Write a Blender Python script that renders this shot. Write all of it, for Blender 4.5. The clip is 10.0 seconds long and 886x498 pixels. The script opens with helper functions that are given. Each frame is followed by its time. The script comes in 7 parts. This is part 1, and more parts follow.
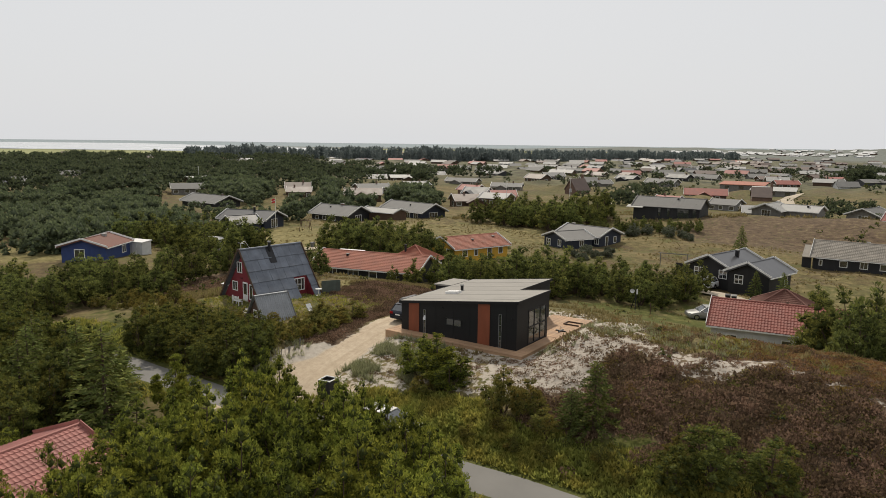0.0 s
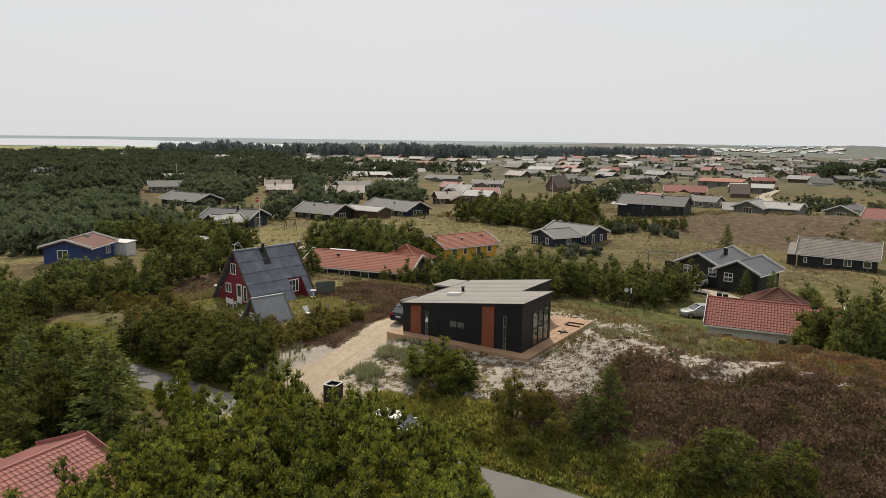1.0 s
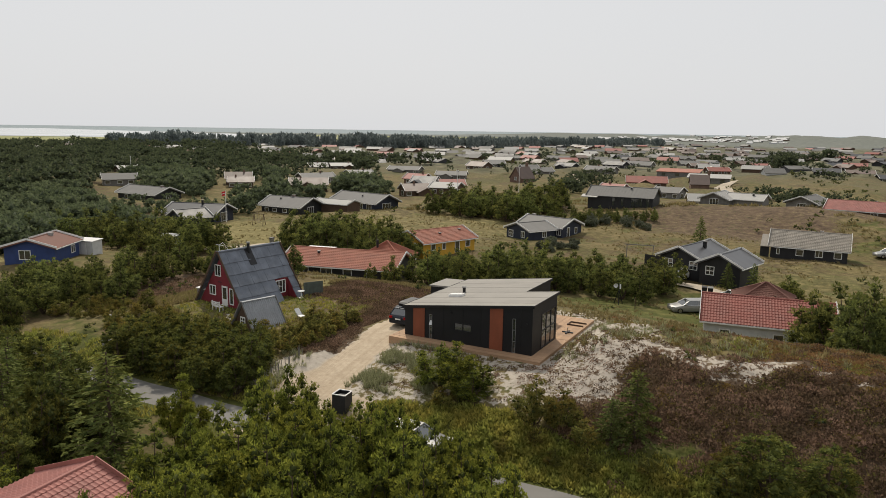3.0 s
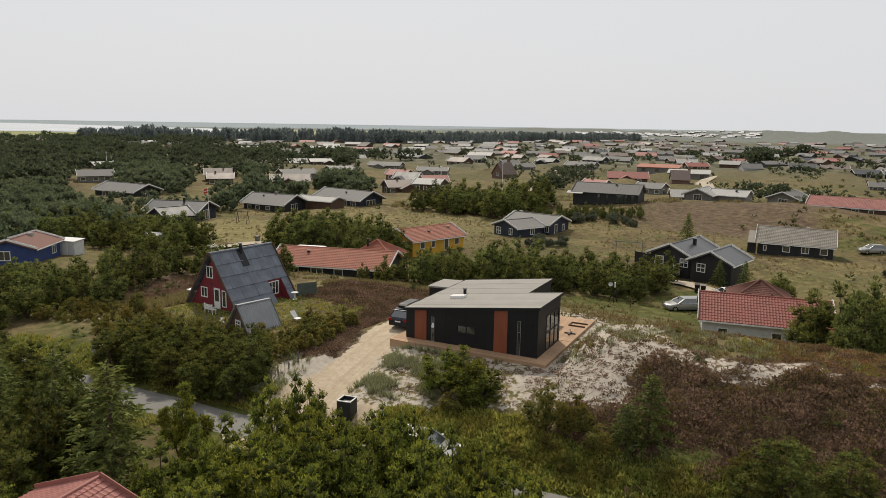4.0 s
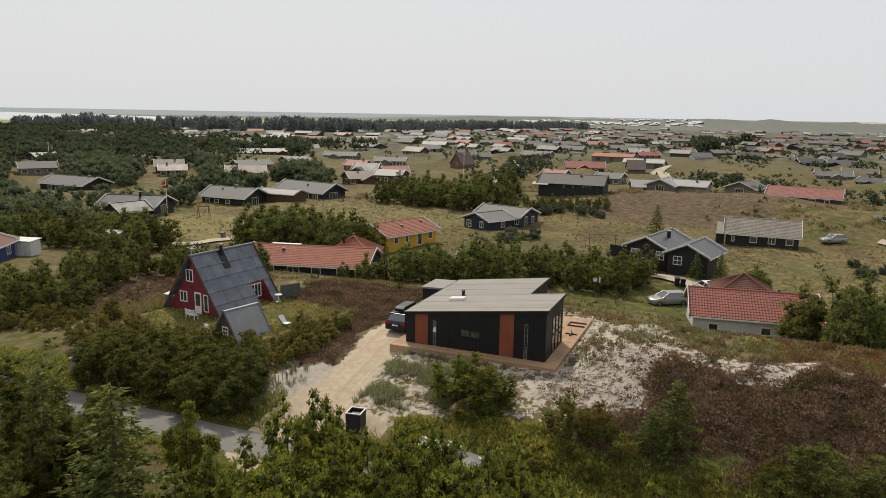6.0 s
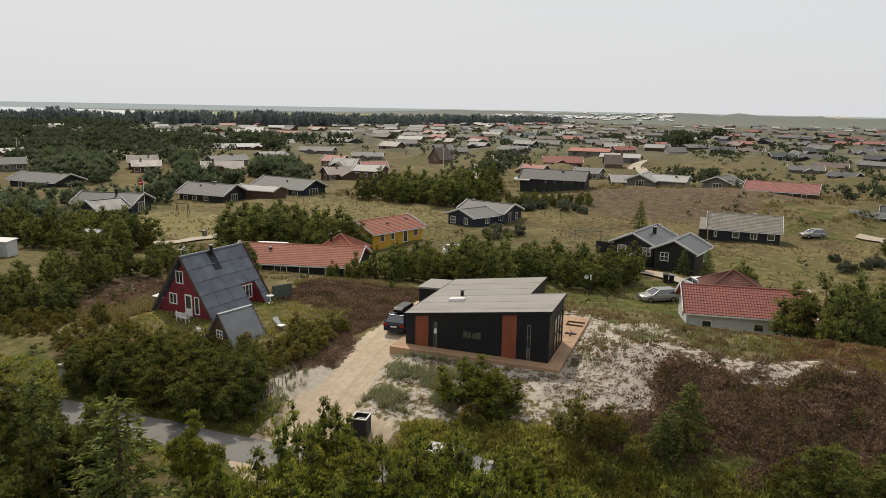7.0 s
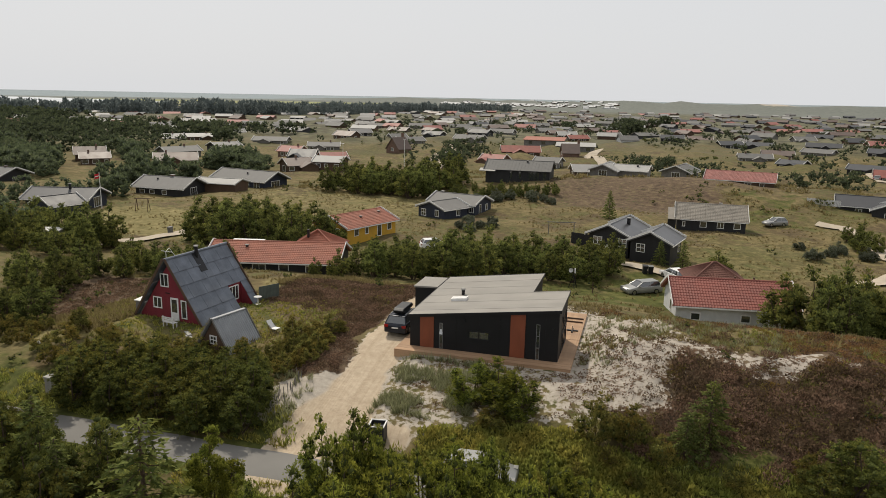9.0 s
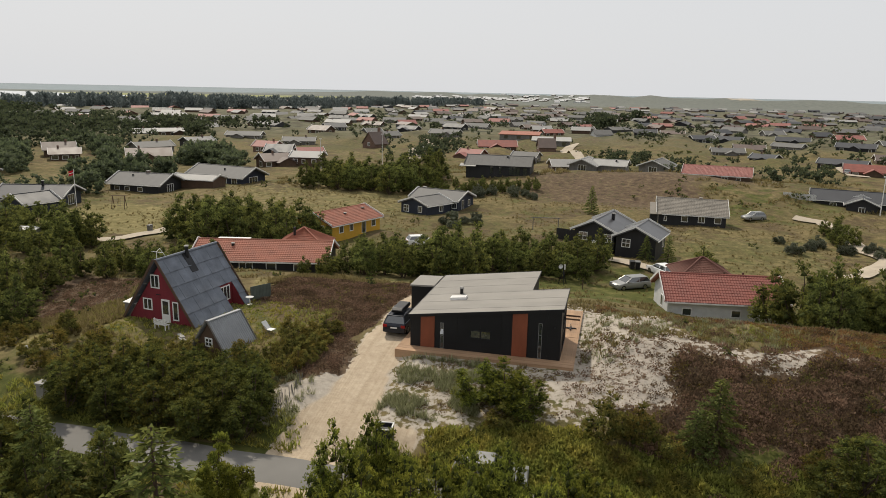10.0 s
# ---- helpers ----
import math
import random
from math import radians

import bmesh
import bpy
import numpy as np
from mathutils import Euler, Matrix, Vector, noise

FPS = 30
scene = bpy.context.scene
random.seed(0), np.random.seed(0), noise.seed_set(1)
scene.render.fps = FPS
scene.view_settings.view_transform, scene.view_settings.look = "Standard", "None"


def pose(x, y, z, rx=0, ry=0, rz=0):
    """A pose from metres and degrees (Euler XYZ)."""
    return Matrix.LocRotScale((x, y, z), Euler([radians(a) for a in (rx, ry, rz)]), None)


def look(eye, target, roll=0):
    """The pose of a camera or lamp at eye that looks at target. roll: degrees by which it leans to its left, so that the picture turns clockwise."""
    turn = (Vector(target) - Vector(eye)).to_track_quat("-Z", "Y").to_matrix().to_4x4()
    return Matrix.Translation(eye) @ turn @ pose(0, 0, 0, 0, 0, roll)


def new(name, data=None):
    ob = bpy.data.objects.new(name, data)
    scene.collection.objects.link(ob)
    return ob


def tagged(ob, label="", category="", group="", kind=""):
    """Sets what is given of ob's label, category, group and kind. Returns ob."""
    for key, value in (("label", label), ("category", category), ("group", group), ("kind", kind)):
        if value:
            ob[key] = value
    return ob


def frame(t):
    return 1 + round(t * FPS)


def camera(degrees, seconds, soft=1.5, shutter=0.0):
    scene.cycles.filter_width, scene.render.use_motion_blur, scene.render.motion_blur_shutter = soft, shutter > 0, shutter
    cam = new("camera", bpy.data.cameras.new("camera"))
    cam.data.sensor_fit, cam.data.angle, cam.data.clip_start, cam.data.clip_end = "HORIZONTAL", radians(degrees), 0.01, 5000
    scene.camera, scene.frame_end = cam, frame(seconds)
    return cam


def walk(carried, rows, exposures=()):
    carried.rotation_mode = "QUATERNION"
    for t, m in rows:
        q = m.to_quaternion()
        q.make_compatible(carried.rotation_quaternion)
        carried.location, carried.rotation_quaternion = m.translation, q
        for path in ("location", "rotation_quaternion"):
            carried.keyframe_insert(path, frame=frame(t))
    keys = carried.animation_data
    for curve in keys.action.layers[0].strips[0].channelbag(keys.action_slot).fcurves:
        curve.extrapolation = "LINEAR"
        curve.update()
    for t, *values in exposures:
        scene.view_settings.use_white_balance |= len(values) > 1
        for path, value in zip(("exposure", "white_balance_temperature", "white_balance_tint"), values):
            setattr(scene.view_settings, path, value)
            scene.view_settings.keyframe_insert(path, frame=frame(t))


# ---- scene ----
cam = camera(64.2, 10.0, soft=0.68)
METRES, EYE, TILT, LEAN, TURN = 21.6, 15.9, 0.66, -0.62, 34.4
ROWS = [
    (0.0, 0.0, 0.0, 0.0, 0.01, -9.33, -0.09),
    (0.5, -0.0485, 0.0107, 0.0079, -0.9, -9.46, -0.11),
    (1.0, -0.096, 0.0258, 0.0156, -1.93, -9.63, -0.15),
    (1.5, -0.1416, 0.0451, 0.0231, -2.88, -9.81, -0.17),
    (2.0, -0.1859, 0.0666, 0.0298, -3.81, -9.97, -0.21),
    (2.5, -0.2299, 0.0902, 0.0357, -4.75, -10.22, -0.23),
    (4.0, -0.3537, 0.1749, 0.0553, -7.56, -10.86, -0.32),
    (4.5, -0.3949, 0.2039, 0.0629, -8.51, -11.02, -0.35),
    (5.0, -0.4363, 0.2323, 0.07, -9.51, -11.22, -0.39),
    (5.5, -0.4781, 0.2611, 0.0775, -10.64, -11.52, -0.43),
    (7.0, -0.6025, 0.3425, 0.0996, -13.96, -12.25, -0.56),
    (7.5, -0.6438, 0.3674, 0.1063, -15.03, -12.5, -0.59),
    (8.0, -0.686, 0.393, 0.1127, -15.98, -12.7, -0.62),
    (8.5, -0.7274, 0.4187, 0.1189, -17.05, -12.91, -0.65),
    (9.0, -0.769, 0.4444, 0.1258, -18.2, -13.18, -0.68),
    (9.5, -0.8101, 0.4706, 0.1319, -19.35, -13.42, -0.73),
    (10.0, -0.8511, 0.4961, 0.1371, -20.51, -13.64, -0.8),
]
walk(cam, [(t, pose(0, 0, EYE, TILT, LEAN, TURN) @ pose(METRES * x, METRES * y, METRES * z, 90 + pitch, roll, yaw)) for t, x, y, z, yaw, pitch, roll in ROWS])


# ------------------------------------------------------------------ light
SUN_DIR = Vector((-2.3, 3.1, 4.2)).normalized()      # towards the sun
world = bpy.data.worlds.new("hazy_sky")
scene.world = world
world.use_nodes = True
wn, wl = world.node_tree.nodes, world.node_tree.links
wn.clear()
sky = wn.new("ShaderNodeTexSky")
sky.sky_type = "NISHITA"
sky.sun_disc = False
sky.sun_elevation = math.asin(SUN_DIR.z)
sky.sun_rotation = math.atan2(SUN_DIR.x, SUN_DIR.y)
sky.air_density, sky.dust_density, sky.ozone_density = 1.0, 4.0, 1.0
sky_bg = wn.new("ShaderNodeBackground")
sky_bg.inputs["Strength"].default_value = 0.06
haze_bg = wn.new("ShaderNodeBackground")             # thin white cloud over the whole sky
haze_bg.inputs["Color"].default_value = (0.765, 0.772, 0.785, 1)
haze_bg.inputs["Strength"].default_value = 1.0
mixw = wn.new("ShaderNodeMixShader")
mixw.inputs[0].default_value = 0.9
wout = wn.new("ShaderNodeOutputWorld")
wl.new(sky.outputs[0], sky_bg.inputs["Color"])
wl.new(sky_bg.outputs[0], mixw.inputs[1])
wl.new(haze_bg.outputs[0], mixw.inputs[2])
wl.new(mixw.outputs[0], wout.inputs["Surface"])

sun_data = bpy.data.lights.new("sun", "SUN")
sun_data.energy, sun_data.angle, sun_data.color = 3.45, radians(1.2), (1.0, 0.91, 0.77)
sun = new("sun", sun_data)
sun.matrix_world = look(SUN_DIR * 300, (0, 0, 0))


# ------------------------------------------------------------------ materials
def surface(name, base, rough=0.8, metal=0.0, dark=0.7, light=1.2, scale=1.5, fine=25.0, bump=0.25, rand=0.0, spec=0.3, stretch=(1, 1, 1)):
    """Painted, timber, stone or sheet surfaces: two scales of variation, fine relief and a per-object shift."""
    m = bpy.data.materials.new(name)
    m.use_nodes = True
    n, l = m.node_tree.nodes, m.node_tree.links
    p = n["Principled BSDF"]
    p.inputs["Metallic"].default_value = metal
    p.inputs["Specular IOR Level"].default_value = spec
    geo = n.new("ShaderNodeTexCoord")
    mp = n.new("ShaderNodeMapping")
    mp.inputs["Scale"].default_value = stretch
    l.new(geo.outputs["Object"], mp.inputs["Vector"])
    big, small = n.new("ShaderNodeTexNoise"), n.new("ShaderNodeTexNoise")
    for t, s in ((big, scale), (small, fine)):
        t.inputs["Scale"].default_value = s
        t.inputs["Detail"].default_value = 4
        l.new(mp.outputs[0], t.inputs["Vector"])
    add = n.new("ShaderNodeMath"); add.operation = "MULTIPLY_ADD"
    add.inputs[1].default_value = 0.35
    l.new(small.outputs["Fac"], add.inputs[0]); l.new(big.outputs["Fac"], add.inputs[2])
    rng = n.new("ShaderNodeMapRange")
    rng.inputs["From Min"].default_value, rng.inputs["From Max"].default_value = 0.4, 0.95
    rng.inputs["To Min"].default_value, rng.inputs["To Max"].default_value = dark, light
    l.new(add.outputs[0], rng.inputs["Value"])
    last = rng.outputs[0]
    if rand:
        oi = n.new("ShaderNodeObjectInfo")
        r2 = n.new("ShaderNodeMapRange")
        r2.inputs["To Min"].default_value, r2.inputs["To Max"].default_value = 1 - rand, 1 + rand
        l.new(oi.outputs["Random"], r2.inputs["Value"])
        mu = n.new("ShaderNodeMath"); mu.operation = "MULTIPLY"
        l.new(last, mu.inputs[0]); l.new(r2.outputs[0], mu.inputs[1])
        last = mu.outputs[0]
    vm = n.new("ShaderNodeVectorMath"); vm.operation = "SCALE"
    vm.inputs[0].default_value = base
    l.new(last, vm.inputs["Scale"])
    l.new(vm.outputs[0], p.inputs["Base Color"])
    rr = n.new("ShaderNodeMapRange")
    rr.inputs["To Min"].default_value, rr.inputs["To Max"].default_value = max(0.02, rough - 0.12), min(1, rough + 0.12)
    l.new(big.outputs["Fac"], rr.inputs["Value"]); l.new(rr.outputs[0], p.inputs["Roughness"])
    if bump:
        b = n.new("ShaderNodeBump")
        b.inputs["Strength"].default_value, b.inputs["Distance"].default_value = bump, 0.02
        l.new(small.outputs["Fac"], b.inputs["Height"]); l.new(b.outputs[0], p.inputs["Normal"])
    return m


def foliage(name, low, high, rand=0.25, trans=0.3, drift=None, size=0.5):
    """Needles and leaves: each clump and each plant has its own tone, light passes through a little."""
    m = bpy.data.materials.new(name)
    m.use_nodes = True
    n, l = m.node_tree.nodes, m.node_tree.links
    p = n["Principled BSDF"]
    p.inputs["Roughness"].default_value = 0.85
    p.inputs["Specular IOR Level"].default_value = 0.06
    geo, oi = n.new("ShaderNodeNewGeometry"), n.new("ShaderNodeObjectInfo")
    mix = n.new("ShaderNodeMix"); mix.data_type = "RGBA"
    mix.inputs["A"].default_value, mix.inputs["B"].default_value = (*low, 1), (*high, 1)
    l.new(geo.outputs["Random Per Island"], mix.inputs["Factor"])
    r2 = n.new("ShaderNodeMapRange")
    r2.inputs["To Min"].default_value, r2.inputs["To Max"].default_value = 1 - rand, 1 + rand
    l.new(oi.outputs["Random"], r2.inputs["Value"])
    vm = n.new("ShaderNodeVectorMath"); vm.operation = "SCALE"
    last = mix.outputs["Result"]
    if drift:
        ns = n.new("ShaderNodeTexNoise")
        ns.inputs["Scale"].default_value, ns.inputs["Detail"].default_value = size, 3
        l.new(geo.outputs["Position"], ns.inputs["Vector"])
        nr = n.new("ShaderNodeMapRange")
        nr.inputs["From Min"].default_value, nr.inputs["From Max"].default_value = 0.4, 0.65
        l.new(ns.outputs["Fac"], nr.inputs["Value"])
        m2 = n.new("ShaderNodeMix"); m2.data_type = "RGBA"; m2.blend_type = "MULTIPLY"
        m2.inputs["B"].default_value = (*drift, 1)
        l.new(nr.outputs[0], m2.inputs["Factor"]); l.new(last, m2.inputs["A"])
        last = m2.outputs["Result"]
    l.new(last, vm.inputs[0]); l.new(r2.outputs[0], vm.inputs["Scale"])
    l.new(vm.outputs[0], p.inputs["Base Color"])
    tr = n.new("ShaderNodeBsdfTranslucent")
    l.new(vm.outputs[0], tr.inputs["Color"])
    ms = n.new("ShaderNodeMixShader"); ms.inputs[0].default_value = trans
    l.new(p.outputs[0], ms.inputs[1]); l.new(tr.outputs[0], ms.inputs[2])
    l.new(ms.outputs[0], n["Material Output"].inputs["Surface"])
    return m


def glass_material(name, tint):
    m = bpy.data.materials.new(name)
    m.use_nodes = True
    p = m.node_tree.nodes["Principled BSDF"]
    p.inputs["Base Color"].default_value = (*tint, 1)
    p.inputs["Roughness"].default_value = 0.04
    p.inputs["Specular IOR Level"].default_value = 0.7
    p.inputs["IOR"].default_value = 1.9
    return m


BLACK_WOOD = surface("black_painted_boards", (0.02, 0.02, 0.021), 0.6, dark=0.7, light=1.35, fine=18, stretch=(1, 1, 0.15))
BLACK_PANEL = surface("black_facade_panel", (0.011, 0.011, 0.012), 0.55, scale=0.6, fine=30, bump=0.08)
RUST_PANEL = surface("rust_orange_panel", (0.21, 0.062, 0.03), 0.6, dark=0.85, light=1.15, scale=2, stretch=(1, 1, 0.3))
FELT = surface("grey_roofing_felt", (0.25, 0.235, 0.21), 0.85, dark=0.85, light=1.12, scale=0.5, fine=40, bump=0.2, rand=0.05)
DECK_WOOD = surface("pressure_treated_deck", (0.37, 0.235, 0.14), 0.75, dark=0.75, light=1.15, scale=1.2, fine=22, rand=0.1, stretch=(0.3, 1, 1))
WHITE = surface("white_paint", (0.72, 0.71, 0.68), 0.55, dark=0.85, light=1.05, bump=0.1)
WHITE_SHEET = surface("pale_roof_sheet", (0.62, 0.61, 0.59), 0.6, dark=0.85, light=1.05)
GLASS = glass_material("window_glass", (0.03, 0.034, 0.036))
CHROME = surface("steel", (0.5, 0.5, 0.5), 0.3, 1.0)
DARK_METAL = surface("dark_metal", (0.03, 0.03, 0.032), 0.45, 0.6)
FIBRE = surface("blue_grey_fibre_cement", (0.135, 0.15, 0.178), 0.68, dark=0.65, light=1.3, scale=1.0, fine=14, rand=0.1)
SHED_SHEET = surface("grey_corrugated_sheet", (0.27, 0.28, 0.29), 0.6, dark=0.8, light=1.1, scale=1.0)
RED_WOOD = surface("dark_red_boards", (0.17, 0.022, 0.03), 0.7, dark=0.75, light=1.2, stretch=(1, 1, 0.2))
YELLOW = surface("ochre_yellow_boards", (0.52, 0.30, 0.035), 0.7, dark=0.85, light=1.1)
BLUE = surface("blue_boards", (0.03, 0.052, 0.15), 0.65, dark=0.8, light=1.2)
NAVY = surface("dark_navy_boards", (0.022, 0.027, 0.042), 0.65)
GREY_WOOD = surface("weathered_grey_boards", (0.17, 0.16, 0.145), 0.8)
GREEN_GREY = surface("green_grey_boards", (0.085, 0.1, 0.085), 0.8)
BROWN_WOOD = surface("brown_stained_boards", (0.09, 0.055, 0.035), 0.75)
PALE_WALL = surface("pale_rendered_wall", (0.55, 0.55, 0.54), 0.85, dark=0.85, light=1.08)
BRICK = surface("brown_brick", (0.15, 0.095, 0.07), 0.85, fine=12)
TILE_RED = surface("red_clay_tile", (0.29, 0.112, 0.074), 0.75, dark=0.75, light=1.2, scale=0.7, fine=9, rand=0.06)
TILE_DEEP = surface("deep_red_tile", (0.22, 0.072, 0.055), 0.7, dark=0.75, light=1.2, scale=0.7, fine=9)
TILE_PINK = surface("faded_red_tile", (0.29, 0.12, 0.1), 0.68, dark=0.75, light=1.2, scale=0.7, fine=9)
TILE_GREY = surface("lichen_grey_tile", (0.25, 0.225, 0.19), 0.8, dark=0.7, light=1.2, scale=0.7, fine=9)
ROOF_GREY = surface("grey_fibre_roof", (0.14, 0.136, 0.128), 0.74, spec=0.3, dark=0.8, light=1.15, scale=0.5, fine=8, rand=0.12)
ROOF_DARK = surface("dark_slate_roof", (0.045, 0.046, 0.05), 0.6, spec=0.4, dark=0.8, light=1.2, scale=0.5, fine=8, rand=0.15)
PAIR_ROOF = surface("smooth_dark_roofing", (0.05, 0.05, 0.053), 0.38, spec=0.8, dark=0.85, light=1.15, scale=0.5, fine=8, bump=0.1)
ROOF_BROWN = surface("brown_roof", (0.12, 0.085, 0.07), 0.6, spec=0.4, dark=0.8, light=1.15, scale=0.5, rand=0.12)
RED_BROWN = surface("red_brown_roof", (0.15, 0.072, 0.055), 0.85, dark=0.8, light=1.15, scale=0.5, fine=8)
ROOF_LIGHT = surface("bright_roof", (0.29, 0.282, 0.265), 0.66, spec=0.35, dark=0.85, light=1.1, scale=0.5, rand=0.12)
ASPHALT = surface("asphalt", (0.165, 0.158, 0.145), 0.85, dark=0.8, light=1.15, scale=0.35, fine=60, bump=0.3)
GRAVEL = surface("sandy_gravel_track", (0.40, 0.34, 0.26), 0.9, dark=0.75, light=1.15, scale=0.6, fine=30)
CONCRETE = surface("concrete", (0.32, 0.31, 0.29), 0.9)
BARK = surface("pine_bark", (0.085, 0.06, 0.042), 0.9, fine=10)
RUBBER = surface("tyre_rubber", (0.014, 0.014, 0.014), 0.8, bump=0.1)
FLAG_RED = surface("flag_cloth", (0.5, 0.02, 0.03), 0.8)
PLASTIC_BLACK = surface("black_plastic", (0.014, 0.014, 0.015), 0.5, bump=0.05)
PLASTIC_GREY = surface("grey_plastic", (0.16, 0.16, 0.15), 0.5, bump=0.05)
LAMP_RED = surface("red_tail_lamp", (0.32, 0.01, 0.01), 0.25, bump=0)
WATER = surface("lagoon_water", (0.42, 0.44, 0.45), 0.25, dark=0.9, light=1.05, scale=0.01, fine=0.1, bump=0.0)
# the next two base colours have haze mixed in
HAZY_LAND = surface("haze_tinted_land", (0.30, 0.34, 0.36), 0.95, dark=0.85, light=1.1, scale=0.004, fine=0.03, bump=0)
HAZY_DUNE = surface("haze_tinted_dune_grass", (0.155, 0.165, 0.14), 0.95, dark=0.8, light=1.15, scale=0.01, fine=0.08, bump=0)

PINE = foliage("pine_needles", (0.066, 0.09, 0.018), (0.3, 0.335, 0.06), trans=0.42, drift=(1.1, 0.95, 0.85), size=0.3)
# darker copy of PINE for thickets, shade mixed into the needle colour
PINE_SHADED = foliage("shaded_pine_needles", (0.046, 0.06, 0.017), (0.185, 0.2, 0.048), trans=0.36, drift=(1.15, 0.95, 0.85), size=0.3)
PINE_MID = foliage("grown_pine_needles", (0.062, 0.078, 0.027), (0.21, 0.235, 0.064), trans=0.4, drift=(1.1, 0.96, 0.88), size=0.15)
# far pines: needle colour greyed to carry aerial haze
PINE_HAZED = foliage("hazed_pine_needles", (0.066, 0.082, 0.046), (0.14, 0.162, 0.082), trans=0.4, drift=(0.88, 0.92, 0.9), size=0.04)
PINE_DARK = foliage("spruce_needles", (0.05, 0.07, 0.02), (0.2, 0.23, 0.07), drift=(1.1, 1.0, 0.8), size=0.6)
SHRUB = foliage("shrub_leaves", (0.1, 0.104, 0.03), (0.26, 0.25, 0.068), trans=0.4, drift=(1.18, 0.9, 0.8), size=0.7)
# plantation needles paled to blue-grey, haze painted into the colour
HAZED_WOOD = foliage("hazed_plantation", (0.1, 0.12, 0.115), (0.155, 0.18, 0.17), rand=0.0)
HEATHER = foliage("heather_sprigs", (0.115, 0.076, 0.052), (0.44, 0.285, 0.195), trans=0.25, drift=(0.56, 0.6, 0.52), size=0.5)
RUST_HEATH = foliage("dry_rust_heather", (0.2, 0.105, 0.045), (0.5, 0.29, 0.14), trans=0.25, drift=(0.7, 0.75, 0.7), size=0.5)
MARRAM = foliage("marram_grass", (0.13, 0.135, 0.07), (0.34, 0.34, 0.19), trans=0.3)
GREEN_HEATH = foliage("green_heath_sprigs", (0.105, 0.105, 0.034), (0.25, 0.23, 0.08), trans=0.3, drift=(1.2, 0.85, 0.8), size=0.6)
LUSH = foliage("verge_grass", (0.112, 0.13, 0.03), (0.34, 0.352, 0.086), trans=0.38, drift=(1.25, 1.02, 1.0), size=0.5)
STRAW = foliage("dry_grass", (0.15, 0.12, 0.05), (0.34, 0.275, 0.13), trans=0.42)
WILLOW = foliage("grey_willow_leaves", (0.08, 0.09, 0.06), (0.19, 0.2, 0.14), trans=0.2)


# ------------------------------------------------------------------ mesh building
class Solid:
    """Collects faces for one mesh."""

    def __init__(self):
        self.v, self.f, self.smooth = [], [], False

    def box(self, x0, x1, y0, y1, z0, z1):
        b = len(self.v)
        self.v += [(x0, y0, z0), (x1, y0, z0), (x1, y1, z0), (x0, y1, z0), (x0, y0, z1), (x1, y0, z1), (x1, y1, z1), (x0, y1, z1)]
        self.f += [tuple(b + i for i in q) for q in ((3, 2, 1, 0), (4, 5, 6, 7), (0, 1, 5, 4), (1, 2, 6, 5), (2, 3, 7, 6), (3, 0, 4, 7))]
        return self

    def lattice(self, w, h, cols, rows, bar, thin, y0, y1):
        """A window frame with its bars in one piece: width w about x = 0, height h from z = 0, between y0 and y1."""
        def marks(lo, hi, n):
            out = [lo, lo + bar]
            for i in range(1, n):
                m = lo + (hi - lo) * i / n
                out += [m - thin / 2, m + thin / 2]
            return out + [hi - bar, hi]
        xs, zs = marks(-w / 2, w / 2, cols), marks(0, h, rows)
        b, nx, nz = len(self.v), len(xs), len(zs)
        for y in (y0, y1):
            self.v += [(x, y, z) for z in zs for x in xs]
        at = lambda i, j, k: b + k * nx * nz + j * nx + i
        solid = lambda i, j: 0 <= i < nx - 1 and 0 <= j < nz - 1 and (i % 2 == 0 or j % 2 == 0)
        for j in range(nz - 1):
            for i in range(nx - 1):
                if not solid(i, j):
                    continue
                p, q, r, s = (i, j), (i + 1, j), (i + 1, j + 1), (i, j + 1)
                self.f.append(tuple(at(*e, 0) for e in (p, q, r, s)))
                self.f.append(tuple(at(*e, 1) for e in (s, r, q, p)))
                for (e, f), (di, dj) in (((p, q), (0, -1)), ((q, r), (1, 0)), ((r, s), (0, 1)), ((s, p), (-1, 0))):
                    if not solid(i + di, j + dj):
                        self.f.append((at(*f, 0), at(*e, 0), at(*e, 1), at(*f, 1)))
        return self

    def prism(self, outline, axis, a, b2):
        """An outline (u, w) swept along x ('x': u is y) or y ('y': u is x) or z ('z': u, w are x, y), from a to b2."""
        b, n = len(self.v), len(outline)
        for s in (a, b2):
            for u, w in outline:
                self.v.append((s, u, w) if axis == "x" else (u, s, w) if axis == "y" else (u, w, s))
        flip = axis == "y"
        caps = [tuple(b + i for i in range(n - 1, -1, -1)), tuple(b + n + i for i in range(n))]
        sides = [(b + i, b + (i + 1) % n, b + n + (i + 1) % n, b + n + i) for i in range(n)]
        for q in caps + sides:
            self.f.append(q[::-1] if flip else q)
        return self

    def tube(self, p, q, r0, r1=None, n=8):
        p, q = Vector(p), Vector(q)
        r1 = r0 if r1 is None else r1
        d = (q - p).normalized()
        a = d.orthogonal().normalized()
        c = d.cross(a)
        b = len(self.v)
        for o, r in ((p, r0), (q, r1)):
            for i in range(n):
                t = 2 * math.pi * i / n
                self.v.append(tuple(o + (a * math.cos(t) + c * math.sin(t)) * r))
        self.f += [(b + i, b + (i + 1) % n, b + n + (i + 1) % n, b + n + i) for i in range(n)]
        self.f += [tuple(b + i for i in range(n - 1, -1, -1)), tuple(b + n + i for i in range(n))]
        return self

    def face(self, *pts):
        b = len(self.v)
        self.v += [tuple(p) for p in pts]
        self.f.append(tuple(range(b, b + len(pts))))
        return self

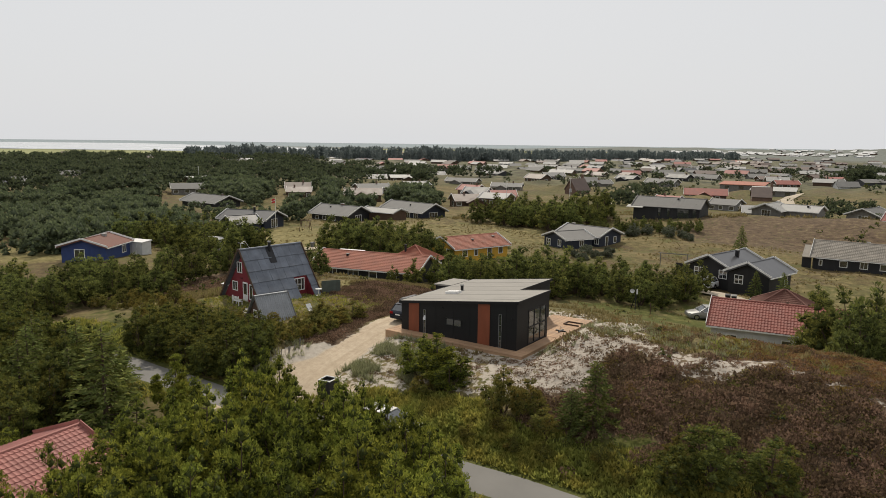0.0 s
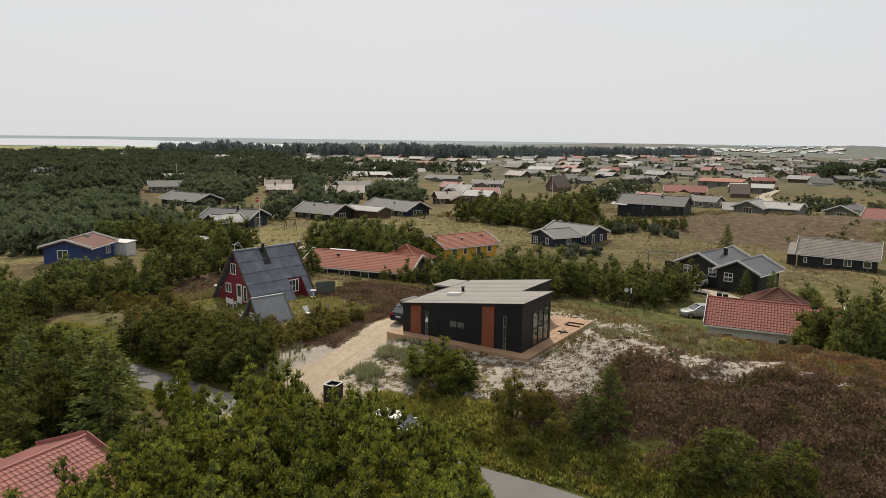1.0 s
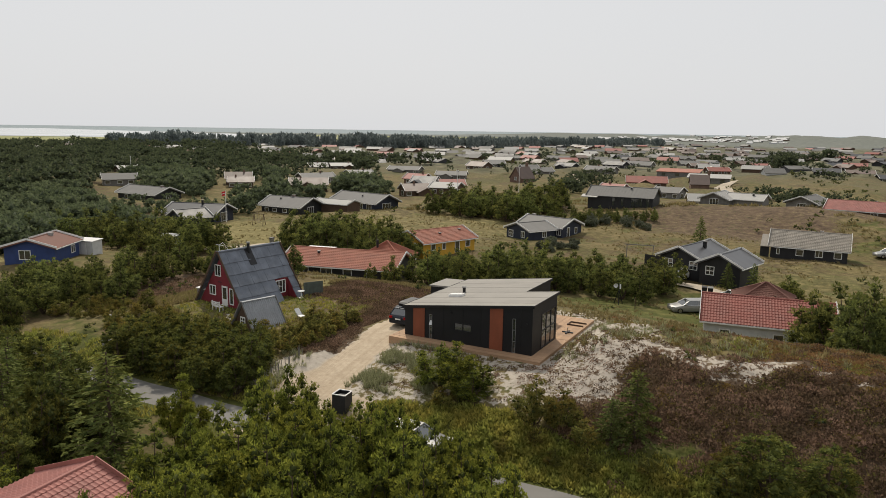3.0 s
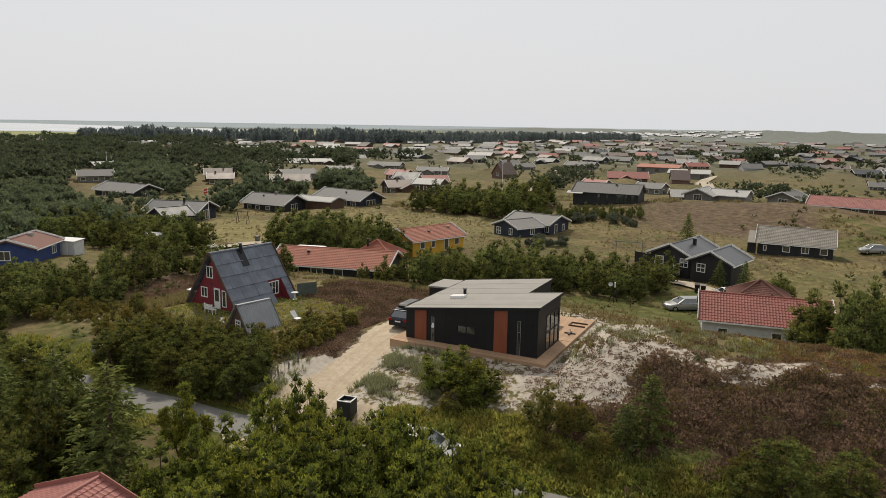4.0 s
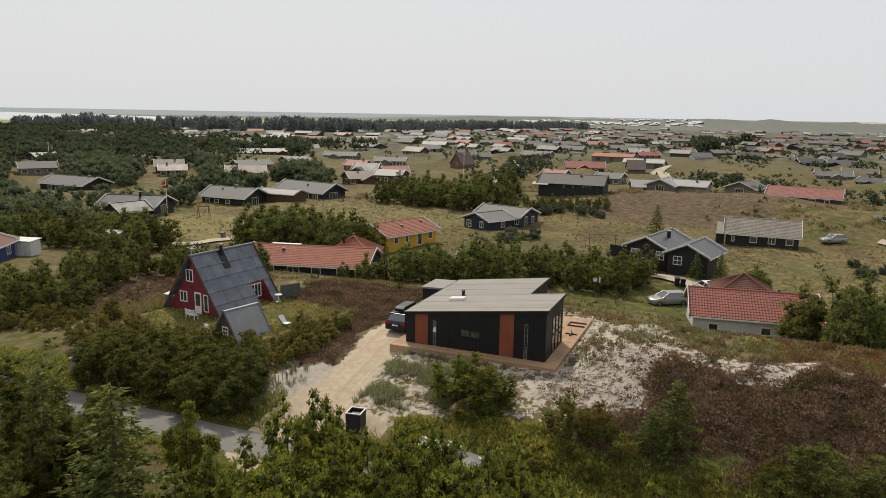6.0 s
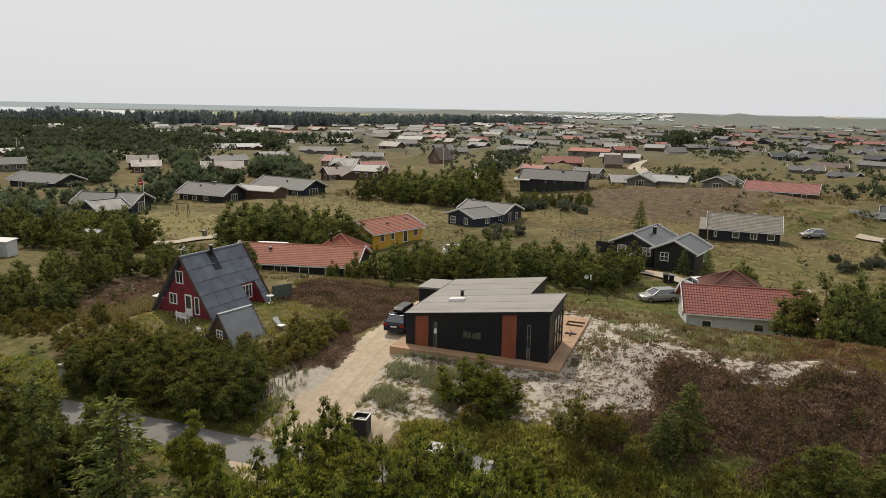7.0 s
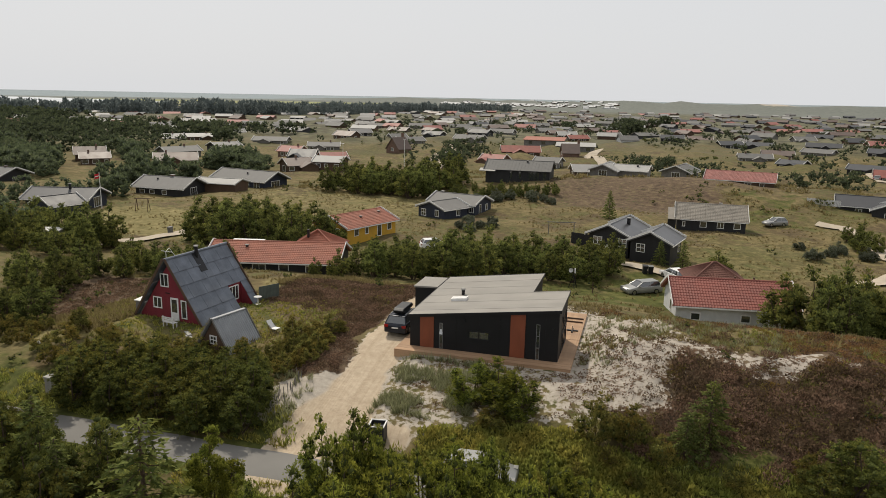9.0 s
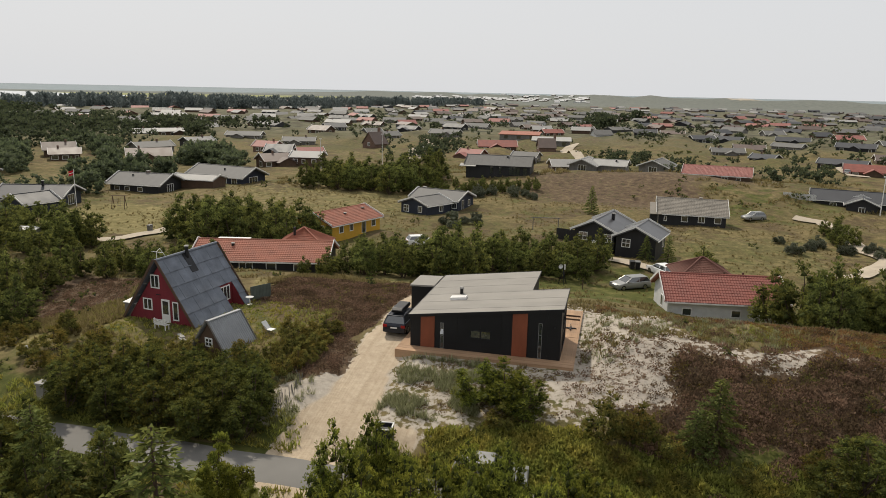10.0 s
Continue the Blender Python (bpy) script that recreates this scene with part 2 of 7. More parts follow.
    def slab(self, a, b, c, d, thick):
        """A plate with the corners a b c d on its top, thick below it."""
        a, b, c, d = (Vector(p) for p in (a, b, c, d))
        nrm = (b - a).cross(d - a).normalized() * thick
        lo = [p - nrm for p in (a, b, c, d)]
        k = len(self.v)
        self.v += [tuple(p) for p in (a, b, c, d, *lo)]
        self.f += [tuple(k + i for i in q) for q in ((0, 1, 2, 3), (7, 6, 5, 4), (0, 4, 5, 1), (1, 5, 6, 2), (2, 6, 7, 3), (3, 7, 4, 0))]
        return self

    def mesh(self, name, material):
        me = bpy.data.meshes.new(name)
        me.from_pydata(self.v, [], self.f)
        me.materials.append(material)
        if self.smooth:
            me.polygons.foreach_set("use_smooth", [True] * len(me.polygons))
        me.update()
        return me


def part(name, solid, material, parent, label=""):
    ob = new(name, solid.mesh(name, material) if isinstance(solid, Solid) else solid)
    ob.parent = parent
    return tagged(ob, label)


def thing(name, m, label, category, group="", kind=""):
    ob = new(name)
    ob.empty_display_size = 0.3
    ob.matrix_world = m
    return tagged(ob, label, category, group, kind)


def bevelled(me, width, segments=2):
    bm = bmesh.new()
    bm.from_mesh(me)
    bmesh.ops.bevel(bm, geom=bm.edges[:], offset=width, segments=segments, affect="EDGES", profile=0.6)
    bm.to_mesh(me)
    bm.free()
    return me


# ------------------------------------------------------------------ the lie of the land
def step(a, b, v):
    t = np.clip((v - a) / (b - a), 0, 1)
    return t * t * (3 - 2 * t)


def swell(x, y, size, seed):
    r = np.random.RandomState(seed)
    out = 0
    for k in range(7):
        a, w, ph = r.uniform(0, 2 * math.pi), 2 * math.pi / (size * r.uniform(0.5, 1.6)), r.uniform(0, 6.28)
        out = out + np.sin((x * math.cos(a) + y * math.sin(a)) * w + ph)
    return out / 7


def box_distance(x, y, x0, x1, y0, y1):
    dx, dy = np.maximum(np.maximum(x0 - x, x - x1), 0), np.maximum(np.maximum(y0 - y, y - y1), 0)
    return np.hypot(dx, dy)


def seg_distance(x, y, ax, ay, bx, by):
    t = np.clip(((x - ax) * (bx - ax) + (y - ay) * (by - ay)) / ((bx - ax) ** 2 + (by - ay) ** 2), 0, 1)
    return np.hypot(x - ax - t * (bx - ax), y - ay - t * (by - ay))


DRIVE = ((-36.6, 32.0), (-36.7, 34.5), (-36.9, 37.0), (-36.9, 39.0), (-36.8, 41.0), (-37.1, 45.5), (-37.2, 51.0), (-37.2, 57.0))


def drive_distance(x, y):
    return np.minimum.reduce([seg_distance(x, y, *a, *b) for a, b in zip(DRIVE, DRIVE[1:])])


def height(x, y, dunes=True):
    x, y = np.asarray(x, float), np.asarray(y, float)
    r = np.hypot(x, y)
    far = step(350, 1500, r)
    plain = -3.1 + 0.9 * swell(x, y, 45, 3) * step(60, 110, y) + (0.25 + 0.3 * step(60, 90, y)) * swell(x, y, 14, 5) - 1.6 * far
    plain = plain + 4.3 * np.exp(-((x + 8) / 40) ** 2 - ((y - 161) / 20) ** 2)          # heather hill behind the tiled houses
    plain = plain + 1.3 * np.exp(-((x + 47) / 20) ** 2 - ((y - 163) / 13) ** 2)
    plain = plain + 1.9 * np.exp(-((x + 95) / 22) ** 2 - ((y - 56) / 16) ** 2)
    if dunes:                                                                            # low dunes among the far houses
        plain = plain + 4.6 * np.clip(swell(x, y, 40, 31) - 0.03, 0, 0.5) * step(195, 250, np.hypot(x * 0.6, y)) * (1 - step(900, 1300, r))
    belt = seg_distance(x, y, -900, 2500, 1600, 1000)
    plain = plain + (11 + 6 * step(-420, 60, x)) * np.exp(-(belt / 170) ** 2) * (0.75 + 0.5 * swell(x, y, 210, 21) + 0.3 * swell(x, y, 75, 22))
    dune = 2.15 - 0.315 * np.maximum(box_distance(x, y, -18, 10, 47.8, 50.6) - 1.6, 0) + 0.18 * swell(x, y, 6, 8)
    house = 0.3 - 0.22 * box_distance(x, y, -37, -22.5, 43.8, 60) + 0.05 * swell(x, y, 5, 9)
    knoll = -0.45 - 0.16 * box_distance(x, y, -61, -41, 44.5, 61) + 0.12 * swell(x, y, 8, 10)
    k = 0.35
    z = k * np.log(np.exp(plain / k) + np.exp(dune / k) + np.exp(house / k) + np.exp(knoll / k))
    d = box_distance(x, y, -36.2, -22.6, 43.6, 57.5)
    z = z + (np.minimum(z, 0.3) - z) * (1 - step(0.0, 1.6, d))
    ramp = np.interp(y, [32, 34, 38, 42, 46, 52, 58], [-2.35, -2.2, -1.35, -0.45, 0.25, 0.4, 0.3])
    w = 1 - step(1.5, 3.4, drive_distance(x, y))
    z = z * (1 - w) + ramp * w
    w = 1 - step(1.75, 4.6, np.abs(y - 31.35))
    z = z * (1 - w) + (-2.42) * w
    lumps = np.maximum(1 - step(0, 3, box_distance(x, y, -52, -41.5, 54.5, 63)), 1 - step(0, 3, box_distance(x, y, -17, 13, 36.5, 59)))
    z = z + 0.15 * lumps * (swell(x, y, 1.9, 91) + swell(x, y, 3.4, 92))
    return z + 0.05 * swell(x, y, 2.6, 11) * (1 - step(80, 160, r)) * (1 - w)


def ground_at(x, y, dunes=True):
    return float(height(x, y, dunes))


def spread(lo, hi, fine_lo, fine_hi, cell, grow):
    mid = list(np.arange(fine_lo, fine_hi + cell / 2, cell))
    for sign, end in ((1, hi), (-1, lo)):
        c, p = cell, mid[-1] if sign > 0 else mid[0]
        while abs(p - end) > 1e-6:
            c *= grow
            p = p + sign * c
            p = min(p, end) if sign > 0 else max(p, end)
            mid = mid + [p] if sign > 0 else [p] + mid
    return np.array(mid)


def cover(x, y):
    """Weights of bare sand, heather and lush grass, and of the haze tints far out."""
    half = np.interp(y, [32, 34.5, 37, 39, 41, 51, 57], [3.2, 3.1, 2.3, 1.7, 1.5, 1.45, 1.6])
    track = 1 - step(-0.45, 0.75, drive_distance(x, y) - half + 0.4 * swell(x, y, 3, 75) + 0.25 * swell(x, y, 1.1, 76))
    track = np.maximum(track, 1 - step(0.5, 1.7, seg_distance(x, y, -36, 34.8, -32.4, 35.2) + 0.4 * swell(x, y, 2.5, 78)))
    sand = track
    x, y = x + 1.7 * swell(x, y, 9, 71) + 0.8 * swell(x, y, 3.5, 73), y + 1.7 * swell(x, y, 9, 72) + 0.8 * swell(x, y, 3.5, 74)
    sand = np.maximum(sand, 0.52 * (1 - step(0.6, 3.2, box_distance(x, y, -36.0, -22.5, 41.0, 58))))
    sand = np.maximum(sand, 0.62 * (1 - step(0.5, 3.4, box_distance(x, y, -23, -17.5, 41.5, 48.5))))
    sand = np.maximum(sand, 0.62 * (1 - step(0.5, 3.0, box_distance(x, y, -22.5, -18.5, 48, 57))))
    sand = np.maximum(sand, 0.52 * (1 - step(0.5, 2.0, seg_distance(x, y, -16, 47.0, -8.5, 46.2))))
    sand = np.maximum(sand, 0.42 * (1 - step(0.3, 1.2, seg_distance(x, y, -7.5, 46.2, 2, 43.5))))
    sand = np.maximum(sand, 0.5 * (1 - step(1.0, 3.5, seg_distance(x, y, -34.5, 38.2, -22, 39.5))))
    sand = np.maximum(sand, 0.8 * (1 - step(1.0, 3.0, seg_distance(x, y, -41, 36.5, -39, 40))))
    heather = (1 - step(2.0, 4.5, box_distance(x, y, -16.5, 12, 36.8, 44.5)))
    heather = np.maximum(heather, 0.42 * (1 - step(2, 5, box_distance(x, y, -20, 12, 51, 60))))
    heather = np.maximum(heather, 1 - step(1.0, 4.0, box_distance(x, y, -51, -41, 55.5, 63)))
    heather = np.maximum(heather, 1 - step(0.5, 1.8, box_distance(x, y, -42.6, -40.2, 41.5, 52)))
    heather = np.maximum(heather, 0.8 * (1 - step(1, 4, box_distance(x, y, -76, -68, 50, 60))))
    heather = np.maximum(heather, 0.6 * (1 - step(12, 34, np.hypot((x + 10) / 1.8, y - 150))))
    lush = 1 - step(1.5, 4.6, np.abs(y - 31.4))
    lush = np.maximum(lush, 0.75 * (1 - step(0.5, 2.5, box_distance(x, y, -30, -6, 32, 35.6))))
    lush = np.maximum(lush, 0.44 * (1 - step(2, 6, box_distance(x, y, -58, -46, 40, 54))))
    lush = np.maximum(lush, 0.6 * (1 - step(2, 9, box_distance(x, y, -28, -10, 70, 84))))
    lush = np.maximum(lush, 0.52 * (1 - step(1, 4, box_distance(x, y, -69, -58.5, 34, 38.5))))
    lush = np.maximum(lush, 0.5 * (1 - step(2, 10, box_distance(x, y, 2, 14, 134, 152))))
    heather = heather * (1 - 0.85 * lush)
    r = np.hypot(x, y)
    meadow = step(520, 640, -x) * step(330, 420, y) * (1 - step(1500, 2000, r))
    # aerial haze goes into the ground colour, growing with r
    hazed_flats = step(1500, 2800, r) * (1 - np.exp(-(seg_distance(x, y, -900, 2500, 1600, 1000) / 400) ** 2))
    far_haze = step(700, 1500, r)
    farheath = step(140, 520, r) * (1 - hazed_flats) * (1 - meadow)
    blown = step(-45, -20, -np.abs(x - 263)) * step(-130, -60, -seg_distance(x, y, -900, 2500, 1600, 1000))
    sand, far_haze, farheath = np.maximum(sand, blown), far_haze * (1 - blown), farheath * (1 - blown)
    straw = 1 - step(1.0, 5.0, box_distance(x, y, -68.5, -60.5, 44.5, 53))
    straw = np.maximum(straw, 0.8 * (1 - step(2, 9, box_distance(x, y, -108, -88, 90, 104))))
    straw = np.maximum(straw, 0.4 * (1 - step(2, 10, box_distance(x, y, -12, 12, 88, 118))))
    straw = np.maximum(straw, 0.9 * (1 - step(1, 6, box_distance(x, y, -52, -47, 61, 66))))
    straw = np.maximum(straw, 0.5 * (1 - step(4, 16, box_distance(x, y, -92, -66, 106, 136))))
    straw = np.maximum(straw, 0.8 * (1 - step(2, 8, box_distance(x, y, -124, -106, 52, 60))))
    straw = np.maximum(straw, 0.62 * (1 - step(1, 4, box_distance(x, y, -16, 6, 51, 58))))
    return [np.clip(w, 0, 1) for w in (sand, heather, lush, meadow, hazed_flats, farheath, track, far_haze, straw)]


def ground_material():
    m = bpy.data.materials.new("dune_ground")
    m.use_nodes = True
    n, l = m.node_tree.nodes, m.node_tree.links
    p = n["Principled BSDF"]
    p.inputs["Roughness"].default_value = 0.95
    p.inputs["Specular IOR Level"].default_value = 0.1
    tc = n.new("ShaderNodeNewGeometry")

    def noise_tex(scale, detail=5, rough=0.6):
        t = n.new("ShaderNodeTexNoise")
        t.inputs["Scale"].default_value, t.inputs["Detail"].default_value, t.inputs["Roughness"].default_value = scale, detail, rough
        l.new(tc.outputs["Position"], t.inputs["Vector"])
        return t.outputs["Fac"]

    def ramp(src, *stops):
        r = n.new("ShaderNodeValToRGB")
        r.color_ramp.elements[0].position, r.color_ramp.elements[0].color = stops[0][0], (*stops[0][1], 1)
        r.color_ramp.elements[1].position, r.color_ramp.elements[1].color = stops[-1][0], (*stops[-1][1], 1)
        for pos, col in stops[1:-1]:
            r.color_ramp.elements.new(pos).color = (*col, 1)
        l.new(src, r.inputs[0])
        return r.outputs[0]

    def mixed(fac, a, b):
        x = n.new("ShaderNodeMix"); x.data_type = "RGBA"
        l.new(fac, x.inputs["Factor"]); l.new(a, x.inputs["A"]); l.new(b, x.inputs["B"])
        return x.outputs["Result"]

    def mask(attr, src, lo=0.45, hi=0.6, amp=0.9):
        a = n.new("ShaderNodeAttribute"); a.attribute_name = attr
        s = n.new("ShaderNodeMath"); s.operation = "SUBTRACT"; s.inputs[1].default_value = 0.5
        l.new(src, s.inputs[0])
        q = n.new("ShaderNodeMath"); q.operation = "MULTIPLY_ADD"; q.inputs[1].default_value = amp
        l.new(s.outputs[0], q.inputs[0]); l.new(a.outputs["Fac"], q.inputs[2])
        r = n.new("ShaderNodeMapRange"); r.interpolation_type = "SMOOTHSTEP"
        r.inputs["From Min"].default_value, r.inputs["From Max"].default_value = lo, hi
        l.new(q.outputs[0], r.inputs["Value"])
        return r.outputs[0]

    wide, mid, fine, tiny = noise_tex(0.035), noise_tex(0.28), noise_tex(2.2), noise_tex(14)
    broad, patchy = noise_tex(0.11, 6), noise_tex(0.85, 5, 0.7)
    straw = ramp(patchy, (0.3, (0.08, 0.065, 0.027)), (0.5, (0.14, 0.11, 0.05)), (0.7, (0.23, 0.178, 0.088)))
    green = ramp(patchy, (0.3, (0.05, 0.052, 0.018)), (0.52, (0.092, 0.085, 0.032)), (0.72, (0.15, 0.125, 0.052)))
    brown = ramp(patchy, (0.3, (0.046, 0.033, 0.019)), (0.52, (0.094, 0.068, 0.037)), (0.72, (0.16, 0.116, 0.06)))
    grass = mixed(ramp(wide, (0.42, (0, 0, 0)), (0.6, (1, 1, 1))), straw, green)
    grass = mixed(ramp(broad, (0.5, (0, 0, 0)), (0.6, (1, 1, 1))), grass, brown)
    grass = mixed(ramp(mid, (0.52, (0, 0, 0)), (0.64, (0.65, 0.65, 0.65))), grass, ramp(fine, (0.3, (0.05, 0.06, 0.018)), (0.7, (0.12, 0.13, 0.04))))
    grass = mixed(ramp(fine, (0.42, (0, 0, 0)), (0.72, (0.6, 0.6, 0.6))), grass, ramp(tiny, (0.3, (0.06, 0.052, 0.02)), (0.7, (0.2, 0.155, 0.075))))
    heath = ramp(patchy, (0.3, (0.05, 0.035, 0.024)), (0.5, (0.105, 0.072, 0.047)), (0.72, (0.175, 0.132, 0.078)))
    lush = ramp(patchy, (0.3, (0.036, 0.045, 0.011)), (0.52, (0.075, 0.08, 0.021)), (0.72, (0.14, 0.128, 0.045)))
    pale = mixed(ramp(tiny, (0.3, (0, 0, 0)), (0.7, (1, 1, 1))), ramp(mid, (0.3, (0.29, 0.255, 0.21)), (0.7, (0.43, 0.385, 0.32))),
                 ramp(fine, (0.3, (0.24, 0.21, 0.175)), (0.7, (0.46, 0.41, 0.345))))
    warm = mixed(ramp(tiny, (0.3, (0, 0, 0)), (0.7, (1, 1, 1))), ramp(mid, (0.3, (0.38, 0.30, 0.21)), (0.7, (0.50, 0.41, 0.30))),
                 ramp(fine, (0.3, (0.31, 0.245, 0.175)), (0.7, (0.52, 0.435, 0.325))))
    st = n.new("ShaderNodeMapping")
    st.inputs["Scale"].default_value, st.inputs["Rotation"].default_value = (5.0, 0.05, 0.05), (0, 0, radians(3))
    l.new(tc.outputs["Position"], st.inputs["Vector"])
    ruts = n.new("ShaderNodeTexNoise")
    ruts.inputs["Scale"].default_value, ruts.inputs["Detail"].default_value, ruts.inputs["Roughness"].default_value = 1.0, 2, 0.5
    l.new(st.outputs[0], ruts.inputs["Vector"])
    trodden = noise_tex(5.5, 4, 0.75)
    warm = mixed(ramp(ruts.outputs["Fac"], (0.36, (0.5, 0.5, 0.5)), (0.62, (0, 0, 0))), warm, ramp(trodden, (0.35, (0.25, 0.19, 0.125)), (0.65, (0.42, 0.335, 0.235))))
    sand = mixed(mask("track", mid, 0.3, 0.7, 0.5), pale, warm)
    col = mixed(mask("straw", patchy, 0.3, 0.75, 0.8), grass, ramp(patchy, (0.28, (0.09, 0.08, 0.03)), (0.5, (0.165, 0.14, 0.058)), (0.72, (0.26, 0.215, 0.1))))
    col = mixed(mask("lush", mid), col, lush)
    col = mixed(mask("heather", fine, 0.4, 0.6, 1.0), col, heath)
    col = mixed(mask("sand", fine, 0.42, 0.56, 1.3), col, sand)
    # far heath, lifted a little in colour, partly as haze
    col = mixed(mask("farheath", wide, 0.2, 0.8, 0.5), col, ramp(broad, (0.35, (0.058, 0.06, 0.039)), (0.45, (0.094, 0.084, 0.055)), (0.52, (0.11, 0.11, 0.068)), (0.65, (0.16, 0.145, 0.093))))
    # painted haze: paler grey-green past 700 m, blue-grey past 1500 m
    col = mixed(mask("far_haze", wide, 0.2, 0.8, 0.3), col, ramp(broad, (0.35, (0.115, 0.125, 0.11)), (0.65, (0.165, 0.172, 0.15))))
    col = mixed(mask("meadow", wide, 0.3, 0.7, 0.3), col, ramp(wide, (0.35, (0.2, 0.2, 0.09)), (0.65, (0.27, 0.28, 0.14))))
    col = mixed(mask("hazed_flats", wide, 0.3, 0.7, 0.3), col, ramp(wide, (0.35, (0.19, 0.225, 0.24)), (0.65, (0.25, 0.285, 0.295))))
    l.new(col, p.inputs["Base Color"])
    b = n.new("ShaderNodeBump")
    b.inputs["Strength"].default_value, b.inputs["Distance"].default_value = 0.55, 0.12
    l.new(fine, b.inputs["Height"])
    b2 = n.new("ShaderNodeBump")
    b2.inputs["Strength"].default_value, b2.inputs["Distance"].default_value = 0.4, 0.03
    l.new(tiny, b2.inputs["Height"]); l.new(b.outputs[0], b2.inputs["Normal"]); l.new(b2.outputs[0], p.inputs["Normal"])
    return m


def build_ground():
    xs, ys = spread(-4900, 4900, -64, 14, 0.55, 1.055), spread(-600, 4900, 27, 68, 0.55, 1.05)
    gx, gy = np.meshgrid(xs, ys)
    gz = height(gx, gy)
    nx, ny = len(xs), len(ys)
    v = np.stack([gx.ravel(), gy.ravel(), gz.ravel()], 1)
    i = np.arange(nx * (ny - 1)).reshape(ny - 1, nx)[:, :-1].ravel()
    f = np.stack([i, i + 1, i + nx + 1, i + nx], 1)
    me = bpy.data.meshes.new("ground")
    me.from_pydata(v, [], f.tolist())
    me.polygons.foreach_set("use_smooth", [True] * len(me.polygons))
    for name, w in zip(("sand", "heather", "lush", "meadow", "hazed_flats", "farheath", "track", "far_haze", "straw"), cover(gx.ravel(), gy.ravel())):
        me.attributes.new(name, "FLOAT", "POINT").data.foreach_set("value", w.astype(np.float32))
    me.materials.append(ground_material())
    me.update()
    return tagged(new("ground", me), "rolling dune heath of dry grass, heather and bare sand", "ground", kind="structure")


build_ground()


def strip(name, pts, width, material, label, category, lift=0.02, cell=0.8):
    """A road or track laid over the land along a line."""
    s = Solid()
    s.smooth = True
    P = [Vector((*p, 0)) for p in pts]
    line = []
    for a, b in zip(P, P[1:]):
        k = max(1, int((b - a).length / cell))
        line += [a.lerp(b, i / k) for i in range(k)]
    line.append(P[-1])
    n = 5
    for i, p in enumerate(line):
        d = (line[min(i + 1, len(line) - 1)] - line[max(i - 1, 0)]).normalized()
        side = Vector((-d.y, d.x, 0))
        for j in range(n):
            wob = width * (1 + 0.05 * math.sin(i * 0.7 + j))
            q = p + side * wob * (j / (n - 1) - 0.5)
            edge = -0.06 if j in (0, n - 1) else 0
            s.v.append((q.x, q.y, ground_at(q.x, q.y) + lift + edge))
    for i in range(len(line) - 1):
        for j in range(n - 1):
            a = i * n + j
            s.f.append((a, a + n, a + n + 1, a + 1))
    return tagged(new(name, s.mesh(name, material)), label, category, kind="structure")


strip("road", [(-230, 31.35), (-120, 31.35), (60, 31.35)], 3.1, ASPHALT, "narrow pale asphalt lane with sandy edges", "road", 0.05)


# ------------------------------------------------------------------ houses
def tiled_slope(a, b, c, d, pitch=0.26, course=0.36, lift=0.035):
    """A slope of pantiles: a, b along the eave, c, d along the ridge; waves across, stepped courses up the slope."""
    a, b, c, d = (Vector(p) for p in (a, b, c, d))
    nrm = (b - a).cross(d - a).normalized()
    nu, nv = max(4, int((b - a).length / pitch)) * 4, max(2, int((d - a).length / course))
    u = np.linspace(0, 1, nu + 1)
    s = Solid()
    vs = []
    for k in range(nv):
        vs += [(k / nv, 0.035), ((k + 0.97) / nv, 0.0)]
    wave = np.maximum(np.sin(u * nu / 4 * 2 * math.pi), -0.35) * lift
    for w, up in vs:
        p0, p1 = a.lerp(d, w), b.lerp(c, w)
        for i in range(nu + 1):
            s.v.append(tuple(p0.lerp(p1, u[i]) + nrm * (up + wave[i])))
    for r in range(len(vs) - 1):
        for i in range(nu):
            q = r * (nu + 1) + i
            s.f.append((q, q + 1, q + nu + 2, q + nu + 1))
    return s


def window(parent, m, w, h, cols=1, rows=1, trim=None, deep=0.05):
    """A framed window on a wall; m: its pose, x along the wall, z up, -y out of the wall, origin at the middle of its sill."""
    t = 0.09
    s = Solid().lattice(w, h, cols, rows, t, 0.06, -deep, 0.01)
    f = part("window", s, trim or WHITE, parent)
    f.matrix_local = m
    g = Solid().box(-w / 2 + t * 0.6, w / 2 - t * 0.6, -deep * 0.45, -deep * 0.1, t * 0.6, h - t * 0.6)
    part("pane", g, GLASS, f)
    return f


def side_pose(side, u, z, L, W):
    """The pose of something on a wall: f, b the long walls, l, r the gables; u along the wall from its middle."""
    return {"f": pose(u, -W / 2, z), "b": pose(u, W / 2, z, 0, 0, 180), "l": pose(-L / 2, u, z, 0, 0, -90), "r": pose(L / 2, u, z, 0, 0, 90)}[side]


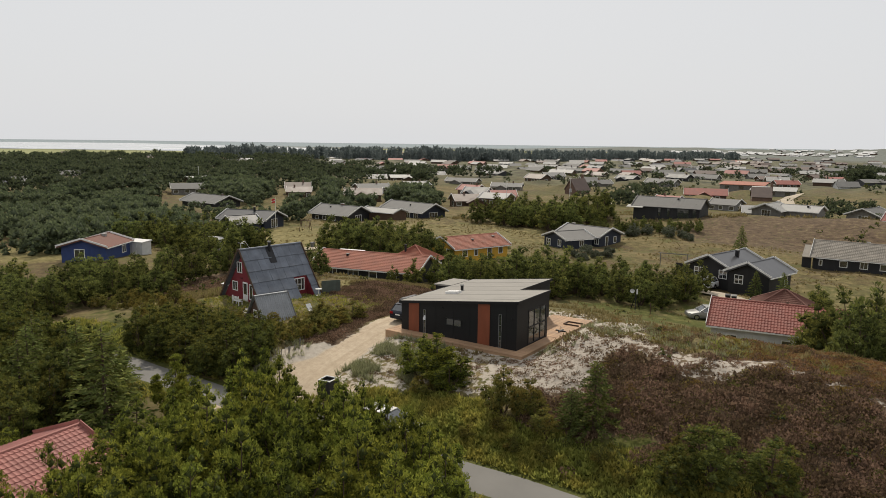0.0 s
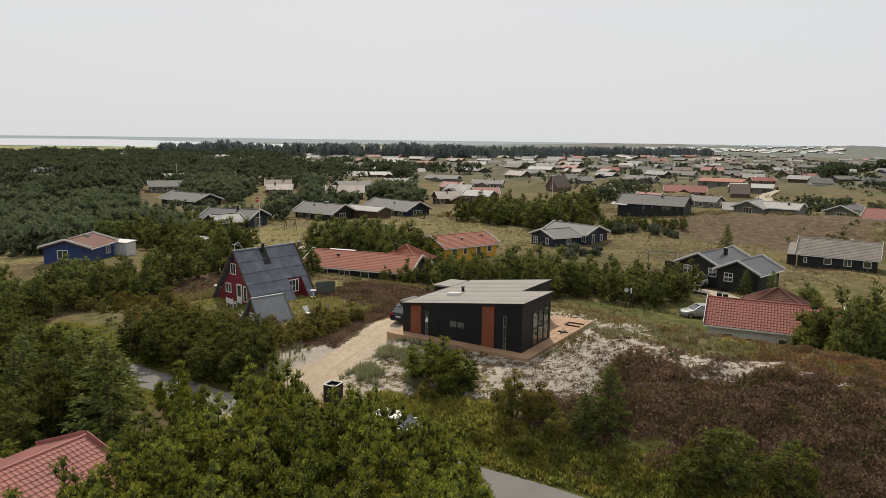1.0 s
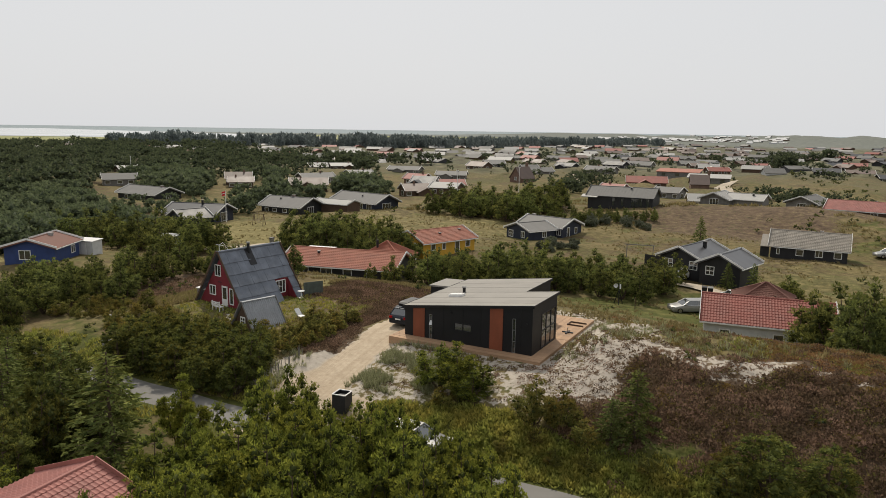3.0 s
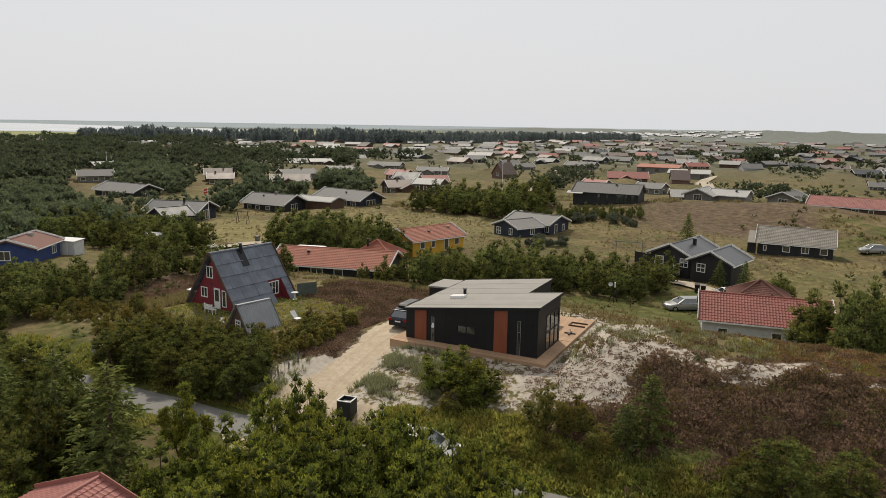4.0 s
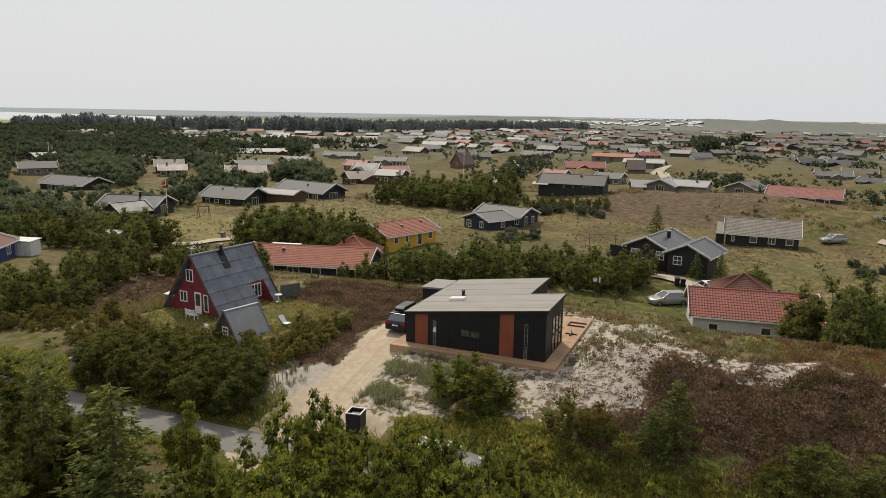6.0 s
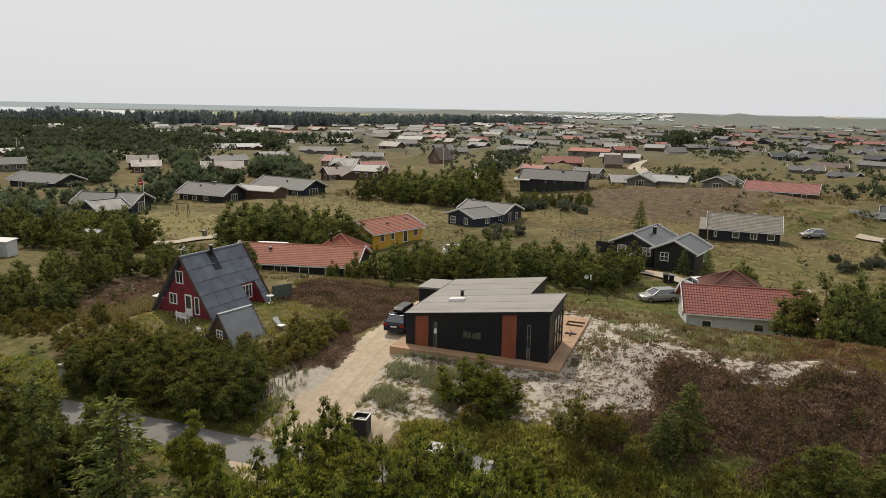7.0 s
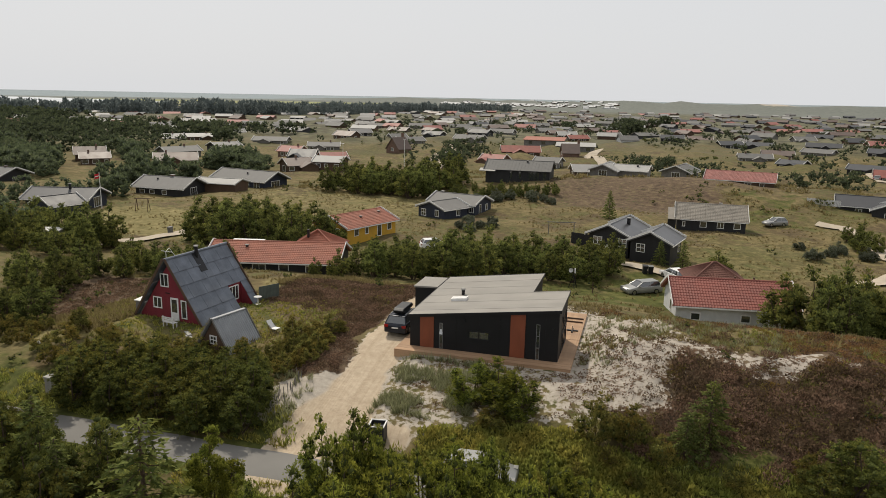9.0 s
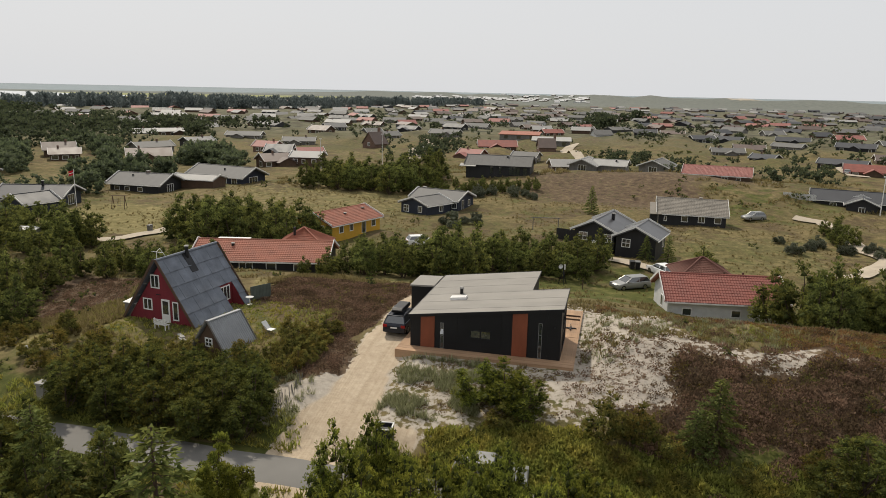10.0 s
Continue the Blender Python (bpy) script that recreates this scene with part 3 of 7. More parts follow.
def gable_house(label, x, y, z, yaw, L, W, wall, rise, wall_mat, roof_mat, trim=None, over=0.45, gable_over=0.4, tiles=False, wins=(), doors=(),
                chimneys=(), skirt=2.2, thick=0.16, name="summer_house", seams=0.0, group="summer houses among the dunes", left_cut=0):
    """Ridge along local x. wins: (side, u, sill, w, h, cols, rows). doors: (side, u, w, h)."""
    trim = trim or WHITE
    h = thing(name, pose(x, y, z, 0, 0, yaw), label, "house", group)
    s = Solid().prism([(-W / 2, -skirt), (W / 2, -skirt), (W / 2, wall), (0, wall + rise), (-W / 2, wall)], "x", -L / 2, L / 2)
    part("wall", s, wall_mat, h)
    k = rise / (W / 2)
    ye, ze = W / 2 + over, wall - over * k
    xe = L / 2 + gable_over
    up = thick
    for sg in (-1, 1):
        A, B = Vector((-xe * sg * -1, sg * ye, ze + up)), Vector((xe * sg * -1, sg * ye, ze + up))
        C, D = Vector((xe * sg * -1, 0, wall + rise + up)), Vector((-xe * sg * -1, 0, wall + rise + up))
        A, B, C, D = (A, B, C, D) if (B - A).cross(D - A).z > 0 else (B, A, D, C)
        r = part("roof_slope", Solid().slab(A, B, C, D, thick), roof_mat, h)
        if tiles:
            part("roof_tiles", tiled_slope(A, B, C, D), roof_mat, r)
        if seams:
            q = Solid()
            n = int(2 * xe / seams)
            for i in range(1, n):
                f = i / n
                p0, p1 = A.lerp(B, f), D.lerp(C, f)
                q.tube(p0 + Vector((0, 0, 0.02)), p1 + Vector((0, 0, 0.02)), 0.025, n=4)
            part("roof_seams", q, roof_mat, r)
        for e in (-1, 1):
            q = Solid()
            lo, hi = Vector((e * xe, sg * (ye + 0.02), ze + up + 0.02)), Vector((e * xe, 0, wall + rise + up + 0.02))
            o = Vector((e * 0.05, 0, 0))
            dn = Vector((0, 0, -0.24))
            if e * sg > 0:
                q.slab(lo, lo + o, hi + o, hi, 0.24)
            else:
                q.slab(hi, hi + o, lo + o, lo, 0.24)
            part("bargeboard", q, trim, h)
        g = Solid().box(-xe, xe, sg * ye - 0.06, sg * ye + 0.06, ze + up - 0.16, ze + up - 0.03)
        part("gutter", g, trim, h)
    part("ridge_cap", Solid().tube((-xe, 0, wall + rise + up - 0.01), (xe, 0, wall + rise + up - 0.01), 0.11, n=8), roof_mat, h)
    for sd, u, sill, w, hh, c, r in wins:
        window(h, side_pose(sd, u, sill, L, W), w, hh, c, r, trim)
    for sd, u, w, hh in doors:
        d = part("door", Solid().box(-w / 2, w / 2, -0.06, 0.0, 0.05, hh), trim, h)
        d.matrix_local = side_pose(sd, u, 0, L, W)
        part("pane", Solid().box(-w / 2 + 0.14, w / 2 - 0.14, -0.07, -0.055, 0.9, hh - 0.15), GLASS, d)
    for u, v, w, top, m in chimneys:
        base = wall + rise - abs(v) * k
        c = part("chimney", Solid().box(u - w / 2, u + w / 2, v - w / 2, v + w / 2, base - 0.3, wall + rise + top), m, h)
        part("chimney_cap", Solid().box(u - w / 2 - 0.06, u + w / 2 + 0.06, v - w / 2 - 0.06, v + w / 2 + 0.06, wall + rise + top, wall + rise + top + 0.08), CONCRETE, c)
    return h


def hip_roof(h, x0, x1, y0, y1, ze, zr, mat, tiles=True, over=0.45):
    """A pyramid or hipped roof over a rectangle, as part of the house h."""
    x0, x1, y0, y1 = x0 - over, x1 + over, y0 - over, y1 + over
    w, d = x1 - x0, y1 - y0
    if w >= d:
        r0, r1 = Vector((x0 + d / 2, (y0 + y1) / 2, zr)), Vector((x1 - d / 2, (y0 + y1) / 2, zr))
    else:
        r0, r1 = Vector(((x0 + x1) / 2, y0 + w / 2, zr)), Vector(((x0 + x1) / 2, y1 - w / 2, zr))
    c = [Vector((x0, y0, ze)), Vector((x1, y0, ze)), Vector((x1, y1, ze)), Vector((x0, y1, ze))]
    quads = [(c[0], c[1], r1, r0), (c[1], c[2], r1, r1), (c[2], c[3], r0, r1), (c[3], c[0], r0, r0)] if w >= d else \
            [(c[0], c[1], r0, r0), (c[1], c[2], r1, r0), (c[2], c[3], r1, r1), (c[3], c[0], r0, r1)]
    s = Solid().face(c[3], c[2], c[1], c[0])
    for a, b, q, e in quads:
        s.face(a, b, q, e) if (q - e).length > 1e-4 else s.face(a, b, q)
    r = part("hipped_roof", s, mat, h)
    for a, b, q, e in quads:
        if tiles:
            part("roof_tiles", tiled_slope(a, b, q, e), mat, r)
    for a, e in ((c[0], r0), (c[3], r0 if w >= d else r1), (c[1], r1 if w >= d else r0), (c[2], r1)):
        part("hip_ridge", Solid().tube(a, e, 0.1, n=6), mat, r)
    if (r1 - r0).length > 0.1:
        part("ridge_cap", Solid().tube(r0, r1, 0.11, n=6), mat, r)
    return r


# ---- the black house on its deck
HX0, HX1, HY0, HY1, NX, NY, DECK = -34.85, -24.08, 45.13, 56.3, -26.85, 50.25, 0.52


def roof_z(x):
    return 2.90 + (x - HX0) * 0.1275


def black_house():
    h = thing("modern_summer_house", pose(0, 0, 0), "black modern summer house with rust panels and a sloping grey roof", "house")
    t = 0.25

    def wall(x0, x1, y0, y1, holes=()):
        """A wall along x or y with openings (a, b, z0, z1)."""
        s = Solid()
        alongx = x1 - x0 > y1 - y0
        cuts = sorted({x0 if alongx else y0, x1 if alongx else y1, *[v for q in holes for v in q[:2]]})
        for a, b in zip(cuts, cuts[1:]):
            hole = next((q for q in holes if q[0] <= a + 1e-6 and q[1] >= b - 1e-6), None)
            for z0, z1 in ([(DECK - 0.5, None)] if hole is None else [(DECK - 0.5, hole[2]), (hole[3], None)]):
                tops = [(roof_z(a if alongx else x0) - 0.12, roof_z(b if alongx else x0) - 0.12) if z1 is None else (z1, z1)][0]
                if alongx:
                    s.prism([(a, z0), (b, z0), (b, tops[1]), (a, tops[0])], "y", y0, y1)
                else:
                    s.prism([(a, z0), (b, z0), (b, tops[1]), (a, tops[0])], "x", x0, x1)
        return s

    front = [(-30.45, -28.95, DECK + 1.0, DECK + 1.62), (-32.62, -32.38, DECK + 0.02, DECK + 1.95), (-25.62, -25.38, DECK + 0.02, DECK + 2.6)]
    right = [(46.95, 49.95, DECK + 0.05, DECK + 2.75)]
    part("front_wall", wall(HX0, HX1, HY0, HY0 + t, front), BLACK_PANEL, h)
    part("end_wall", wall(HX1 - t, HX1, HY0 + t, NY, right), BLACK_PANEL, h)
    part("recess_wall", wall(NX, HX1 - t, NY - t, NY), BLACK_PANEL, h)
    part("terrace_wall", wall(NX - t, NX, NY, HY1 - t, [(51.2, 55.2, DECK + 0.05, DECK + 2.3)]), BLACK_PANEL, h)
    part("back_wall", wall(HX0, NX, HY1 - t, HY1), BLACK_PANEL, h)
    part("low_wall", wall(HX0, HX0 + t, HY0 + t, HY1 - t), BLACK_PANEL, h)
    part("floor", Solid().box(HX0 + t, NX - t, HY0 + t, HY1 - t, DECK - 0.2, DECK).box(NX - t, HX1 - t, HY0 + t, NY - t, DECK - 0.2, DECK), DECK_WOOD, h)

    # rust panels, proud of the front wall
    for x0, x1 in ((-34.08, -33.05), (-27.45, -26.4)):
        s = Solid().prism([(x0, DECK + 0.02), (x1, DECK + 0.02), (x1, roof_z(x1) - 0.2), (x0, roof_z(x0) - 0.2)], "y", HY0 - 0.03, HY0 - 0.002)
        part("rust_panel", s, RUST_PANEL, h, "rust-orange full-height facade panel")
    # joints between the black panels
    for x in (-33.0, -31.4, -29.7, -28.2, -26.35, -25.0):
        part("panel_batten", Solid().box(x - 0.012, x + 0.012, HY0 - 0.012, HY0 + 0.002, DECK + 0.02, roof_z(x) - 0.2), BLACK_PANEL, h)

    def glazed(m, w, hgt, cols, rows, bar=0.06, rim=None):
        s = Solid().lattice(w, hgt, cols, rows, bar, bar, -0.03, 0.06)
        f = part("window", s, rim or DARK_METAL, h)
        f.matrix_local = m
        for i in range(cols):
            for j in range(rows):
                a, b = -w / 2 + bar + (w - bar) * i / cols, -w / 2 + (w - bar) * (i + 1) / cols
                part("pane", Solid().box(a, b, 0.01, 0.02, hgt * j / rows + bar / 2, hgt * (j + 1) / rows - bar / 2), GLASS, f)

    glazed(pose(-29.7, HY0, DECK + 1.0), 1.5, 0.62, 2, 1)
    glazed(pose(-32.5, HY0, DECK + 0.02), 0.26, 1.93, 1, 2, 0.035, PLASTIC_GREY)
    glazed(pose(-25.5, HY0, DECK + 0.02), 0.26, 2.58, 1, 3, 0.035, PLASTIC_GREY)
    glazed(pose(HX1, 48.45, DECK + 0.05, 0, 0, 90), 3.0, 2.7, 3, 2, 0.08)
    glazed(pose(NX, 53.2, DECK + 0.05, 0, 0, 90), 4.0, 2.25, 4, 1, 0.08)
    # tilted open flap of the slit window
    fl = part("window_flap", Solid().box(-0.12, 0.12, -0.02, 0.02, 0, 0.75), CHROME, h, "pale tilted window flap")
    fl.matrix_local = pose(-32.5, HY0 - 0.06, DECK + 1.1, -14, 0, 0)

    # roof: felt strips across the slope, the notch left out
    edge = 0.14
    n = 11
    for i in range(n):
        y0, y1 = HY0 - edge + (HY1 - HY0 + 2 * edge) * i / n, HY0 - edge + (HY1 - HY0 + 2 * edge) * (i + 1) / n
        for a, b in ((y0, min(y1, NY + edge)), (max(y0, NY + edge), y1)):
            if b - a < 0.02:
                continue
            xr = HX1 + edge if b <= NY + edge + 1e-6 else NX + edge
            x0 = HX0 - edge
            part("felt_strip", Solid().slab((x0, a, roof_z(x0) + 0.012 * (i % 2)), (xr, a, roof_z(xr) + 0.012 * (i % 2)), (xr, b + 0.03, roof_z(xr) + 0.012 * (i % 2)),
                                            (x0, b + 0.03, roof_z(x0) + 0.012 * (i % 2)), 0.1), FELT, h)

    def fascia(x0, y0, x1, y1):
        d = Vector((x1 - x0, y1 - y0, 0)).normalized()
        o = Vector((d.y, -d.x, 0)) * 0.03
        z0, z1 = roof_z(x0) + 0.03, roof_z(x1) + 0.03
        a, b = Vector((x0, y0, z0)), Vector((x1, y1, z1))
        part("fascia", Solid().slab(a, a + o, b + o, b, 0.22) if (o.cross(b - a)).z > 0 else Solid().slab(b, b + o, a + o, a, 0.22), BLACK_PANEL, h)

    e = edge
    fascia(HX0 - e, HY0 - e, HX1 + e, HY0 - e)
    fascia(HX1 + e, HY0 - e, HX1 + e, NY + e)
    fascia(HX1 + e, NY + e, NX + e, NY + e)
    fascia(NX + e, NY + e, NX + e, HY1 + e)
    fascia(NX + e, HY1 + e, HX0 - e, HY1 + e)
    fascia(HX0 - e, HY1 + e, HX0 - e, HY0 - e)
    # roof window and vent pipe
    zr = roof_z(-32.1)
    k = part("roof_window", Solid().slab((-32.7, 48.35, roof_z(-32.7) + 0.2), (-31.5, 48.35, roof_z(-31.5) + 0.2), (-31.5, 49.0, roof_z(-31.5) + 0.2), (-32.7, 49.0, roof_z(-32.7) + 0.2), 0.25), WHITE, h, "white-framed roof window")
    part("pane", Solid().slab((-32.6, 48.43, roof_z(-32.6) + 0.215), (-31.6, 48.43, roof_z(-31.6) + 0.215), (-31.6, 48.92, roof_z(-31.6) + 0.215), (-32.6, 48.92, roof_z(-32.6) + 0.215), 0.01), WHITE_SHEET, k)
    v = part("vent_pipe", Solid().tube((-32.2, 50.2, zr - 0.1), (-32.2, 50.2, zr + 0.42), 0.13, n=14), DARK_METAL, h)
    part("vent_cap", Solid().tube((-32.2, 50.2, zr + 0.4), (-32.2, 50.2, zr + 0.52), 0.19, 0.15, n=14), CONCRETE, v)
    for x in (-30.75, -24.5):
        part("wall_lamp", Solid().tube((x, HY0 - 0.001, DECK + 2.35), (x, HY0 - 0.1, DECK + 2.35), 0.06, n=10), DARK_METAL, h)

    # annex, shed at the back corner
    a = thing("flat_roofed_annex", pose(0, 0, 0), "small black flat-roofed annex beside the house", "shed")
    x0, x1, y0, y1 = -37.2, -35.3, 53.4, 56.4
    part("wall", Solid().box(x0, x1, y0, y1, 0.0, 2.62), BLACK_PANEL, a)
    part("roof", Solid().slab((x0 - 0.1, y0 - 0.1, 2.7), (x1 + 0.1, y0 - 0.1, 2.78), (x1 + 0.1, y1 + 0.1, 2.78), (x0 - 0.1, y1 + 0.1, 2.7), 0.14), FELT, a)

    # deck in planks round the house
    d = thing("timber_deck", pose(0, 0, 0), "pale timber deck running round the black house", "deck")

    def boards(x0, x1, y0, y1, alongx, name="deck_board"):
        w = 0.145
        a0, a1 = (y0, y1) if alongx else (x0, x1)
        nb = max(1, round((a1 - a0) / w))
        for i in range(nb):
            p, q = a0 + (a1 - a0) * i / nb + 0.004, a0 + (a1 - a0) * (i + 1) / nb - 0.004
            dz = 0.004 * math.sin(i * 2.3)
            part(name, Solid().box(x0, x1, p, q, DECK - 0.03, DECK + dz) if alongx else Solid().box(p, q, y0, y1, DECK - 0.03, DECK + dz), DECK_WOOD, d)

    boards(-35.7, -23.05, 44.05, HY0 - 0.004, True)
    boards(HX1 + 0.004, -23.05, HY0, 50.2, False)
    boards(NX + 0.004, -23.05, 50.254, 57.2, False)
    boards(-35.7, HX0 - 0.004, HY0, 48.6, False)
    part("deck_skirt", Solid().box(-35.7, -23.05, 44.07, 44.1, -0.4, DECK - 0.035), DECK_WOOD, d)
    part("deck_skirt", Solid().box(-23.1, -23.07, 44.1, 57.2, -0.2, DECK - 0.035), DECK_WOOD, d)
    part("deck_skirt", Solid().box(-35.68, -35.65, 44.1, 48.6, -0.4, DECK - 0.035), DECK_WOOD, d)
    part("joists", Solid().box(-35.6, -23.15, 44.15, 45.0, -0.4, DECK - 0.04).box(HX1 + 0.05, -23.15, 45.1, 57.1, -0.3, DECK - 0.04), BROWN_WOOD, d)
    # bench box and parasol foot on the terrace
    b = thing("terrace_step", pose(-26.3, 52.4, DECK + 0.01), "dark timber step box on the terrace", "step")
    part("box", Solid().box(-0.45, 0.55, -0.6, 0.6, 0, 0.32), BROWN_WOOD, b)
    part("tread", Solid().box(-0.5, 0.6, -0.65, 0.65, 0.32, 0.36), DARK_METAL, b)
    p = thing("parasol_foot", pose(-23.8, 52.3, DECK + 0.01), "dark cross-shaped parasol foot standing on the deck", "parasol base")
    part("base_plate", Solid().box(-0.45, 0.45, -0.06, 0.06, 0, 0.08).box(-0.06, 0.06, -0.45, -0.061, 0, 0.08).box(-0.06, 0.06, 0.061, 0.45, 0, 0.08), DARK_METAL, p)
    part("socket", Solid().tube((0, 0, 0.08), (0, 0, 0.42), 0.035), CHROME, p)
    w = thing("sand_box", pose(-23.9, 55.0, DECK + 0.01), "low timber frame lying on the deck", "frame")
    part("frame_board", Solid().box(-0.7, 0.7, -0.5, -0.42, 0, 0.1), BROWN_WOOD, w)
    part("frame_board", Solid().box(-0.7, 0.7, 0.42, 0.5, 0, 0.1), BROWN_WOOD, w)
    part("frame_board", Solid().box(-0.7, -0.62, -0.419, 0.419, 0, 0.1), BROWN_WOOD, w)


black_house()


# ---- the red A-frame cabin and its shed
def a_frame():
    z0 = -0.57
    h = thing("a_frame_cabin", pose(-56.4, 50.45, z0, 0, 0, 83.0), "dark red A-frame cabin under a blue-grey sheet roof", "house")
    L, hw, H = 7.7, 3.55, 5.25                      # ridge along local x, gable l towards the lane
    full = [(-hw + 0.3, -0.6), (hw - 0.3, -0.6), (hw - 0.3, 0.25), (0, H - 0.45), (-hw + 0.3, 0.25)]
    cut = [(-hw + 1.5, -0.6), (hw - 0.3, -0.6), (hw - 0.3, 0.25), (0, H - 0.45), (-hw + 1.5, 1.9)]
    r0, r1 = -L / 2 + L * 6 / 9, -L / 2 + L * 8 / 9
    part("wall", Solid().prism(full, "x", -L / 2 + 0.35, r0).prism(cut, "x", r0 + 0.001, r1 - 0.001).prism(full, "x", r1, L / 2 - 0.35), RED_WOOD, h)
    for sg in (-1, 1):
        eave0, eave1 = Vector((-L / 2, sg * hw, 0.05)), Vector((L / 2, sg * hw, 0.05))
        top0, top1 = Vector((-L / 2, 0, H)), Vector((L / 2, 0, H))
        nrm = (eave1 - eave0).cross(top0 - eave0).normalized()
        nrm = nrm if nrm.z > 0 else -nrm
        cols, rows = 9, 5
        for i in range(cols):
            for j in range(rows):
                # the dormer recess on the garden side
                if sg < 0 and i in (6, 7) and j in (0, 1):
                    continue
                f0, f1, g0, g1 = i / cols, (i + 1) / cols, j / rows, (j + 1) / rows
                a, b = eave0.lerp(eave1, f0), eave0.lerp(eave1, f1)
                c, d = top0.lerp(top1, f0), top0.lerp(top1, f1)
                lap = 0.018 * ((i + j) % 2) + 0.03
                p = [a.lerp(c, g0) + nrm * (0.05 + lap), b.lerp(d, g0) + nrm * (0.05 + lap), b.lerp(d, g1) + nrm * 0.03, a.lerp(c, g1) + nrm * 0.03]
                gap = (p[1] - p[0]) * 0.006
                p = [p[0] + gap, p[1] - gap, p[2] - gap, p[3] + gap]
                s = Solid()
                if (p[1] - p[0]).cross(p[3] - p[0]).dot(nrm) > 0:
                    s.slab(*p, 0.045)
                else:
                    s.slab(p[1], p[0], p[3], p[2], 0.045)
                part("roof_sheet", s, FIBRE, h)
        for e in (-1, 1):
            a, b = Vector((e * L / 2, sg * (hw + 0.02), 0.02)), Vector((e * L / 2, 0, H + 0.1))
            o = Vector((e * 0.06, 0, 0))
            part("bargeboard", Solid().slab(a, a + o, b + o, b, 0.2) if e * sg > 0 else Solid().slab(b, b + o, a + o, a, 0.2), BROWN_WOOD, h)
    part("ridge_cap", Solid().tube((-L / 2, 0, H + 0.08), (L / 2, 0, H + 0.08), 0.13, n=8), FIBRE, h)
    # dormer recess
    x0, x1 = -L / 2 + L * 6 / 9, -L / 2 + L * 8 / 9
    part("dormer_wall", Solid().box(x0, x1, -hw + 1.42, -hw + 1.5, -0.1, 2.08), RED_WOOD, h)
    part("dormer_cheek", Solid().prism([(-hw + 0.1, 0.05), (-hw + 1.3, 0.05), (-hw + 1.3, 2.0)], "x", x0 - 0.05, x0 + 0.02), RED_WOOD, h)
    part("dormer_cheek", Solid().prism([(-hw + 0.1, 0.05), (-hw + 1.3, 0.05), (-hw + 1.3, 2.0)], "x", x1 - 0.02, x1 + 0.05), RED_WOOD, h)
    window(h, pose((x0 + x1) / 2 - 0.1, -hw + 1.42, 0.62), 1.3, 1.35, 3, 1)
    # gable towards the lane
    gx = -L / 2 + 0.35
    window(h, pose(gx, 1.0, 3.0 - 0.1, 0, 0, -90) @ pose(0.6, 0, 0), 0.9, 1.15, 2, 1)
    window(h, pose(gx, 1.3, 0.95, 0, 0, -90), 0.95, 1.0, 2, 1)
    d = part("door", Solid().box(-0.42, 0.42, -0.05, 0.0, 0.0, 2.0), WHITE, h, "white half-glazed door")
    d.matrix_local = pose(gx, -0.55, 0.05, 0, 0, -90)
    part("pane", Solid().box(-0.28, 0.28, -0.06, -0.048, 0.75, 1.85), GLASS, d)
    window(h, pose(gx, -1.55, 0.35, 0, 0, -90), 0.6, 1.6, 1, 1)
    part("house_sign", Solid().box(-0.22, 0.22, -0.03, 0.0, 0, 0.07), DARK_METAL, h).matrix_local = pose(gx, 0.15, 2.35, 0, 0, -90)
    c = part("chimney", Solid().tube((-0.35, -0.28, H - 0.9), (-0.35, -0.28, H + 0.55), 0.15, n=12), DARK_METAL, h)
    part("chimney_cap", Solid().tube((-0.35, -0.28, H + 0.6), (-0.35, -0.28, H + 0.7), 0.2, n=12), CONCRETE, c)
    part("flashing", Solid().slab((-0.75, -1.1, H - 1.5), (0.05, -1.1, H - 1.5), (0.05, -0.1, H + 0.02), (-0.75, -0.1, H + 0.02), -0.02), DARK_METAL, h)
    # aerial on the ridge
    r = part("roof_aerial", Solid().tube((-L / 2 + 0.3, 0, H), (-L / 2 + 0.3, 0, H + 0.75), 0.025).tube((-L / 2 + 0.3, 0.5, H + 0.75), (-L / 2 + 0.3, -0.7, H + 0.75), 0.02)
             .tube((-L / 2 + 1.5, 0.1, H), (-L / 2 + 0.9, 0.2, H + 0.9), 0.02).tube((-L / 2 + 0.3, 0, H + 0.75), (-L / 2 + 0.9, 0.2, H + 0.9), 0.02), WHITE, h)

    s = thing("garden_shed", pose(-49.2, 43.9, -1.0, 0, 0, 76.0), "small A-frame shed with a grey corrugated roof", "shed")
    L2, w2, H2 = 3.4, 1.95, 2.7
    part("wall", Solid().prism([(-w2 + 0.12, -0.4), (w2 - 0.12, -0.4), (w2 - 0.12, 0.1), (0, H2 - 0.1), (-w2 + 0.12, 0.1)], "x", -L2 / 2 + 0.15, L2 / 2 - 0.15), BROWN_WOOD, s)
    for sg in (-1, 1):
        q = Solid()
        n = 64
        a, b = Vector((-L2 / 2, sg * w2, 0)), Vector((-L2 / 2, 0, H2))
        up = Vector((0, sg * H2, w2)).normalized()
        for i in range(n + 1):
            o = Vector((L2 * i / n, 0, 0)) + up * (0.05 + 0.035 * math.sin(i / n * 18 * 2 * math.pi))
            q.v += [tuple(a + o), tuple(b + o)]
        q.f = [(2 * i, 2 * i + 2, 2 * i + 3, 2 * i + 1) for i in range(n)]
        part("corrugated_roof", q, SHED_SHEET, s)
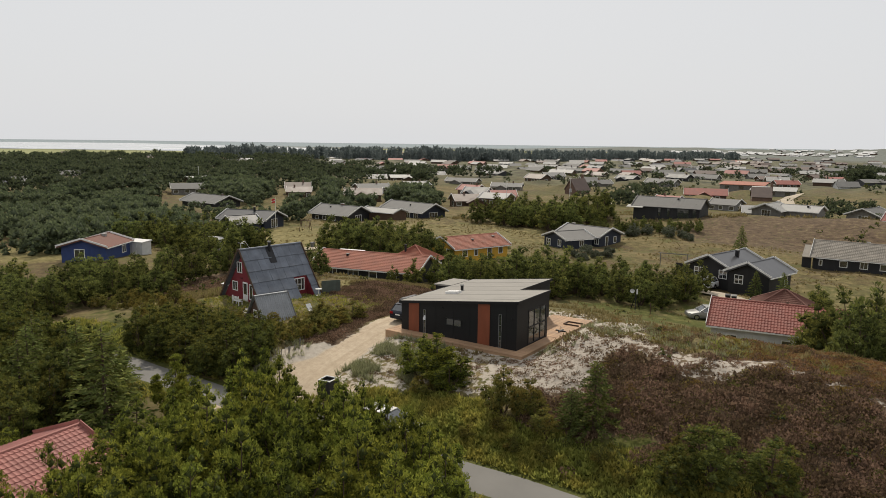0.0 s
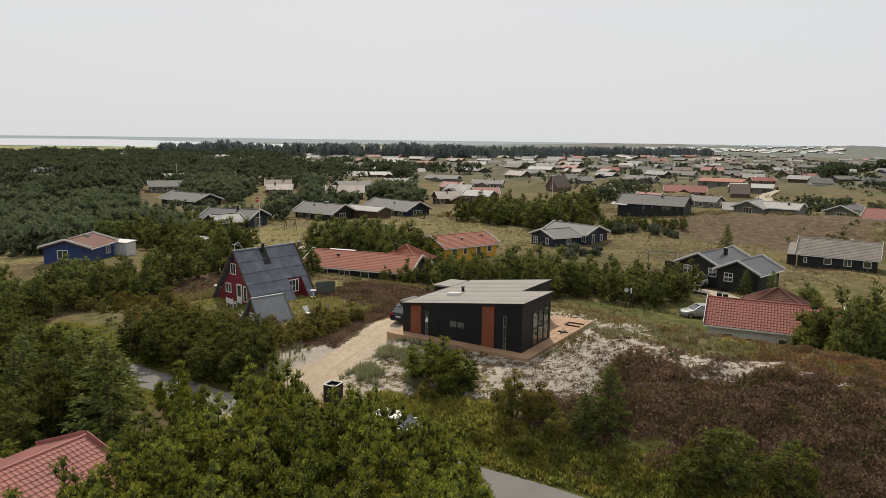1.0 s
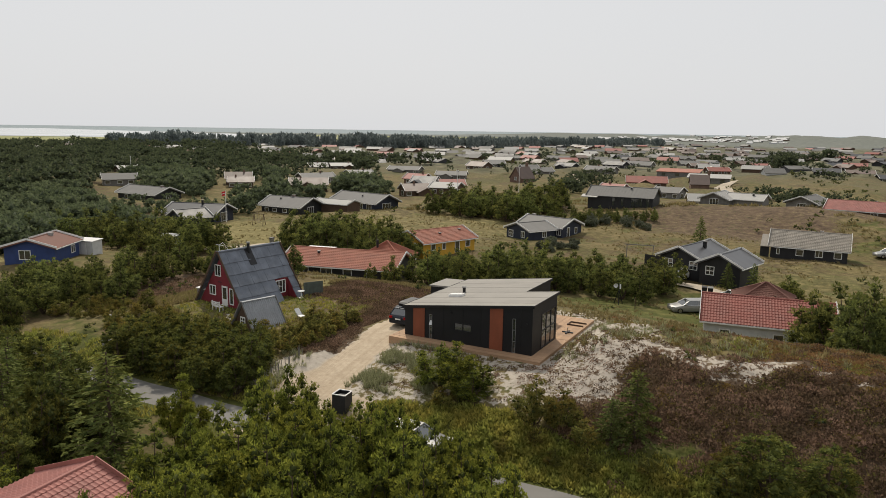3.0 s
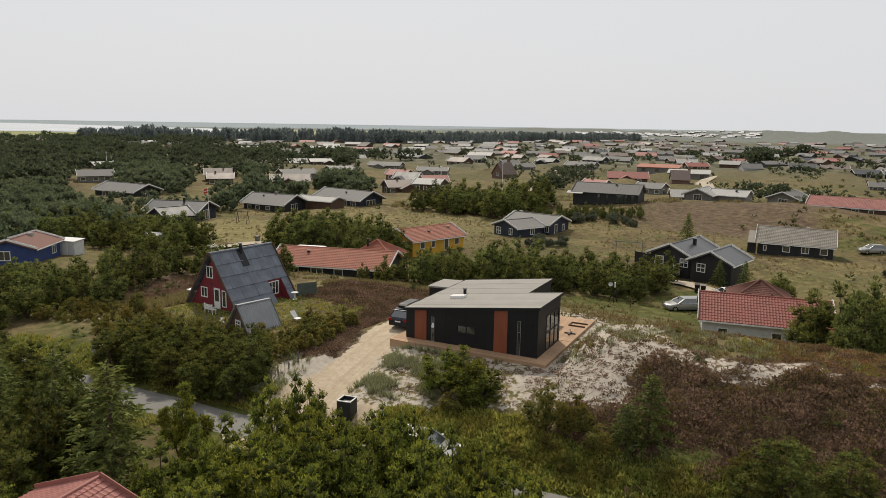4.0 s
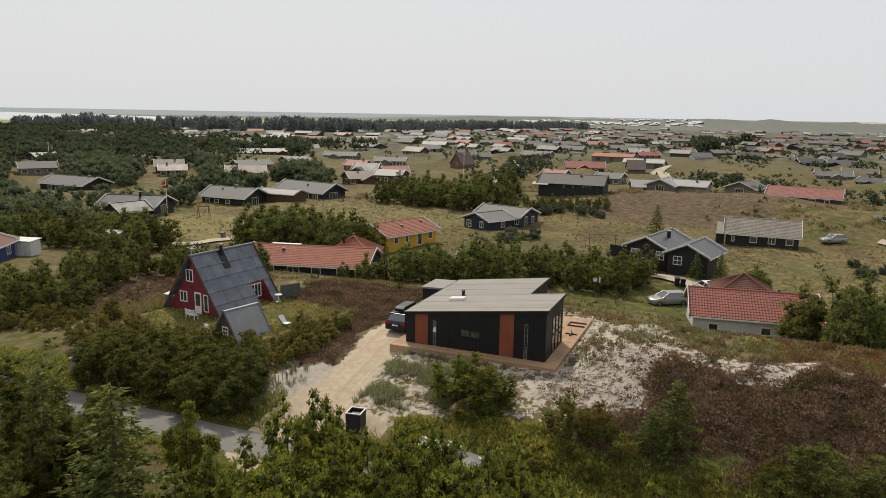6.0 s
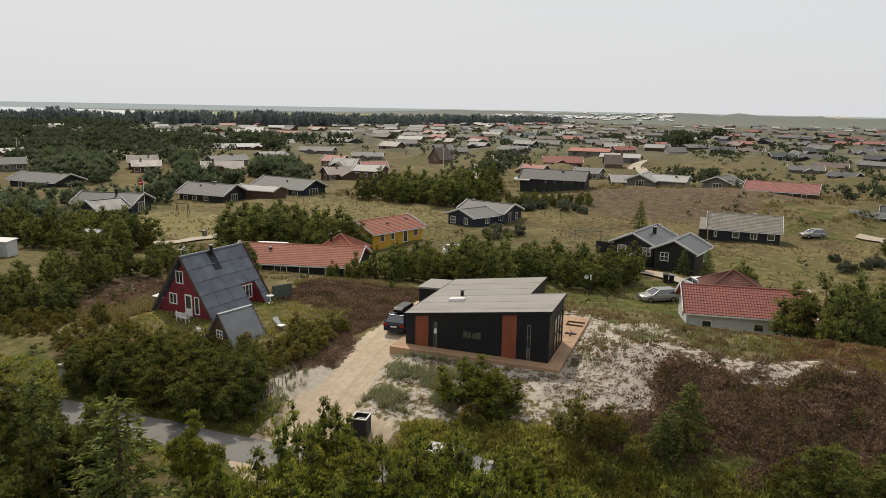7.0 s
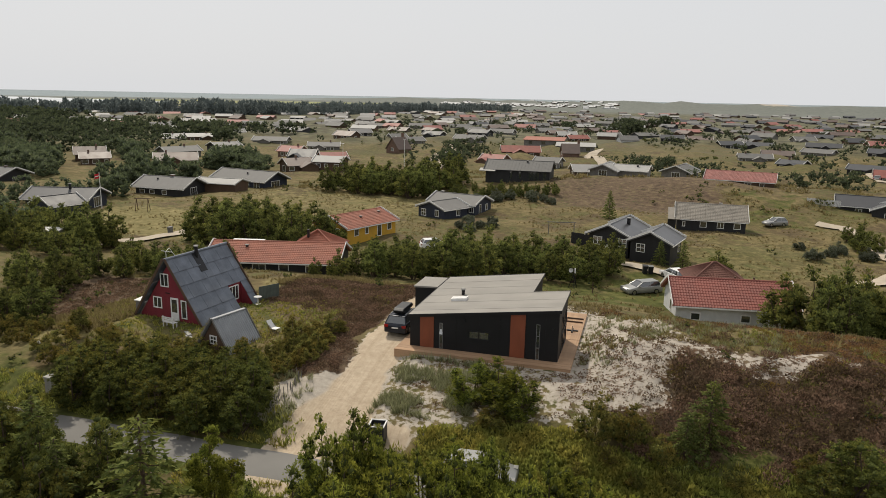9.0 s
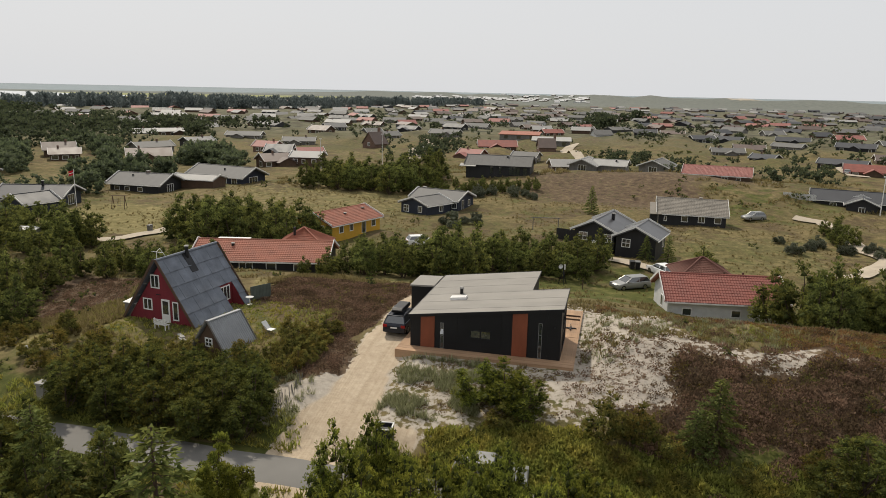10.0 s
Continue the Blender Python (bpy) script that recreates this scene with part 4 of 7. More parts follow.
        for e in (-1, 1):
            a, b = Vector((e * L2 / 2, sg * (w2 + 0.02), -0.02)), Vector((e * L2 / 2, 0, H2 + 0.08))
            o = Vector((e * 0.04, 0, 0))
            part("bargeboard", Solid().slab(a, a + o, b + o, b, 0.14) if e * sg > 0 else Solid().slab(b, b + o, a + o, a, 0.14), GREY_WOOD, s)
    part("ridge_cap", Solid().box(-L2 / 2, L2 / 2, -0.14, 0.14, H2 + 0.02, H2 + 0.1), SHED_SHEET, s)
    window(s, pose(-L2 / 2 + 0.15, 0, 0.75, 0, 0, -90), 0.75, 0.7, 2, 2)

    f = thing("privacy_screen", pose(-52.0, 54.9, -0.6, 0, 0, 60), "green-grey boarded garden screen beside the cabin", "fence")
    for i in range(14):
        part("board", Solid().box(-1.05 + i * 0.15, -0.91 + i * 0.15, -0.02, 0.02, 0, 1.55), GREEN_GREY, f)
    part("rail", Solid().box(-1.06, 1.06, 0.021, 0.07, 1.2, 1.3), GREEN_GREY, f)
    t = thing("oil_tank_box", pose(-60.0, 47.9, -0.6, 0, 0, -7), "grey metal-topped store box against the cabin", "box")
    part("box", Solid().box(-0.6, 0.6, -0.5, 0.5, 0, 1.3), GREY_WOOD, t)
    part("lid", Solid().slab((-0.7, -0.6, 1.34), (0.7, -0.6, 1.34), (0.7, 0.6, 1.45), (-0.7, 0.6, 1.45), 0.06), WHITE_SHEET, t)


a_frame()


def garden_bench(x, y, yaw):
    b = thing("garden_bench", pose(x, y, ground_at(x, y) - 0.02, 0, 0, yaw), "white painted garden bench by the red cabin", "bench")
    for i in range(4):
        part("seat_slat", Solid().box(-0.6, 0.6, -0.22 + i * 0.115, -0.125 + i * 0.115, 0.42, 0.45), WHITE, b)
    for i in range(3):
        part("back_slat", Solid().box(-0.6, 0.6, 0.24, 0.27, 0.55 + i * 0.14, 0.65 + i * 0.14), WHITE, b)
    for sx in (-0.55, 0.5):
        part("leg", Solid().box(sx, sx + 0.06, -0.2, -0.14, 0, 0.42), WHITE, b)
        part("leg", Solid().box(sx, sx + 0.06, 0.18, 0.238, 0, 0.98), WHITE, b)
        part("armrest", Solid().box(sx, sx + 0.07, -0.22, 0.18, 0.62, 0.66), WHITE, b)


garden_bench(-55.6, 45.3, 172)


def garden_table(x, y):
    b = thing("garden_table", pose(x, y, ground_at(x, y) - 0.02), "small round white garden table on one leg", "table")
    part("tabletop", Solid().tube((0, 0, 0.7), (0, 0, 0.74), 0.36, n=20), PALE_WALL, b)
    part("pedestal", Solid().tube((0, 0, 0.04), (0, 0, 0.7), 0.05), WHITE, b)
    part("foot", Solid().tube((0, 0, 0), (0, 0, 0.05), 0.25, n=14), WHITE, b)


garden_table(-52.2, 53.2)


def deck_chair(x, y, yaw):
    b = thing("deck_chair", pose(x, y, ground_at(x, y), 0, 0, yaw), "weathered pale folding chair standing in the grass", "chair")
    part("backrest", Solid().slab((-0.26, 0.1, 0.35), (0.26, 0.1, 0.35), (0.26, 0.62, 0.92), (-0.26, 0.62, 0.92), 0.04), PALE_WALL, b)
    part("seat", Solid().box(-0.28, 0.28, -0.4, 0.12, 0.34, 0.38), WHITE, b)
    for sx in (-0.28, 0.24):
        part("leg", Solid().tube((sx + 0.02, -0.4, 0), (sx + 0.02, 0.3, 0.6), 0.02, n=6), GREY_WOOD, b)
        part("leg", Solid().tube((sx + 0.02, 0.35, 0), (sx + 0.02, -0.3, 0.36), 0.02, n=6), GREY_WOOD, b)


deck_chair(-47.0, 46.9, 75)

# stepping stones up to the red cabin
for i in range(6):
    x, y = -53.3 + i * 0.42, 44.4 - i * 0.45
    st = Solid().box(-0.5, 0.5, -0.16, 0.16, -0.1, 0.05)
    o = new("stepping_stone", st.mesh("stepping_stone", CONCRETE))
    o.matrix_world = pose(x, y, ground_at(x, y), 0, 0, -38 + 4 * math.sin(i))
    tagged(o, "grey concrete garden step in the slope", "step", "garden steps")

# ------------------------------------------------------------------ the neighbouring houses
def W(*rows):
    return rows


h = gable_house("long low house with a red clay-tile roof and dark walls", -60.95, 73.1, -2.95, 13.3, 15.3, 7.2, 2.15, 1.5, BLACK_WOOD, TILE_RED, tiles=True,
                wins=W(("f", -4.6, 0.7, 1.3, 1.2, 2, 1), ("f", -1.5, 0.4, 1.6, 1.5, 2, 1), ("f", 1.4, 0.9, 1.2, 1.0, 1, 1), ("f", 4.4, 0.9, 0.9, 0.9, 1, 1)),
                chimneys=((-3.6, -1.2, 0.28, -0.1, DARK_METAL),))
part("wing_wall", Solid().box(0.4, 6.3, 3.7, 8.8, -1.0, 2.2), BLACK_WOOD, h)
hip_roof(h, 0.4, 6.3, 2.9, 8.8, 2.15, 4.28, TILE_RED)
part("flue", Solid().tube((2.4, 4.6, 2.8), (2.4, 4.6, 4.5), 0.16, n=10), DARK_METAL, h)
part("skylight_strip", Solid().box(-5.8, -2.0, 0.25, 0.9, 3.78, 3.86), WHITE_SHEET, h)

h = gable_house("ochre-yellow house with an orange-red tile roof", -61.9, 98.4, -3.1, 69, 10.8, 7.0, 2.15, 1.35, YELLOW, TILE_RED, tiles=True,
                wins=W(("f", -3.4, 0.8, 1.0, 1.1, 1, 1), ("f", -1.2, 0.8, 0.8, 1.1, 1, 1), ("f", 1.6, 0.1, 1.0, 2.0, 1, 1), ("l", -1.6, 0.9, 0.8, 1.1, 1, 1), ("f", 3.9, 0.8, 1.0, 1.1, 1, 1)),
                chimneys=((-0.5, -1.6, 0.3, -0.3, DARK_METAL), (4.2, -1.0, 0.3, -0.1, BRICK)))

gable_house("black house with white bargeboards and a dark roof", -22.4, 104.0, -2.75, 75, 9.2, 5.8, 2.2, 1.35, BLACK_WOOD, PAIR_ROOF, gable_over=0.6,
            wins=W(("l", 1.6, 0.7, 1.3, 1.2, 2, 2), ("l", -2.0, 0.7, 1.2, 1.2, 2, 2), ("f", -2, 0.8, 1.0, 1.1, 2, 1)), chimneys=((0.6, -1.2, 0.42, 0.5, DARK_METAL),))
gable_house("black house wing with white bargeboards and downpipes", -17.1, 99.4, -2.75, 75, 6.2, 5.4, 2.2, 1.3, BLACK_WOOD, PAIR_ROOF, gable_over=0.6,
            wins=W(("l", 1.3, 0.7, 1.2, 1.2, 2, 2), ("f", 1.6, 0.4, 0.9, 1.6, 1, 1)))
h = gable_house("dark boarded house under a lichen-grey tile roof", -8.2, 125.5, -3.2, 0, 10.8, 6.6, 2.2, 2.0, BLACK_WOOD, TILE_GREY, tiles=True,
                wins=W(("f", -4.3, 0.8, 0.5, 0.9, 1, 1), ("f", -1.2, 0.8, 1.1, 1.0, 1, 1), ("f", 1.5, 0.8, 1.1, 1.1, 2, 1), ("f", 4.1, 0.8, 1.1, 1.0, 1, 1)),
                chimneys=((1.6, 0.8, 0.45, 0.25, BRICK),))
part("porch_roof", Solid().slab((-6.9, -4.0, 2.05), (-5.0, -4.0, 2.05), (-5.0, -1.0, 3.6), (-6.9, -1.0, 3.6), 0.12), TILE_GREY, h)
part("porch_screen", Solid().box(-6.9, -5.6, -3.4, -3.3, -0.5, 1.9), BLACK_WOOD, h)
h = gable_house("pale rendered house with a deep red tile roof", -10.5, 71.3, -2.95, 8, 10.9, 6.6, 2.3, 1.7, PALE_WALL, TILE_DEEP, tiles=True,
                wins=W(("f", -3.6, 0.75, 0.95, 0.8, 1, 1), ("f", 1.0, 0.75, 0.95, 0.8, 1, 1), ("f", 3.6, 0.75, 0.95, 0.8, 1, 1), ("l", -0.6, 0.85, 0.8, 1.2, 1, 1)))
part("wing_wall", Solid().box(-2.3, 3.3, 3.4, 10.9, -1.0, 2.2), PALE_WALL, h)
hip_roof(h, -2.3, 3.3, 5.6, 10.9, 2.2, 4.05, RED_BROWN)
for u in (0.8, 2.6):
    part("vent_pipe", Solid().tube((u, 0.9, 3.4), (u, 0.9, 4.25), 0.1, n=8), BROWN_WOOD, h)

gable_house("dark navy house with a grey roof and white trim", -54.3, 121.0, -3.5, 62, 6.2, 6.4, 2.05, 1.05, NAVY, ROOF_GREY,
            wins=W(("l", 1.9, 0.5, 1.3, 1.3, 2, 2), ("l", -1.5, 0.7, 1.0, 1.2, 2, 1), ("f", 0.6, 0.7, 1.0, 1.1, 2, 1)))
gable_house("dark navy house under a grey ridge roof beside its wing", -52.7, 127.0, -3.3, -14, 9.8, 6.6, 2.15, 1.2, NAVY, ROOF_GREY,
            wins=W(("r", -1.2, 0.2, 0.9, 1.9, 1, 1), ("r", 1.4, 0.7, 0.9, 1.2, 1, 1), ("f", 4.2, 0.7, 1.0, 1.1, 2, 1)), chimneys=((-4.0, 0.3, 0.5, 0.3, BRICK),))
h = gable_house("long black house with a standing-seam metal roof", -47.2, 160.0, -0.15, 0, 14.6, 7.2, 2.3, 1.75, BLACK_WOOD, ROOF_GREY, trim=DARK_METAL, seams=0.75,
                wins=W(("f", 3.8, 0.1, 2.6, 2.0, 3, 1), ("f", 0.6, 0.2, 0.7, 1.9, 1, 1), ("f", -1.4, 0.2, 0.7, 1.9, 1, 1), ("f", 6.2, 0.1, 0.9, 2.0, 1, 1)), chimneys=((1.8, -0.6, 0.35, 0.1, DARK_METAL),))
part("lean_to", Solid().slab((-8.6, -4.8, 2.0), (-4.9, -4.8, 2.0), (-4.9, -3.2, 2.45), (-8.6, -3.2, 2.45), 0.12), ROOF_LIGHT, h)

gable_house("low dark house with a grey roof and white-framed gable", -116.6, 126.8, -3.75, 0, 11.2, 8.2, 2.2, 1.75, BLACK_WOOD, ROOF_GREY, gable_over=0.9,
            wins=W(("f", -4.0, 0.8, 1.2, 0.9, 1, 1), ("f", -1.6, 0.8, 1.2, 0.9, 1, 1), ("f", 1.4, 0.8, 1.2, 0.9, 1, 1), ("r", 0.0, 0.2, 2.2, 1.9, 3, 1)),
            chimneys=((0.4, 0.3, 0.7, 0.5, BRICK), (-2.2, -1.2, 0.25, -0.1, DARK_METAL)))
gable_house("long dark house with a pale grey roof and glazed gable", -108.8, 145.5, -3.8, -11, 15.2, 8.2, 2.2, 1.8, NAVY, ROOF_GREY, gable_over=0.9,
            wins=W(("f", 2.6, 0.3, 1.6, 1.7, 2, 1), ("f", 5.6, 0.3, 1.6, 1.7, 2, 1), ("r", 0.0, 0.2, 3.0, 1.9, 3, 1)), chimneys=((0.8, -1.6, 0.25, -0.2, DARK_METAL),))
gable_house("low outbuilding with a pale sheet roof", -108.4, 133.2, -3.1, 0, 9.8, 5.0, 2.0, 0.7, BROWN_WOOD, ROOF_LIGHT)
gable_house("dark house with a slate roof beside a flagpole", -122.6, 104.6, -3.4, 17, 11.0, 8.0, 2.1, 1.5, NAVY, ROOF_DARK, gable_over=0.8,
            wins=W(("r", 0.0, 0.2, 2.6, 1.9, 3, 1), ("f", 4.0, 0.5, 1.2, 1.3, 2, 1)), chimneys=((1.0, -0.5, 0.35, 0.9, DARK_METAL),))
gable_house("dark wing with a white-trimmed gable", -117.6, 97.4, -3.4, 75, 6.0, 5.6, 2.1, 1.3, NAVY, ROOF_DARK, wins=W(("l", 0.6, 0.3, 1.4, 1.5, 2, 1),))
gable_house("dark low house with a grey roof under the pines", -166.5, 127.5, -3.7, -2, 15.0, 8.4, 2.2, 1.6, BLACK_WOOD, ROOF_GREY, gable_over=0.8,
            wins=W(("f", -4.0, 0.7, 1.3, 1.1, 1, 1), ("f", -1.4, 0.7, 1.3, 1.1, 1, 1), ("f", 1.4, 0.7, 1.3, 1.1, 1, 1), ("r", 0, 0.6, 1.2, 1.2, 2, 1)), chimneys=((5.0, 0.2, 0.5, 0.5, BRICK),))
h = gable_house("blue boarded house with a low brown-red roof", -97.7, 54.8, -1.4, 122, 6.8, 6.4, 2.15, 0.95, BLUE, RED_BROWN, gable_over=0.5,
                wins=W(("l", 0.6, 0.6, 1.5, 1.25, 2, 1), ("f", 1.6, 0.7, 1.2, 1.1, 2, 1)), chimneys=((1.4, -0.5, 0.5, 0.25, CONCRETE),))
h = gable_house("house with a faded red pantile roof among the pines", -35.24, 12.7, -2.95, 96, 11.0, 7.4, 2.3, 1.35, PALE_WALL, TILE_PINK, tiles=True, trim=TILE_PINK, wins=W(("r", 0, 0.7, 1.2, 1.1, 2, 1),))
part("wing_wall", Solid().prism([(-1.6, -1.0), (4.0, -1.0), (4.0, 2.2), (1.2, 3.3), (-1.6, 2.2)], "y", 3.72, 10.5), PALE_WALL, h)
for sgn in (-1, 1):
    q = [Vector((1.2 + sgn * 3.2, 1.0, 2.05)), Vector((1.2 + sgn * 3.2, 10.9, 2.05)), Vector((1.2, 10.9, 3.42)), Vector((1.2, 1.0, 3.42))]
    q = q if sgn > 0 else [q[1], q[0], q[3], q[2]]
    r = part("wing_roof", Solid().slab(*q, 0.14), TILE_PINK, h)
    part("roof_tiles", tiled_slope(*q), TILE_PINK, r)
gable_house("long house with a faded red roof and dark walls", 1.0, 167.8, -0.75, -10, 14.0, 7.6, 2.1, 1.5, BROWN_WOOD, TILE_PINK, tiles=True,
            wins=W(("f", -2.0, 0.6, 1.4, 1.2, 2, 1), ("f", 1.8, 0.6, 1.4, 1.2, 2, 1), ("f", 4.6, 0.6, 1.0, 1.2, 1, 1)), chimneys=((1.5, 0.5, 0.3, 0.3, DARK_METAL),))
gable_house("pale-roofed house with a broad white gable", -28.6, 173.5, 0.0, 80, 6.4, 6.2, 1.6, 1.3, GREY_WOOD, ROOF_LIGHT, gable_over=0.9, wins=W(("l", 0, 0.3, 2.0, 1.4, 3, 1),))
gable_house("low house with a light grey tile roof on the heath", -22.6, 175.6, 0.0, -8, 8.0, 6.4, 1.6, 1.0, GREY_WOOD, ROOF_LIGHT, chimneys=((1.5, -1.0, 0.4, 0.2, DARK_METAL),))
gable_house("grey-roofed house with white bargeboards", -10.6, 197.0, -2.2, 72, 8.0, 7.4, 1.9, 1.5, GREY_WOOD, ROOF_GREY, gable_over=0.8, wins=W(("l", 0, 0.4, 2.2, 1.5, 3, 1),))
gable_house("black house with a grey roof and a small front wing", 23.5, 150.0, -2.9, -12, 13.5, 7.4, 2.2, 1.5, BLACK_WOOD, ROOF_DARK, wins=W(("f", 3.6, 0.3, 1.0, 1.8, 1, 1), ("f", -3.0, 0.7, 1.2, 1.1, 2, 1), ("l", 0.0, 0.6, 1.2, 1.2, 2, 1)))
gable_house("small black wing with a white-framed window", 24.0, 144.6, -2.9, 76, 5.0, 5.0, 2.1, 1.1, BLACK_WOOD, ROOF_DARK, wins=W(("l", 0.0, 0.6, 1.1, 1.2, 2, 1),))


# ------------------------------------------------------------------ trees and undergrowth
def array_mesh(name, verts, tris, materials, slots=None):
    me = bpy.data.meshes.new(name)
    me.vertices.add(len(verts))
    me.vertices.foreach_set("co", np.asarray(verts, np.float32).ravel())
    me.loops.add(3 * len(tris))
    me.loops.foreach_set("vertex_index", np.asarray(tris, np.int32).ravel())
    me.polygons.add(len(tris))
    me.polygons.foreach_set("loop_start", np.arange(0, 3 * len(tris), 3, dtype=np.int32))
    me.polygons.foreach_set("loop_total", np.full(len(tris), 3, np.int32))
    for m in materials:
        me.materials.append(m)
    if slots is not None:
        me.polygons.foreach_set("material_index", np.asarray(slots, np.int32))
    me.update(calc_edges=True)
    return me


def spikes(base, way, length, radius, rng, sides=3):
    """Small pointed sprigs: base points, directions, lengths and radii, as vertices and triangles."""
    n = len(base)
    way = way / np.linalg.norm(way, axis=1, keepdims=True)
    ref = np.where(np.abs(way[:, 2:3]) < 0.9, [[0, 0, 1.0]], [[1.0, 0, 0]])
    a = np.cross(way, ref)
    a /= np.linalg.norm(a, axis=1, keepdims=True)
    b = np.cross(way, a)
    turn = rng.uniform(0, 6.28, n)
    out = [base + way * length[:, None]]
    for k in range(sides):
        t = turn + 2 * math.pi * k / sides
        out.append(base + (a * np.cos(t)[:, None] + b * np.sin(t)[:, None]) * radius[:, None])
    v = np.stack(out, 1).reshape(-1, 3)
    o = (np.arange(n) * (sides + 1))[:, None]
    tris = np.concatenate([o + np.array([[0, 1 + k, 1 + (k + 1) % sides]]) for k in range(sides)], 0)
    return v, tris


def flat_blades(base, way, length, radius, rng):
    """Pointed leaves, one triangle each, turned any way about their stem."""
    n = len(base)
    way = way / np.linalg.norm(way, axis=1, keepdims=True)
    a = np.cross(way, rng.normal(size=(n, 3)))
    a /= np.linalg.norm(a, axis=1, keepdims=True) + 1e-6
    v = np.stack([base + way * length[:, None], base - a * radius[:, None], base + a * radius[:, None]], 1).reshape(-1, 3)
    return v, np.arange(3 * n).reshape(n, 3)


def sphere_points(n, rng):
    p = rng.normal(size=(n, 3))
    return p / np.linalg.norm(p, axis=1, keepdims=True)


HEART = np.array([(1.0, 0, -0.3), (-0.5, 0.87, -0.3), (-0.5, -0.87, -0.3), (0, 0, 1.0), (0, 0, -0.8)])
HEART_F = np.array([(0, 1, 3), (1, 2, 3), (2, 0, 3), (1, 0, 4), (2, 1, 4), (0, 2, 4)])


# Dark cores put inside crowns: the inner shade is in their colour.
CORE_FAR = foliage("hazed_crown_shade_core", (0.048, 0.06, 0.036), (0.068, 0.08, 0.046), trans=0.0)
CORE = foliage("crown_shade_core", (0.042, 0.052, 0.016), (0.07, 0.08, 0.024), trans=0.0)


def shoots_mesh(base, way, size, blades, rng, width=0.38):
    """Upright needle shoots: each one a tuft of pointed blades from a common foot."""
    n = len(base)
    way = way / np.linalg.norm(way, axis=1, keepdims=True)
    foot = np.arange(n) * (2 * blades + 1)
    d = way[:, None, :] * rng.uniform(0.25, 1.2, (n, blades, 1)) + 0.75 * sphere_points(n * blades, rng).reshape(n, blades, 3)
    d /= np.linalg.norm(d, axis=2, keepdims=True)
    side = np.cross(d, sphere_points(n * blades, rng).reshape(n, blades, 3))
    side /= np.linalg.norm(side, axis=2, keepdims=True) + 1e-6
    ln = size[:, None, None] * rng.uniform(0.6, 1.15, (n, blades, 1))
    tip = base[:, None, :] + d * ln
    V = np.empty((n, 2 * blades + 1, 3))
    V[:, 0], V[:, 1::2], V[:, 2::2] = base, tip - d * ln * 0.12 + side * ln * width * 0.5, tip + d * ln * 0.1 - side * ln * width * 0.5
    k = 1 + 2 * np.arange(blades)
    T = np.stack([np.repeat(foot, blades), (foot[:, None] + k).ravel(), (foot[:, None] + k + 1).ravel()], 1)
    return V.reshape(-1, 3), T


def clump_crown(name, centres, radii, ways, shoots, size, blades, rng, material, core, heart=0.62):
    """A crown of branch ends: upright shoots over the top and sides of each clump, a dark core painted in as the shade
    within.
    """
    V, T, S = [], [], []
    n0 = 0
    mean = float(np.mean(radii))
    for c, r, w in zip(centres, radii, ways):
        k = max(5, int(shoots * (r / mean) ** 1.7))
        d = sphere_points(k, rng)
        d[:, 2] = np.where(d[:, 2] < -0.3, -d[:, 2] * 0.6, d[:, 2])
        base = c + d * r * rng.uniform(0.45, 0.95, (k, 1)) * np.array([1, 1, 0.8])
        v, t = shoots_mesh(base, d * 0.6 + w * 0.5 + np.array([0, 0, 0.9]), size * rng.uniform(0.7, 1.35, k), blades, rng)
        V.append(v); T.append(t + n0); S.append(np.zeros(len(t))); n0 += len(v)
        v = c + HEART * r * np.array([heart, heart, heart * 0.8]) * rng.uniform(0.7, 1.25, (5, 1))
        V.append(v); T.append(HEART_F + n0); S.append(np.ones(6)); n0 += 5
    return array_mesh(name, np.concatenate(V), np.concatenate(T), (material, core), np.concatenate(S))


